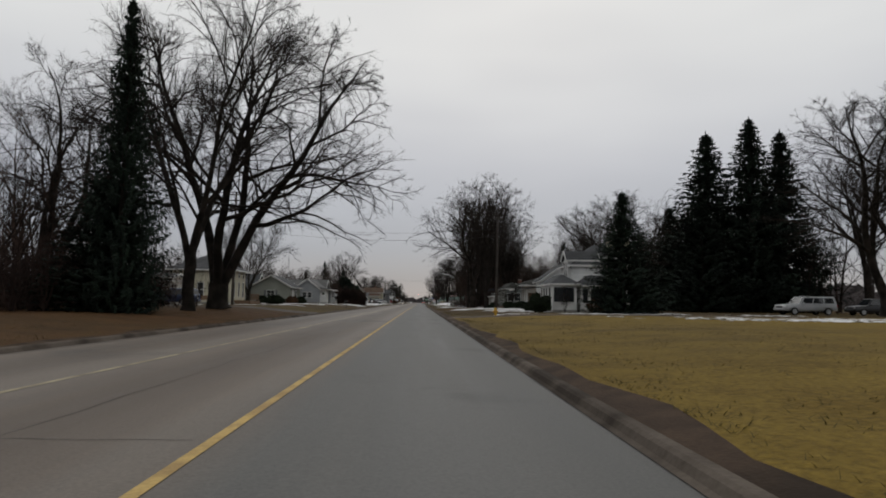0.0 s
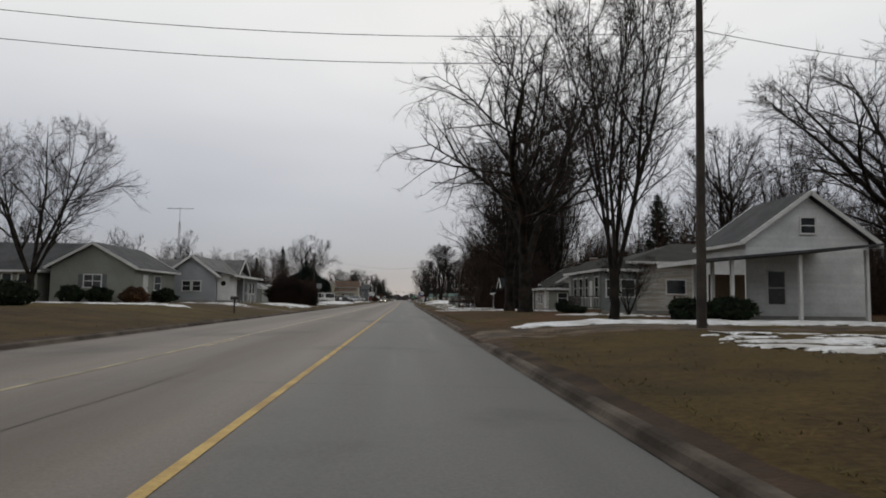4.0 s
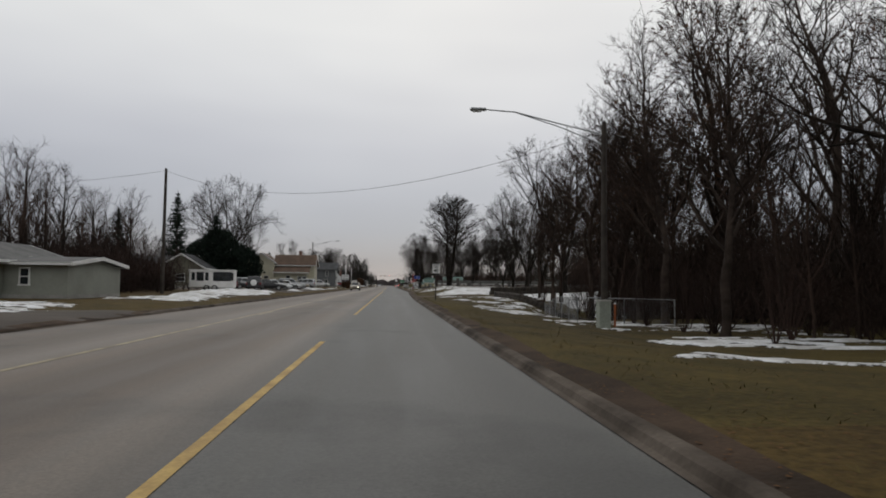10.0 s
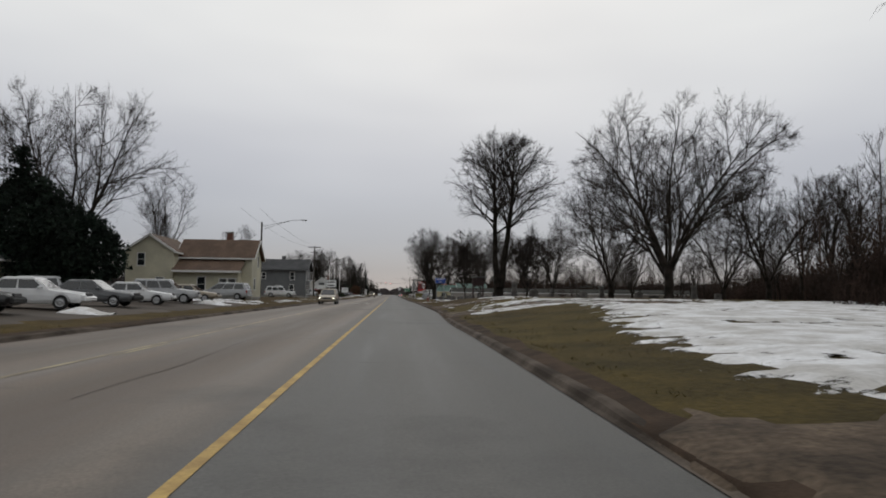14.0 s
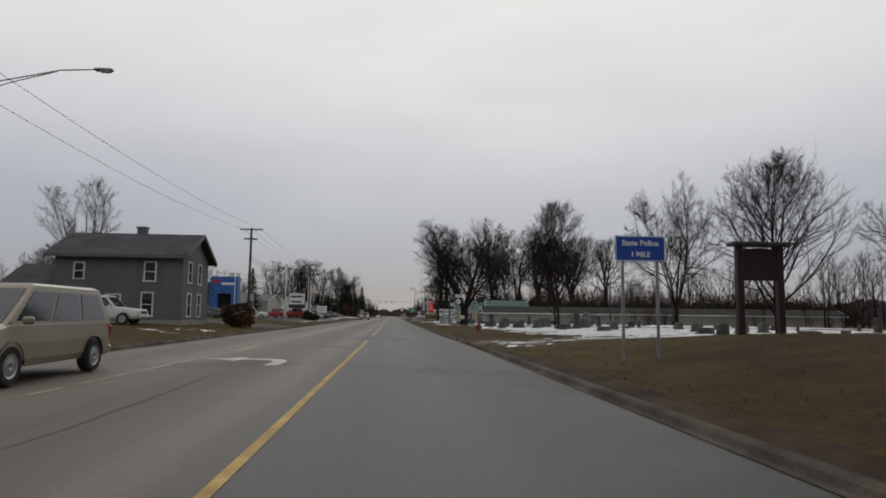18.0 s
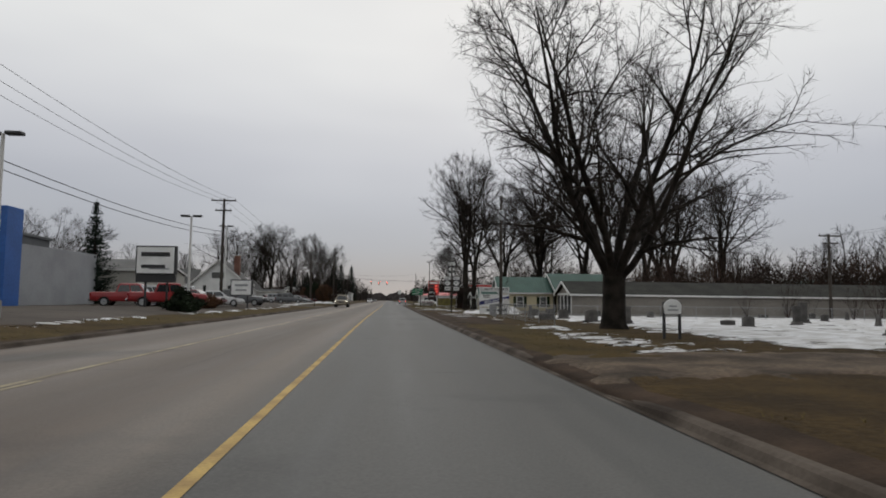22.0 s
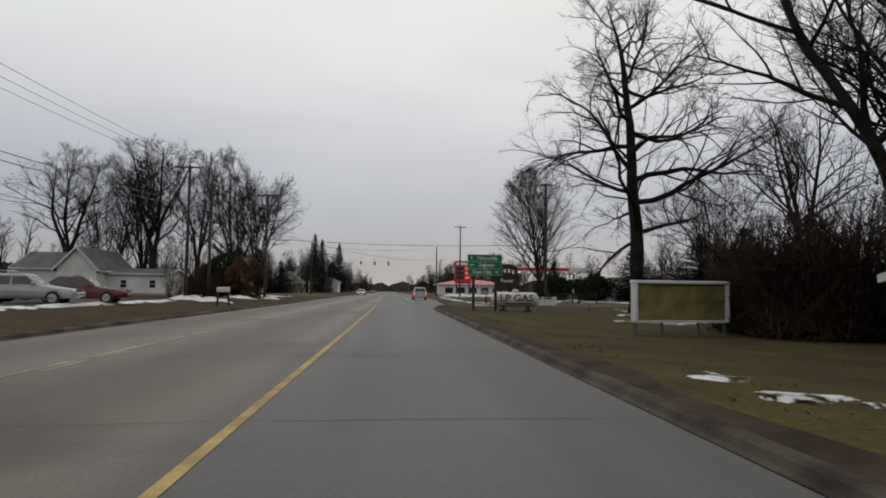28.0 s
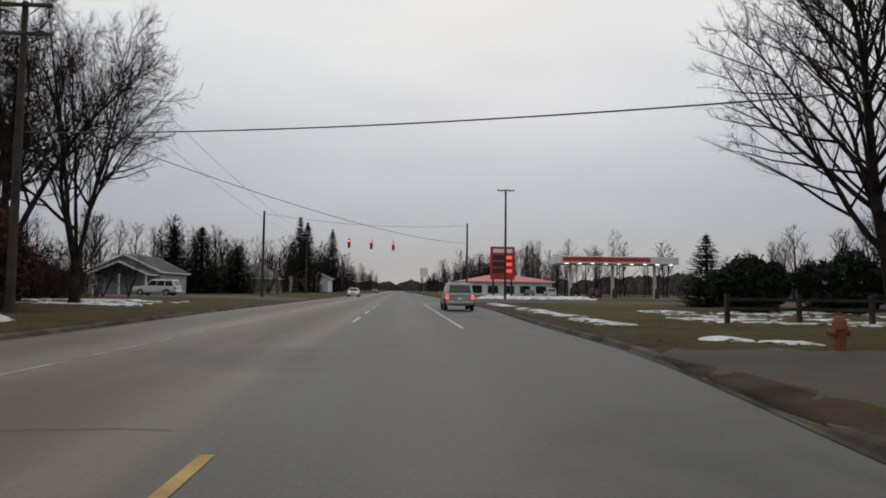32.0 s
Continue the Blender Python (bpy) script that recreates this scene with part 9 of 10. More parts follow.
car("pickup", "tan", -7.2, 441, -90, "tan pickup with lit headlamps on the road", lit=True, z=0.0, cap=True, group="moving cars")
car("suv", "silver", 3.75, 525.5, 90, "silver sport utility car braking before the crossing", brake=True, z=-0.02, group="moving cars")
car("sedan", "white", -7.4, 590, -90, "far white car with lit headlamps on the road", lit=True, z=0.0, group="moving cars")
car("sedan", "grey", -7.4, 680, -90, "far grey car with lit headlamps on the road", lit=True, z=0.0, group="moving cars")
lot = ((-19.4, 365.5, "suv", "white"), (-22.2, 370.3, "suv", "black"), (-25.5, 375.5, "sedan", "grey"), (-28, 380.5, "suv", "blue"), (-17.0, 391.5, "pickup", "red"), (-20.8, 394.0, "pickup", "red"),
       (-16.4, 396.5, "sedan", "maroon"), (-20.5, 399.0, "suv", "silver"), (-15.8, 401.2, "sedan", "white"), (-19.5, 403.5, "pickup", "white"), (-15.4, 410.4, "suv", "grey"), (-33, 377.5, "sedan", "black"), (-37, 378, "suv", "silver"))
for i, (x, y, k, c) in enumerate(lot):
    car(k, c, x, y, (12, 8, -6, 15)[i % 4], c + " " + NAMES[k] + " for sale on the dealer lot", group="dealer cars")
lot = ((-16.6, 450.5, "suv", "grey", 8), (-30.5, 459, "suv", "white", 10), (-26.8, 463, "suv", "white", 95), (-31.5, 470, "sedan", "black", 0), (-20.0, 461.0, "suv", "silver", 6), (-17.4, 466.0, "sedan", "silver", 10), (-16.6, 470.0, "sedan", "maroon", 8),
       (-22.5, 470.5, "suv", "black", 185), (-24, 475, "sedan", "red", 0))
for x, y, k, c, rz in lot:
    car(k, c, x, y, rz, c + " " + NAMES[k] + " parked beside the white shop", group="shop cars")
car("suv", "white", -26.0, 555.5, 175, "white car parked beside the porch house")
for i in range(4):
    car(("sedan", "suv")[i % 2], ("grey", "white", "black", "maroon")[i], 24 + 4.2 * i, 604 + (i % 2), 85, "car at the petrol station forecourt", group="forecourt cars")

# ---------- cemetery ----------
rc = random.Random(11)
STONES = {}


def gravestone(kind, x, y, s, rz):
    zz = ground_z(x, y)
    t = thing("gravestone", x, y, zz - 0.03, rz, ("grey granite headstone on a base", "tall dark granite monument", "low dark flat headstone", "small pale tapered headstone")[kind], "gravestone", "gravestones")
    t.scale = (s * 0.86, s * 0.86, s * 0.9)
    if kind not in STONES:
        b, h = Geo(), Geo()
        if kind == 0:
            b.box(0, 0, 0.1, 1.15, 0.5, 0.2, ch=0.03)
            out = [(-0.45, 0.2), (0.45, 0.2), (0.45, 0.8)] + [(0.45 * math.cos(a), 0.8 + 0.14 * math.sin(a)) for a in np.linspace(0.1, math.pi - 0.1, 7)] + [(-0.45, 0.8)]
            h.poly(out, 0.24, "y")
        elif kind == 1:
            b.box(0, 0, 0.12, 0.95, 0.7, 0.24, ch=0.03).box(0, 0, 0.33, 0.75, 0.55, 0.2, ch=0.03)
            h.box(0, 0, 0.98, 0.55, 0.42, 1.15, ch=0.04).box(0, 0, 1.6, 0.64, 0.5, 0.12, ch=0.04)
        elif kind == 2:
            b.box(0, 0, 0.08, 1.5, 0.55, 0.16, ch=0.02)
            h.box(0, 0, 0.34, 1.2, 0.35, 0.38, ch=0.04)
        else:
            b.box(0, 0, 0.08, 0.55, 0.5, 0.16, ch=0.02)
            h.add([(-0.2, -0.18, 0.16), (0.2, -0.18, 0.16), (0.2, 0.18, 0.16), (-0.2, 0.18, 0.16), (-0.1, -0.1, 1.05), (0.1, -0.1, 1.05), (0.1, 0.1, 1.05), (-0.1, 0.1, 1.05)], [(3, 2, 1, 0), (4, 5, 6, 7), (0, 1, 5, 4), (1, 2, 6, 5), (2, 3, 7, 6), (3, 0, 4, 7)])
        STONES[kind] = (b.mesh("base"), h.mesh("stone"))
        for me in STONES[kind]:
            me.materials.append(M["stone"])
    part("base", STONES[kind][0], M["stone"], t)
    part("stone", STONES[kind][1], M["stone"], t)


for x, y, k, s in ((10.5, 345.5, 1, 0.95), (9.3, 331, 0, 0.8), (13.4, 327.5, 2, 0.8), (12.0, 346.5, 2, 1.0), (10.9, 384, 2, 1.0), (12.5, 379, 0, 1.0), (14.0, 379.5, 2, 1.1), (9.4, 338.5, 3, 1.0), (13, 352, 0, 1.0), (11.4, 391.5, 3, 1.1)):
    gravestone(k, x, y, s, rc.uniform(-6, 6) + 90 * 0)
for x, y, k, s in ((14.3, 287.2, 1, 1.3), (16.8, 288.2, 0, 1.3), (19.6, 290.5, 3, 1.4), (22.5, 287, 0, 1.1), (26, 291, 1, 1.1), (24.5, 295.5, 0, 1.0), (30, 289, 0, 1.2), (33.5, 293, 2, 1.2), (36, 287, 1, 1.2), (20.5, 296.5, 2, 1.1), (41, 291, 0, 1.1), (28, 297.5, 0, 0.9), (9.9, 342.0, 2, 1.1), (11.4, 334.5, 2, 1.0), (11.2, 341.0, 0, 1.15), (14.6, 339.0, 0, 1.2), (16.4, 345.0, 0, 1.2), (13.0, 334.0, 0, 1.0), (15.8, 331.0, 1, 1.0), (18.5, 338.5, 0, 1.2), (20.5, 344.0, 1, 1.15)):
    gravestone(k, x, y, s, rc.uniform(-6, 6))
for rowx in np.arange(13.5, 48, 4.2):
    for yy in np.arange(300, 398, 4.6):
        if rc.random() < 0.42:
            gravestone(rc.choice((0, 0, 0, 1, 2, 2, 3)), float(rowx) + rc.uniform(-1, 1), float(yy) + rc.uniform(-1.5, 1.5), rc.uniform(0.6, 1.0), rc.uniform(-8, 8))


# ---------- fences ----------
def mesh_fence(pts, h, label):
    """Chain-link fence: posts, top rail and a woven mesh of thin wires."""
    t = thing("chain_link_fence", pts[0][0], pts[0][1], ground_z(*pts[0]), 0, label, "fence", "fences")
    o = t.matrix_basis.translation
    L = lambda p, z: (p[0] - o[0], p[1] - o[1], ground_z(p[0], p[1]) + z - o[2])
    for a, b in zip(pts, pts[1:]):
        n = max(1, round(math.hypot(b[0] - a[0], b[1] - a[1]) / 3.0))
        for i in range(n + 1):
            q = (a[0] + (b[0] - a[0]) * i / n, a[1] + (b[1] - a[1]) * i / n)
            part("post", Geo().tube([L(q, -0.1), L(q, h)], 0.03, 6), M["steel"], t)
            if i < n:
                q2 = (a[0] + (b[0] - a[0]) * (i + 1) / n, a[1] + (b[1] - a[1]) * (i + 1) / n)
                part("rail", Geo().tube([L(q, h - 0.03), L(q2, h - 0.03)], 0.02, 5), M["steel"], t)
                g = Geo()
                for k in range(20):
                    for s in (0, 1):
                        f0, f1 = k / 20, (k + 4) / 20
                        if f1 > 1:
                            continue
                        z0, z1 = (0.05, h - 0.05) if s == 0 else (h - 0.05, 0.05)
                        pa = L((q[0] + (q2[0] - q[0]) * f0, q[1] + (q2[1] - q[1]) * f0), z0)
                        pb = L((q[0] + (q2[0] - q[0]) * f1, q[1] + (q2[1] - q[1]) * f1), z1)
                        g.beam(pa, pb, 0.004, 0.004)
                part("wire_mesh", g, M["steel"], t)


mesh_fence([(12.6, 176.6), (10.9, 178.2), (9.2, 180), (10.4, 189), (11.4, 196)], 1.25, "grey chain-link fence above the creek")
mesh_fence([(8.4, 372), (8.0, 388), (9.6, 401.5)], 1.05, "low grey chain-link fence beside the snowy field")
mesh_fence([(8.0, 388), (22, 391), (44, 393)], 1.05, "low grey chain-link fence across the snowy field")
# post-and-rail fence near the crossing
t = thing("rail_fence", 12.4, 507, ground_z(12.4, 507), 0, "dark timber post-and-rail fence on the grass", "fence", "fences")
for i in range(5):
    part("post", Geo().box(i * 2.6, -i * 0.35, 0.5, 0.16, 0.16, 1.2, ch=0.01), M["sign_maroon"], t)
    if i < 4:
        for zz in (0.55, 0.9):
            part("rail", Geo().beam((i * 2.6, -i * 0.35, zz), (i * 2.6 + 2.6, -(i + 1) * 0.35, zz), 0.05, 0.12), M["pole"], t)
# old stone walls beside the creek
WALLS = (("culvert_wall", [(10.36, 212.4), (10.7, 208.6), (11.3, 204.3), (13.2, 199.6), (16.5, 196.0)], 0.58, "low rough dark stone wall beside the creek"),
         ("retaining_wall", [(10.6, 217.3), (14.5, 221.5), (27, 233), (44, 249)], 0.85, "long dark retaining wall under the snowy lawn"))
for name, pts, tall, label in WALLS:
    t = thing(name, pts[0][0], pts[0][1], 0.0, 0, label, "wall", "stone walls")
    o = t.matrix_basis.translation
    for a, b in zip(pts, pts[1:]):
        ln = math.hypot(b[0] - a[0], b[1] - a[1])
        n = max(1, int(ln / 0.62))
        rz = math.degrees(math.atan2(b[1] - a[1], b[0] - a[0]))
        for row in range(2):
            for i in range(n):
                f = (i + 0.5 + 0.3 * row) / n
                x, y = a[0] + (b[0] - a[0]) * f, a[1] + (b[1] - a[1]) * f
                jit = noise.noise(Vector((x * 3.1, y * 3.1, row)))
                h = tall / 2 * (1.06 + 0.22 * jit)
                part("stone", Geo().box(x - o[0], y - o[1], ground_z(x, y) - 0.06 + (row + 0.5) * tall / 2, ln / n * 1.04, 0.42 + 0.06 * jit, h, rz + 4 * jit, ch=0.07), M["culvert"], t)

# ---------- shrubs ----------
shrub("yew_shrub", 11.8, 62.9, 1.0, 1.0, 1.55, M["ever"], "clipped round dark green yew", 1, 4200, 0.07)
shrub("hedge", 13.5, 74.5, 0.75, 0.75, 2.0, M["ever"], "square clipped dark hedge", 2, 3600, 0.08)
shrub("yew_shrub", 17.2, 63.4, 0.8, 0.7, 1.3, M["oakleaf"], "brown leafless shrub before the bay window", 45, 1400, 0.06)
shrub("hedge", 12.6, 72.6, 0.9, 0.8, 1.0, M["ever"], "low clipped dark hedge", 3, 2600, 0.07)
shrub("hedge", 12.3, 88.2, 0.9, 0.7, 1.0, M["ever"], "low clipped dark hedge before the porch", 4, 3000, 0.07)
shrub("hedge", 14.0, 88.0, 1.0, 0.7, 1.1, M["ever"], "low clipped dark hedge before the porch", 44, 3000, 0.07)
shrub("yew_shrub", 12.0, 106.6, 0.8, 0.6, 0.5, M["ever"], "low dark shrub beside the deck", 5, 4200, 0.07)
shrub("yew_shrub", 13.2, 114.2, 0.7, 0.8, 1.0, M["ever"], "small dark green shrub beside the porch", 14, 2000, 0.07)
shrub("yew_shrub", -20.6, 95.5, 1.3, 1.3, 1.4, M["ever"], "dark shrub beside the side deck", 6, 2600, 0.08)
for k, (x, y) in enumerate(((-24.5, 114.8), (-22.0, 115.4), (-26.8, 114.9), (-21.4, 120.5))):
    shrub("yew_shrub", x, y, 1.0, 1.0, 1.3, M["oakleaf" if k == 1 else "ever"], "rounded shrub under the front window", 20 + k, 2200, 0.08)
shrub("yew_shrub", -11.9, 326.3, 1.2, 1.2, 1.9, M["oakleaf"], "leaf-holding shrub beside the grey farmhouse", 11, 3000, 0.08)
shrub("yew_shrub", -13.2, 382.5, 1.2, 1.0, 1.0, M["ever"], "low clipped shrub under the dealer sign", 12, 2000, 0.07)
shrub("yew_shrub", -14.6, 391.8, 1.6, 1.0, 1.1, M["oakleaf"], "low brown shrub under the dealer sign", 13, 2400, 0.07)
shrub("yew_shrub", -19.6, 510.5, 2.0, 1.9, 4.7, M["ever"], "tall dark evergreen shrub beside the utility pole", 18, 9000, 0.09)
shrub("leafy_shrub", -16.6, 509.2, 2.3, 1.9, 4.3, M["oakleaf"], "tall brown leaf-holding shrub beside the utility pole", 19, 9000, 0.08)
shrub("leafy_shrub", -21.6, 512.5, 2.0, 1.9, 3.6, M["oakleaf"], "brown leaf-holding shrub beside the tall evergreen", 17, 6000, 0.09)
shrub("yew_shrub", -14.4, 386.0, 0.62, 0.62, 1.5, M["ever"], "upright pointed evergreen beside the dealer sign", 41, 2600, 0.06)
for k, (x, y, r, h) in enumerate(((22.5, 524, 2.6, 3.4), (27.5, 522, 2.8, 3.6), (34.5, 519, 2.8, 3.4), (42.5, 516, 3.0, 3.8))):
    shrub("yew_shrub", x, y, r, r * 0.8, h, M["ever"], "large dark evergreen shrub at the yard's edge", 60 + k, 5200, 0.13, group="edge shrubs")
for k, (x, y, r, h) in enumerate(((12.6, 141.2, 1.3, 2.7), (14.4, 141.6, 1.8, 3.1), (16.6, 140.8, 1.9, 3.3))):
    shrub("bramble_thicket", x, y, r, r * 0.8, h, M["redtwig"], "dense dark leafless thicket beside the lawn", 70 + k, 9000, 0.075, group="roadside thickets")
for k, (x, y, r, h) in enumerate(((-17.4, 152.6, 1.7, 2.9), (-15.3, 152.8, 1.9, 3.2), (-13.6, 152.6, 1.3, 2.7))):
    shrub("bramble_thicket", x, y, r, r * 0.8, h, M["redtwig"], "dense reddish leafless thicket before the garage", 80 + k, 8000, 0.085, group="roadside thickets")

# ---------- drives, lots and snow ----------
def drive(pts, mat="drive", label="worn gravel drive joining the road", seed=0):
    worn = (0.28, 0.62, -0.42) if mat == "drive" else None
    return drape("driveway", M[mat], pts, 0.03, 0.34 if worn else 0.5, 1.0 if worn else 0.6, seed, label=label, category="driveway", kind="structure", patchy=worn)


R0 = lambda y: right_edge(y) + 0.12
L0 = lambda y: left_edge(y) - 0.12
drive([(R0(49), 46.8), (30, 48.6), (30, 52), (R0(49), 51.4)], seed=1)
drive([(R0(83), 79.8), (20, 81.2), (20, 84.6), (R0(83), 85.5)], seed=2)
drive([(R0(147), 144.4), (14, 145.6), (14, 148.4), (R0(147), 150)], seed=3)
drive([(R0(213), 210.6), (6.5, 212.4), (10.4, 213.2), (11.0, 216.8), (6.5, 216.2), (R0(216), 217.4)], seed=4)
drive([(R0(249), 246), (32, 249), (32, 252.6), (R0(249), 252)], seed=5)
drive([(R0(268), 264.4), (28, 267), (28, 270.6), (R0(268), 271.6)], seed=55)
drive([(R0(303), 300), (30, 302), (30, 305), (R0(303), 306)], seed=6)
drive([(R0(351), 348.6), (34, 350), (34, 352.4), (R0(351), 353.5)], seed=7)
drive([(R0(395), 370), (6.6, 372), (6.8, 398), (R0(395), 404)], "dirt", "bare brown verge beside the road", 8)
drive([(R0(415), 410.5), (40, 412.6), (40, 417), (R0(415), 419.5)], "lot", "paved side drive beside the hall", 9)
drive([(R0(492), 489), (44, 491.5), (44, 495), (R0(492), 496)], "lot", "paved drive across the grass", 10)
drive([(L0(63), 60), (-30, 61), (-30, 66), (L0(63), 66)], "lot", "paved side street joining the road", 11)
drive([(L0(118), 116), (-21, 115), (-21, 119), (L0(118), 121)], seed=12)
drive([(L0(166), 157), (-16, 160), (-60, 163), (-60, 171), (-16, 172.5), (L0(166), 176)], "lot", "paved side street joining the road", 13)
drive([(-11.8, 229), (-30, 231), (-30, 268), (-11.8, 268)], "lot", "old paved parking strip with dirt", 14)
drive([(L0(334), 329), (-13, 331), (-30, 332), (-30, 338), (L0(334), 339)], "lot", "paved drive beside the farmhouse", 15)
drive([(-12.2, 360), (-46, 360), (-46, 384), (-24, 404.5), (-24, 425), (-12.2, 425)], "lot", "wide paved dealer lot", 16)
drive([(L0(431), 430.0), (-14.2, 428.5), (-14.4, 423.5), (-33, 423), (-33, 480), (-15.8, 480), (-15.4, 452), (-14.4, 440), (L0(437), 438)], "lot", "wide paved shop lot", 17)
drive([(L0(552), 545), (-90, 547), (-90, 561), (L0(552), 562)], "lot", "cross street at the traffic signals", 18)
drive([(R0(552), 545), (110, 547), (110, 561), (R0(552), 562)], "lot", "cross street at the traffic signals", 19)
drive([(12, 585), (60, 585), (60, 618), (12, 618)], "lot", "petrol station forecourt", 20)


def snow(pts, crown=0.05, rag=0.6, seed=0, lift=0.035, label="thin ragged patch of old melting snow on the grass"):
    big = rag > 1.5
    thin = crown <= 0.15
    return drape("snow_patch", M["snow"], pts, lift, 0.26, rag * 0.9, seed + 40, crown, label, "snow", "" if thin else "snow heaps", "stuff" if thin else "",
                 patchy=None if crown > 0.15 else ((0.30, 0.55, -0.62) if big else (0.34, 1.15, -0.04)))


def streak(x0, x1, y0, y1, seed, crown=0.015):
    """Thin broken strips of snow within a rectangle, one thing."""
    drape("snow_patch", M["snow"], [(x0, y0), (x1, y0), (x1, y1), (x0, y1)], 0.05, 0.3, 0.7, seed * 7, crown, "broken streaks of old melting snow", "snow", "", "stuff", patchy=(0.22, 0.75, 0.16))


streak(13, 36, 38, 46, 1)
snow([(17, 36), (40, 35), (40, 38.5), (18, 38.8)], seed=313, rag=1.2)
streak(12, 34, 54, 58, 2)
snow([(6.2, 52.6), (22, 53.2), (22, 54.3), (6.4, 54.0)], seed=3)
snow([(7.5, 62), (13.2, 61.5), (13.2, 66), (10, 68), (7, 67)], seed=4, rag=1.2)
snow([(8, 69), (12.4, 68.5), (12.4, 78), (9, 79.5), (7, 75)], seed=5, rag=1.3)
snow([(14, 60.5), (24, 60), (25, 62), (14.5, 62.4)], seed=6)
snow([(4.4, 85.8), (20, 85.2), (22, 88.0), (9, 88.4), (4.6, 87.8)], seed=7, crown=0.16, label="long bank of old snow beside the drive")
streak(9, 17, 98, 104, 8)
streak(10.5, 16, 104, 107, 9)
snow([(9.8, 113.6), (18, 113.2), (20, 115.2), (10.6, 115.0)], seed=10, crown=0.1)
streak(8, 19, 117, 121, 11)
snow([(6.4, 119.4), (13.6, 118.8), (14.0, 121.4), (9, 122.4), (6.6, 121.2)], seed=311, rag=1.2)
snow([(6.0, 124.2), (14.0, 123.4), (14.2, 125.6), (8, 126.6)], seed=312, rag=1.2)
streak(3.6, 14, 122, 127.5, 12)
snow([(2.6, 127.4), (6, 127), (7.5, 129), (3, 129.4)], seed=13)
streak(4.0, 9, 134, 139, 14)
streak(4.6, 18, 143, 146.6, 15)
snow([(5.0, 147.8), (13, 146.8), (13, 149), (5.4, 149.8)], 0.05, 0.9, 315, lift=0.05)
snow([(7, 149.5), (13, 148.8), (13.2, 151.4), (8, 151.2)], seed=16)
snow([(5, 160), (13, 159.8), (14.5, 162.2), (6.2, 161.8)], seed=17)
snow([(7.6, 166), (16, 165), (18, 170), (9, 171)], seed=18, rag=1.2)
snow([(9.4, 174), (16, 172.5), (16, 175), (10.2, 175.6)], seed=19)
for k in range(9):
    rr = random.Random(200 + k)
    x, y = rr.uniform(14, 38), rr.uniform(166, 203)
    snow([(x - 2.5, y - 1.2), (x + 2.5, y - 1.6), (x + 3, y + 1.2), (x - 2, y + 1.5)], 0.04, 1.0, 60 + k, label="snow between the trees of the creek woods")
snow([(8.6, 211.6), (10.1, 212.2), (11.0, 204.6), (12.8, 199.4), (11.4, 198.8), (9.0, 204.6)], 0.05, 0.5, 20)
snow([(11.2, 212.6), (12.2, 206), (18, 199), (34, 206), (44, 226), (42, 244), (27, 231), (14.6, 219.6)], 0.06, 1.8, 21, label="snow on the flat beside the creek")
snow([(5.0, 217.8), (10.3, 217.6), (14.4, 222.4), (27, 234), (46, 252), (40, 262), (22, 252), (9.5, 240), (6.2, 228)], 0.07, 1.7, 22, label="broad field of old snow on the lawn")
snow([(4.0, 209.6), (8.4, 209.2), (9.4, 210.6), (4.4, 210.8)], 0.03, 0.5, 23)
streak(6, 14, 188, 200, 123)
snow([(4.6, 202.6), (6.0, 205.6), (9.0, 203.4), (12, 199.4), (9.4, 198.4), (5.8, 200.6)], 0.06, 0.7, 318)
streak(7.4, 12.5, 173.5, 182, 124)
streak(9, 30, 234, 242, 24)
snow([(4.6, 252.6), (10, 252.2), (15, 253.4), (15, 256), (8, 256.6), (5, 255)], 0.08, 0.8, 319)
streak(4.4, 14, 244.6, 252, 129)
snow([(7.6, 253.2), (14, 252.8), (26, 254), (28, 258), (14, 259), (9, 256.5)], 0.07, 1.2, 25)
snow([(5.2, 258.4), (9.4, 258.2), (10, 260.6), (6.4, 260.4)], seed=26)
streak(9, 16, 270, 282, 27)
streak(4.4, 12, 262.5, 272, 127)
streak(4.0, 14, 299, 307, 128)
snow([(12.8, 291.8), (24, 290), (26, 294), (13.5, 295.4)], seed=28)
snow([(9.6, 307), (30, 306), (56, 308), (58, 330), (46, 345), (20, 345), (10.4, 344), (8.8, 325)], 0.06, 2.2, 29, label="thin snow cover over the cemetery grass")
snow([(10.2, 354.5), (34, 353.5), (62, 356), (64, 398), (30, 400), (12.4, 398), (12.0, 374)], 0.06, 2.0, 30, label="thin snow cover over the cemetery grass")
streak(8.0, 12, 313, 330, 31)
snow([(7.6, 326), (12.2, 322), (12.4, 345.5), (8.2, 345.5)], 0.05, 1.0, 316)
streak(5.4, 8, 353, 372, 32)
streak(4.2, 7.5, 378, 398, 33)
for k, (x, y, s) in enumerate(((9.6, 408.3, 1.2), (11.4, 408.8, 1.0), (12.8, 409.0, 0.8), (8.4, 406.4, 0.7), (7.4, 416.6, 0.7), (11.6, 419.8, 1.0), (14.6, 418.6, 1.5))):
    snow([(x - 1.2 * s, y - 0.5 * s), (x, y - 0.9 * s), (x + 1.2 * s, y - 0.4 * s), (x + 0.9 * s, y + 0.6 * s), (x - 0.8 * s, y + 0.7 * s)], 0.55 * s, 0.35, 80 + k, label="dirty heap of ploughed snow")
snow([(8.5, 405.6), (13.6, 405.0), (13.6, 406.4), (9.0, 407)], seed=34)
streak(4.0, 7.2, 419.8, 422.6, 35)
snow([(7.6, 406.0), (13.4, 405.4), (13.8, 407.6), (11, 408.4), (7.8, 407.6)], 0.42, 0.7, 317, label="rough bank of ploughed snow before the hall")
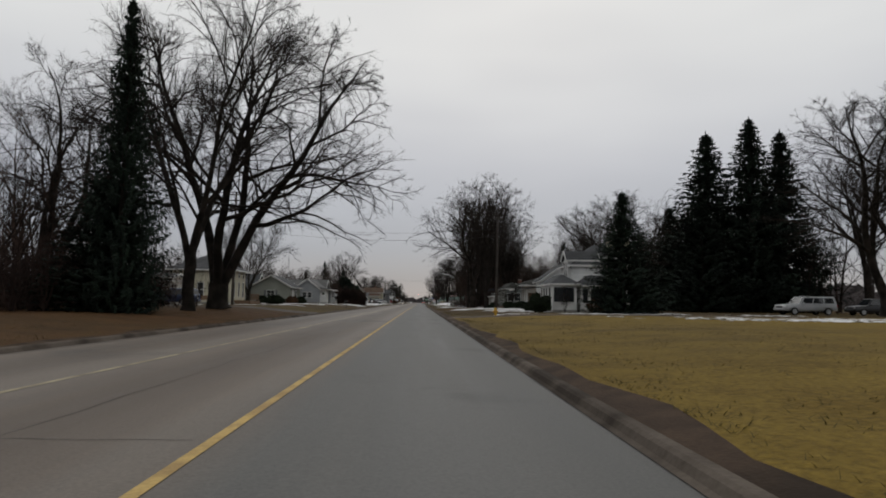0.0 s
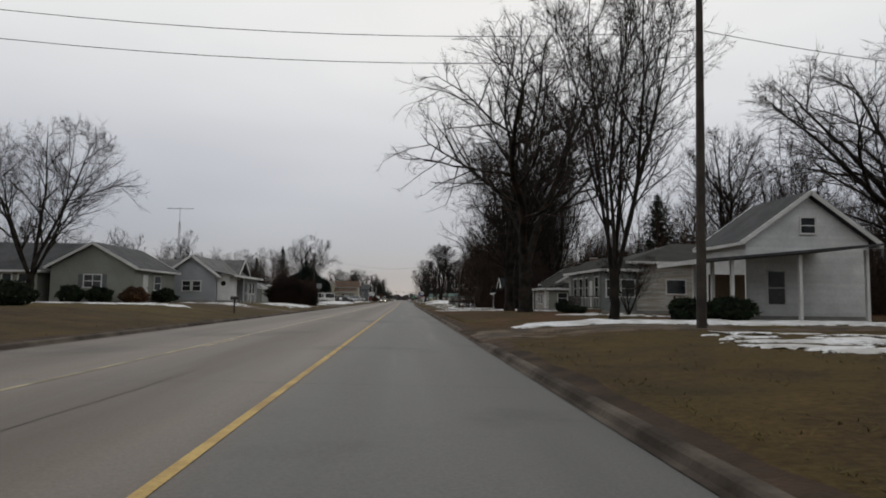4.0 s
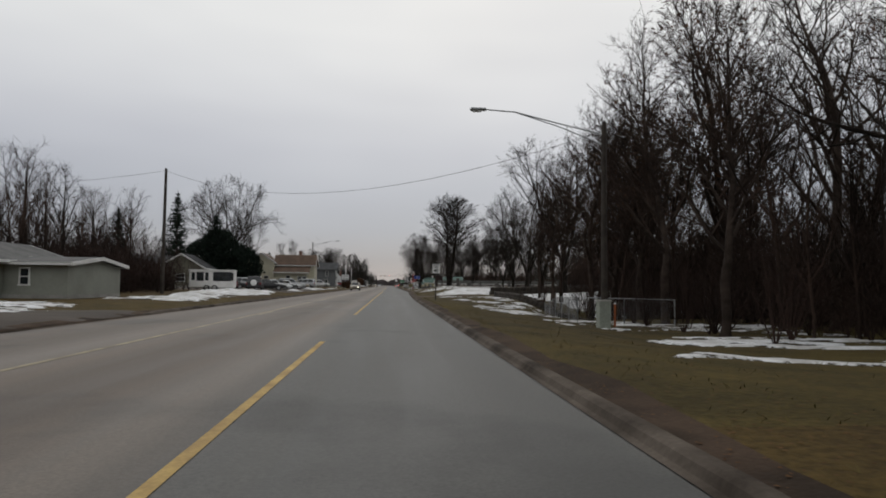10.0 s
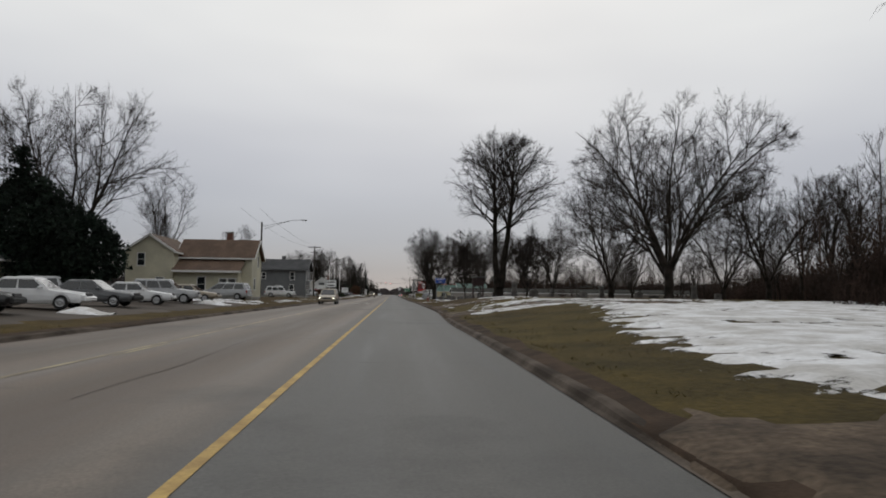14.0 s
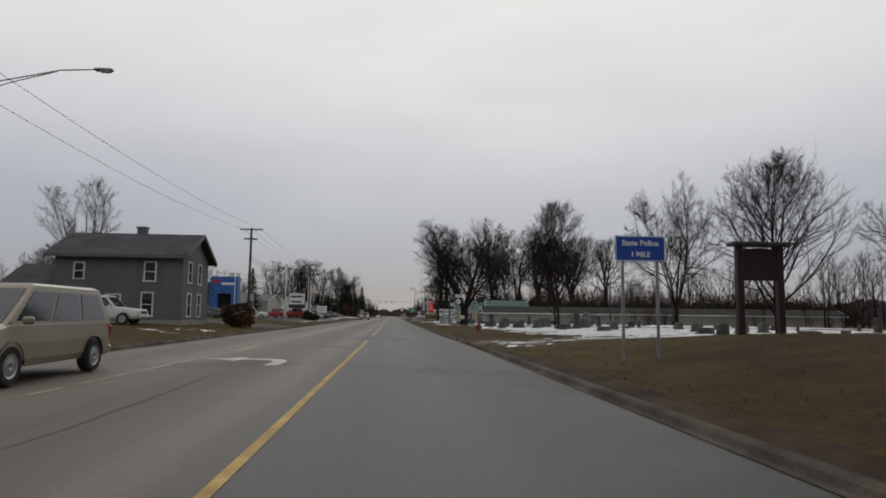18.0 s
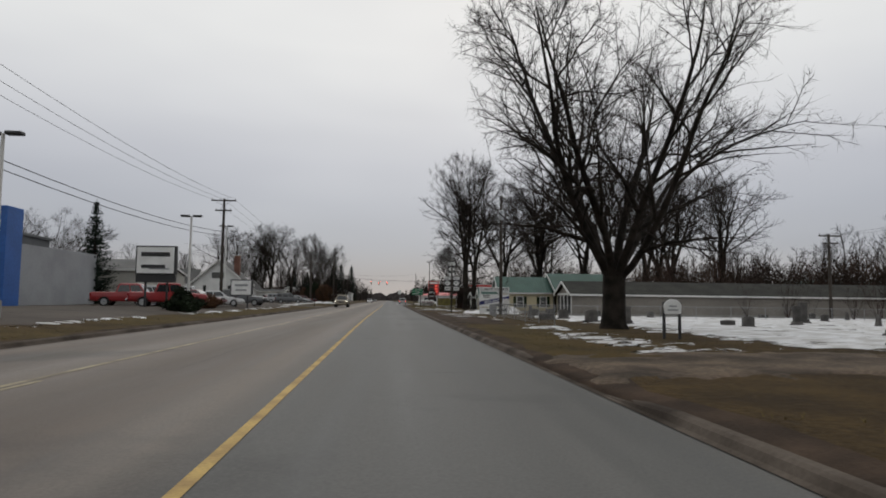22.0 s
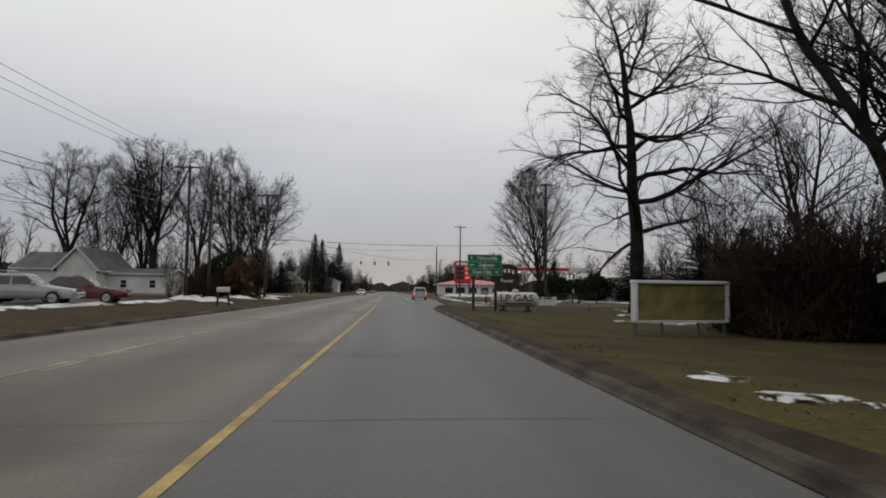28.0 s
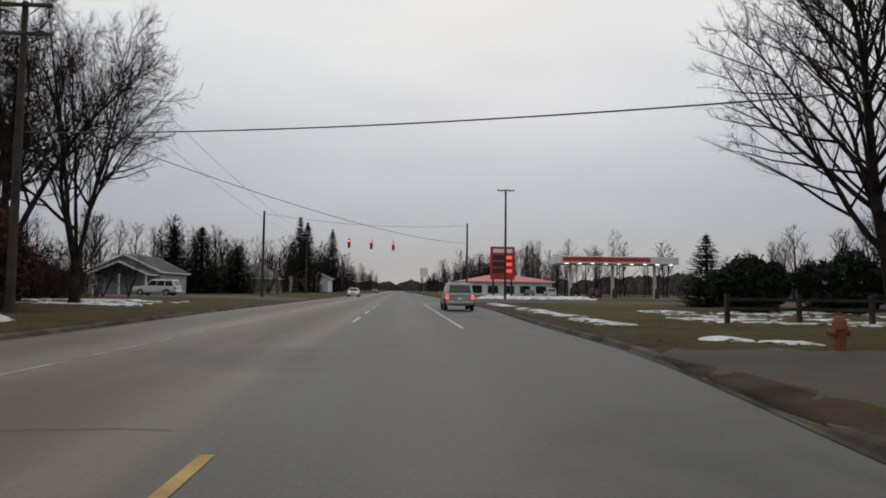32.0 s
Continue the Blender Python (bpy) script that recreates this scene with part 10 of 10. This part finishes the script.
streak(6, 14, 425.5, 434, 36)
streak(4.4, 8, 436, 444, 37)
for k in range(6):
    streak(11 + 2 * k, 26 + 3 * k, 462 + 5 * k, 467 + 5 * k, 50 + k)
streak(12, 40, 504, 512, 57)
streak(14, 44, 513, 524, 58)
for k, (x, y) in enumerate(((6.9, 486.6), (7.6, 487.4), (8.6, 486.8), (9.0, 497.6), (7.9, 498.6))):
    snow([(x - 0.7, y - 0.35), (x + 0.6, y - 0.45), (x + 0.7, y + 0.4), (x - 0.5, y + 0.45)], 0.2, 0.25, 90 + k, label="small heap of old snow on the grass")
snow([(6.9, 505), (8.6, 505), (8.8, 540), (7.2, 540)], 0.12, 0.4, 97, label="ridge of ploughed snow along the kerb")
snow([(10, 572), (26, 570), (28, 576), (12, 578)], 0.5, 0.8, 98, label="dirty heap of ploughed snow")
# left side
snow([(-24, 73.5), (-40, 74), (-40, 78), (-25, 77.5)], seed=100)
snow([(-12.5, 82.5), (-26, 86.4), (-26, 88.2), (-13, 84.4)], seed=101)
snow([(-14.6, 103.5), (-30, 110.5), (-30, 114), (-18, 111), (-14.2, 106.4)], 0.07, 0.8, 102)
snow([(-13.4, 116.5), (-21, 121.5), (-21.5, 127.2), (-17, 126.6), (-13.8, 122)], 0.07, 0.9, 103)
snow([(-11.2, 145.5), (-17.5, 147.5), (-17.5, 150.2), (-11.4, 149.6)], seed=314, rag=0.9)
snow([(-11.6, 129.5), (-16.2, 131.5), (-15.6, 142), (-12.4, 148), (-11, 139)], 0.12, 1.1, 104)
streak(-21, -12.5, 168.5, 176, 105)
snow([(-12.6, 171), (-22, 176), (-24, 184), (-14, 180)], 0.08, 1.2, 106)
snow([(-11.4, 188), (-17.5, 190), (-17.5, 206), (-12.4, 203)], 0.15, 1.2, 107)
snow([(-12.0, 208), (-18.8, 210), (-21, 226), (-13.6, 227.5)], 0.22, 1.2, 108, label="bank of dirty ploughed snow beside the lot")
for k, (x, y, s) in enumerate(((-13.4, 214, 1.6), (-16, 220, 1.8), (-14.5, 198, 1.4), (-13.2, 240, 1.0), (-13.6, 262, 1.2))):
    snow([(x - 1.2 * s, y - 0.9 * s), (x + 1.0 * s, y - 0.8 * s), (x + 1.1 * s, y + 0.7 * s), (x - 0.9 * s, y + 0.9 * s)], 0.45, 0.5, 120 + k, label="dirty heap of ploughed snow")
snow([(-12.2, 268.6), (-22, 270), (-24, 280.4), (-13.4, 279.6), (-12.0, 274)], 0.1, 1.3, 109)
streak(-13.6, -11.4, 284, 300, 110)
streak(-14, -10.8, 310, 318, 111)
for k, (y0, y1) in enumerate(((361, 373), (380, 394), (396, 408), (411, 422))):
    snow([(-11.8, y0), (-12.8, y0), (-12.7, y1), (-11.7, y1)], 0.12, 0.35, 130 + k, label="narrow ridge of old snow along the lot")
snow([(-13.4, 427), (-14.5, 427), (-14.4, 437.4), (-13.2, 437.4)], 0.2, 0.4, 139, label="narrow ridge of old snow along the lot")
snow([(-14.0, 441), (-15.2, 442), (-16.2, 479), (-14.9, 480)], 0.2, 0.5, 140, label="narrow ridge of old snow along the lot")
for k, (x, y, s) in enumerate(((-13.2, 484, 1.4), (-16.0, 486, 1.5), (-14.4, 498, 1.3), (-12.8, 504, 1.0))):
    snow([(x - 1.2 * s, y - 0.6 * s), (x + 1.1 * s, y - 0.7 * s), (x + 1.0 * s, y + 0.6 * s), (x - 0.9 * s, y + 0.7 * s)], 0.5, 0.4, 141 + k, label="heap of ploughed snow beside the mailbox")
streak(-28, -14, 518, 530, 150)

# ---------- small growth and wear ----------
def strewn(name, material, count, seed, spot, blade, label, category):
    """Many small loose or growing pieces in one mesh. spot: gives x, y; blade: gives three corners about a place."""
    rng = np.random.default_rng(seed)
    vs = np.empty((count * 3, 3))
    for i in range(count):
        x, y = spot(rng)
        z = ground_z(x, y)
        vs[i * 3:i * 3 + 3] = blade(rng, x, y, z)
    me = array_mesh(name, vs, np.arange(count * 3).reshape(-1, 3))
    me.polygons.foreach_set("use_smooth", np.zeros(count, dtype=bool))
    me.materials.append(material)
    return tagged(new(name, me), label, category, kind="stuff")


def leaf_flake(rng, x, y, z):
    s = rng.uniform(0.012, 0.032)
    a = rng.uniform(0, 6.28)
    pts = [(x + s * math.cos(a + q), y + s * math.sin(a + q), z + 0.010 + rng.uniform(0, 0.006)) for q in (0, 2.2, 4.1)]
    return pts


def right_verge(near, far, y0, y1):
    def spot(rng):
        y = rng.uniform(y0, y1)
        return right_edge(y) + near + (far - near) * rng.uniform(0, 1) ** 1.6, y
    return spot


def left_verge(near, far, y0, y1):
    def spot(rng):
        y = rng.uniform(y0, y1)
        return left_edge(y) - near - (far - near) * rng.uniform(0, 1) ** 1.6, y
    return spot


def grass_blade(rng, x, y, z):
    a, ln, w = rng.uniform(0, 6.28), rng.uniform(0.06, 0.15), rng.uniform(0.004, 0.009)
    c, s = math.cos(a), math.sin(a)
    return [(x - s * w, y + c * w, z), (x + s * w, y - c * w, z), (x + c * ln, y + s * ln, z + rng.uniform(0.02, 0.07))]


def tufted(verge, side):
    """Keeps the places of a verge that lie off the drives and inside the rougher clumps of grass."""
    def spot(rng):
        for _ in range(12):
            x, y = verge(rng)
            if any(q == side and a - 1.5 < y < b + 1.5 for q, a, b in DRIVES):
                continue
            if noise.noise(Vector((x * 0.9, y * 0.5, 6.0))) + 0.5 * noise.noise(Vector((x * 3.1, y * 3.1, 2.0))) > 0.05:
                break
        return x, y
    return spot


strewn("grass", M["straw"], 60000, 5, tufted(right_verge(0.75, 9, 3, 545), 1), grass_blade, "matted dry grass on the verge and lawns", "grass")
strewn("grass", M["straw"], 36000, 6, tufted(left_verge(0.75, 9, 8, 545), -1), grass_blade, "matted dry grass on the far verge", "grass")
strewn("fallen_leaves", M["deadleaf"], 16000, 3, right_verge(0.05, 12, 84, 172), leaf_flake, "fallen brown leaves under the trees", "leaves")
strewn("fallen_leaves", M["deadleaf"], 5000, 4, left_verge(0.1, 10, 10, 66), leaf_flake, "fallen brown leaves beside the thicket", "leaves")


def cracks():
    """Sealed cracks and seams of the old paving, one joined piece of wear."""
    rng = np.random.default_rng(8)
    vs, fs = [], []

    def line(pts, w):
        k = len(vs)
        for i, (x, y) in enumerate(pts):
            a, b = pts[max(0, i - 1)], pts[min(len(pts) - 1, i + 1)]
            dx, dy = b[0] - a[0], b[1] - a[1]
            ln = math.hypot(dx, dy) + 1e-6
            ww = w * rng.uniform(0.5, 1.3)
            for s in (-1, 1):
                px, py = x - dy / ln * ww * s, y + dx / ln * ww * s
                vs.append((px, py, road_z(px) + 0.0045))
        for i in range(len(pts) - 1):
            fs.append((k + 2 * i, k + 2 * i + 1, k + 2 * i + 3, k + 2 * i + 2))

    y = 6.0
    while y < 545:
        a, b = left_edge(y) + 0.3, (-1.9 if rng.random() < 0.6 else right_edge(y) - 0.3)
        if rng.random() < 0.3:
            a = -5.4
        n = 14
        d = 0.0
        pts = []
        for i in range(n + 1):
            d += rng.normal(0, 0.07)
            pts.append((a + (b - a) * i / n, y + d))
        line(pts, 0.007)
        y += rng.uniform(5, 13)
    for x0 in (-3.6,):
        y = 5.0
        while y < 540:
            ln = rng.uniform(8, 26)
            n = int(ln / 1.2)
            d, pts = 0.0, []
            for i in range(n + 1):
                d = d * 0.9 + rng.normal(0, 0.04)
                pts.append((x0 + d, y + i * ln / n))
            line(pts, 0.007)
            y += ln + rng.uniform(12, 60)
    me = bpy.data.meshes.new("road_cracks")
    me.from_pydata(vs, [], fs)
    me.materials.append(M["tar"])
    return tagged(new("road_cracks", me), "dark sealed cracks in the old asphalt", "cracks", kind="stuff")


cracks()
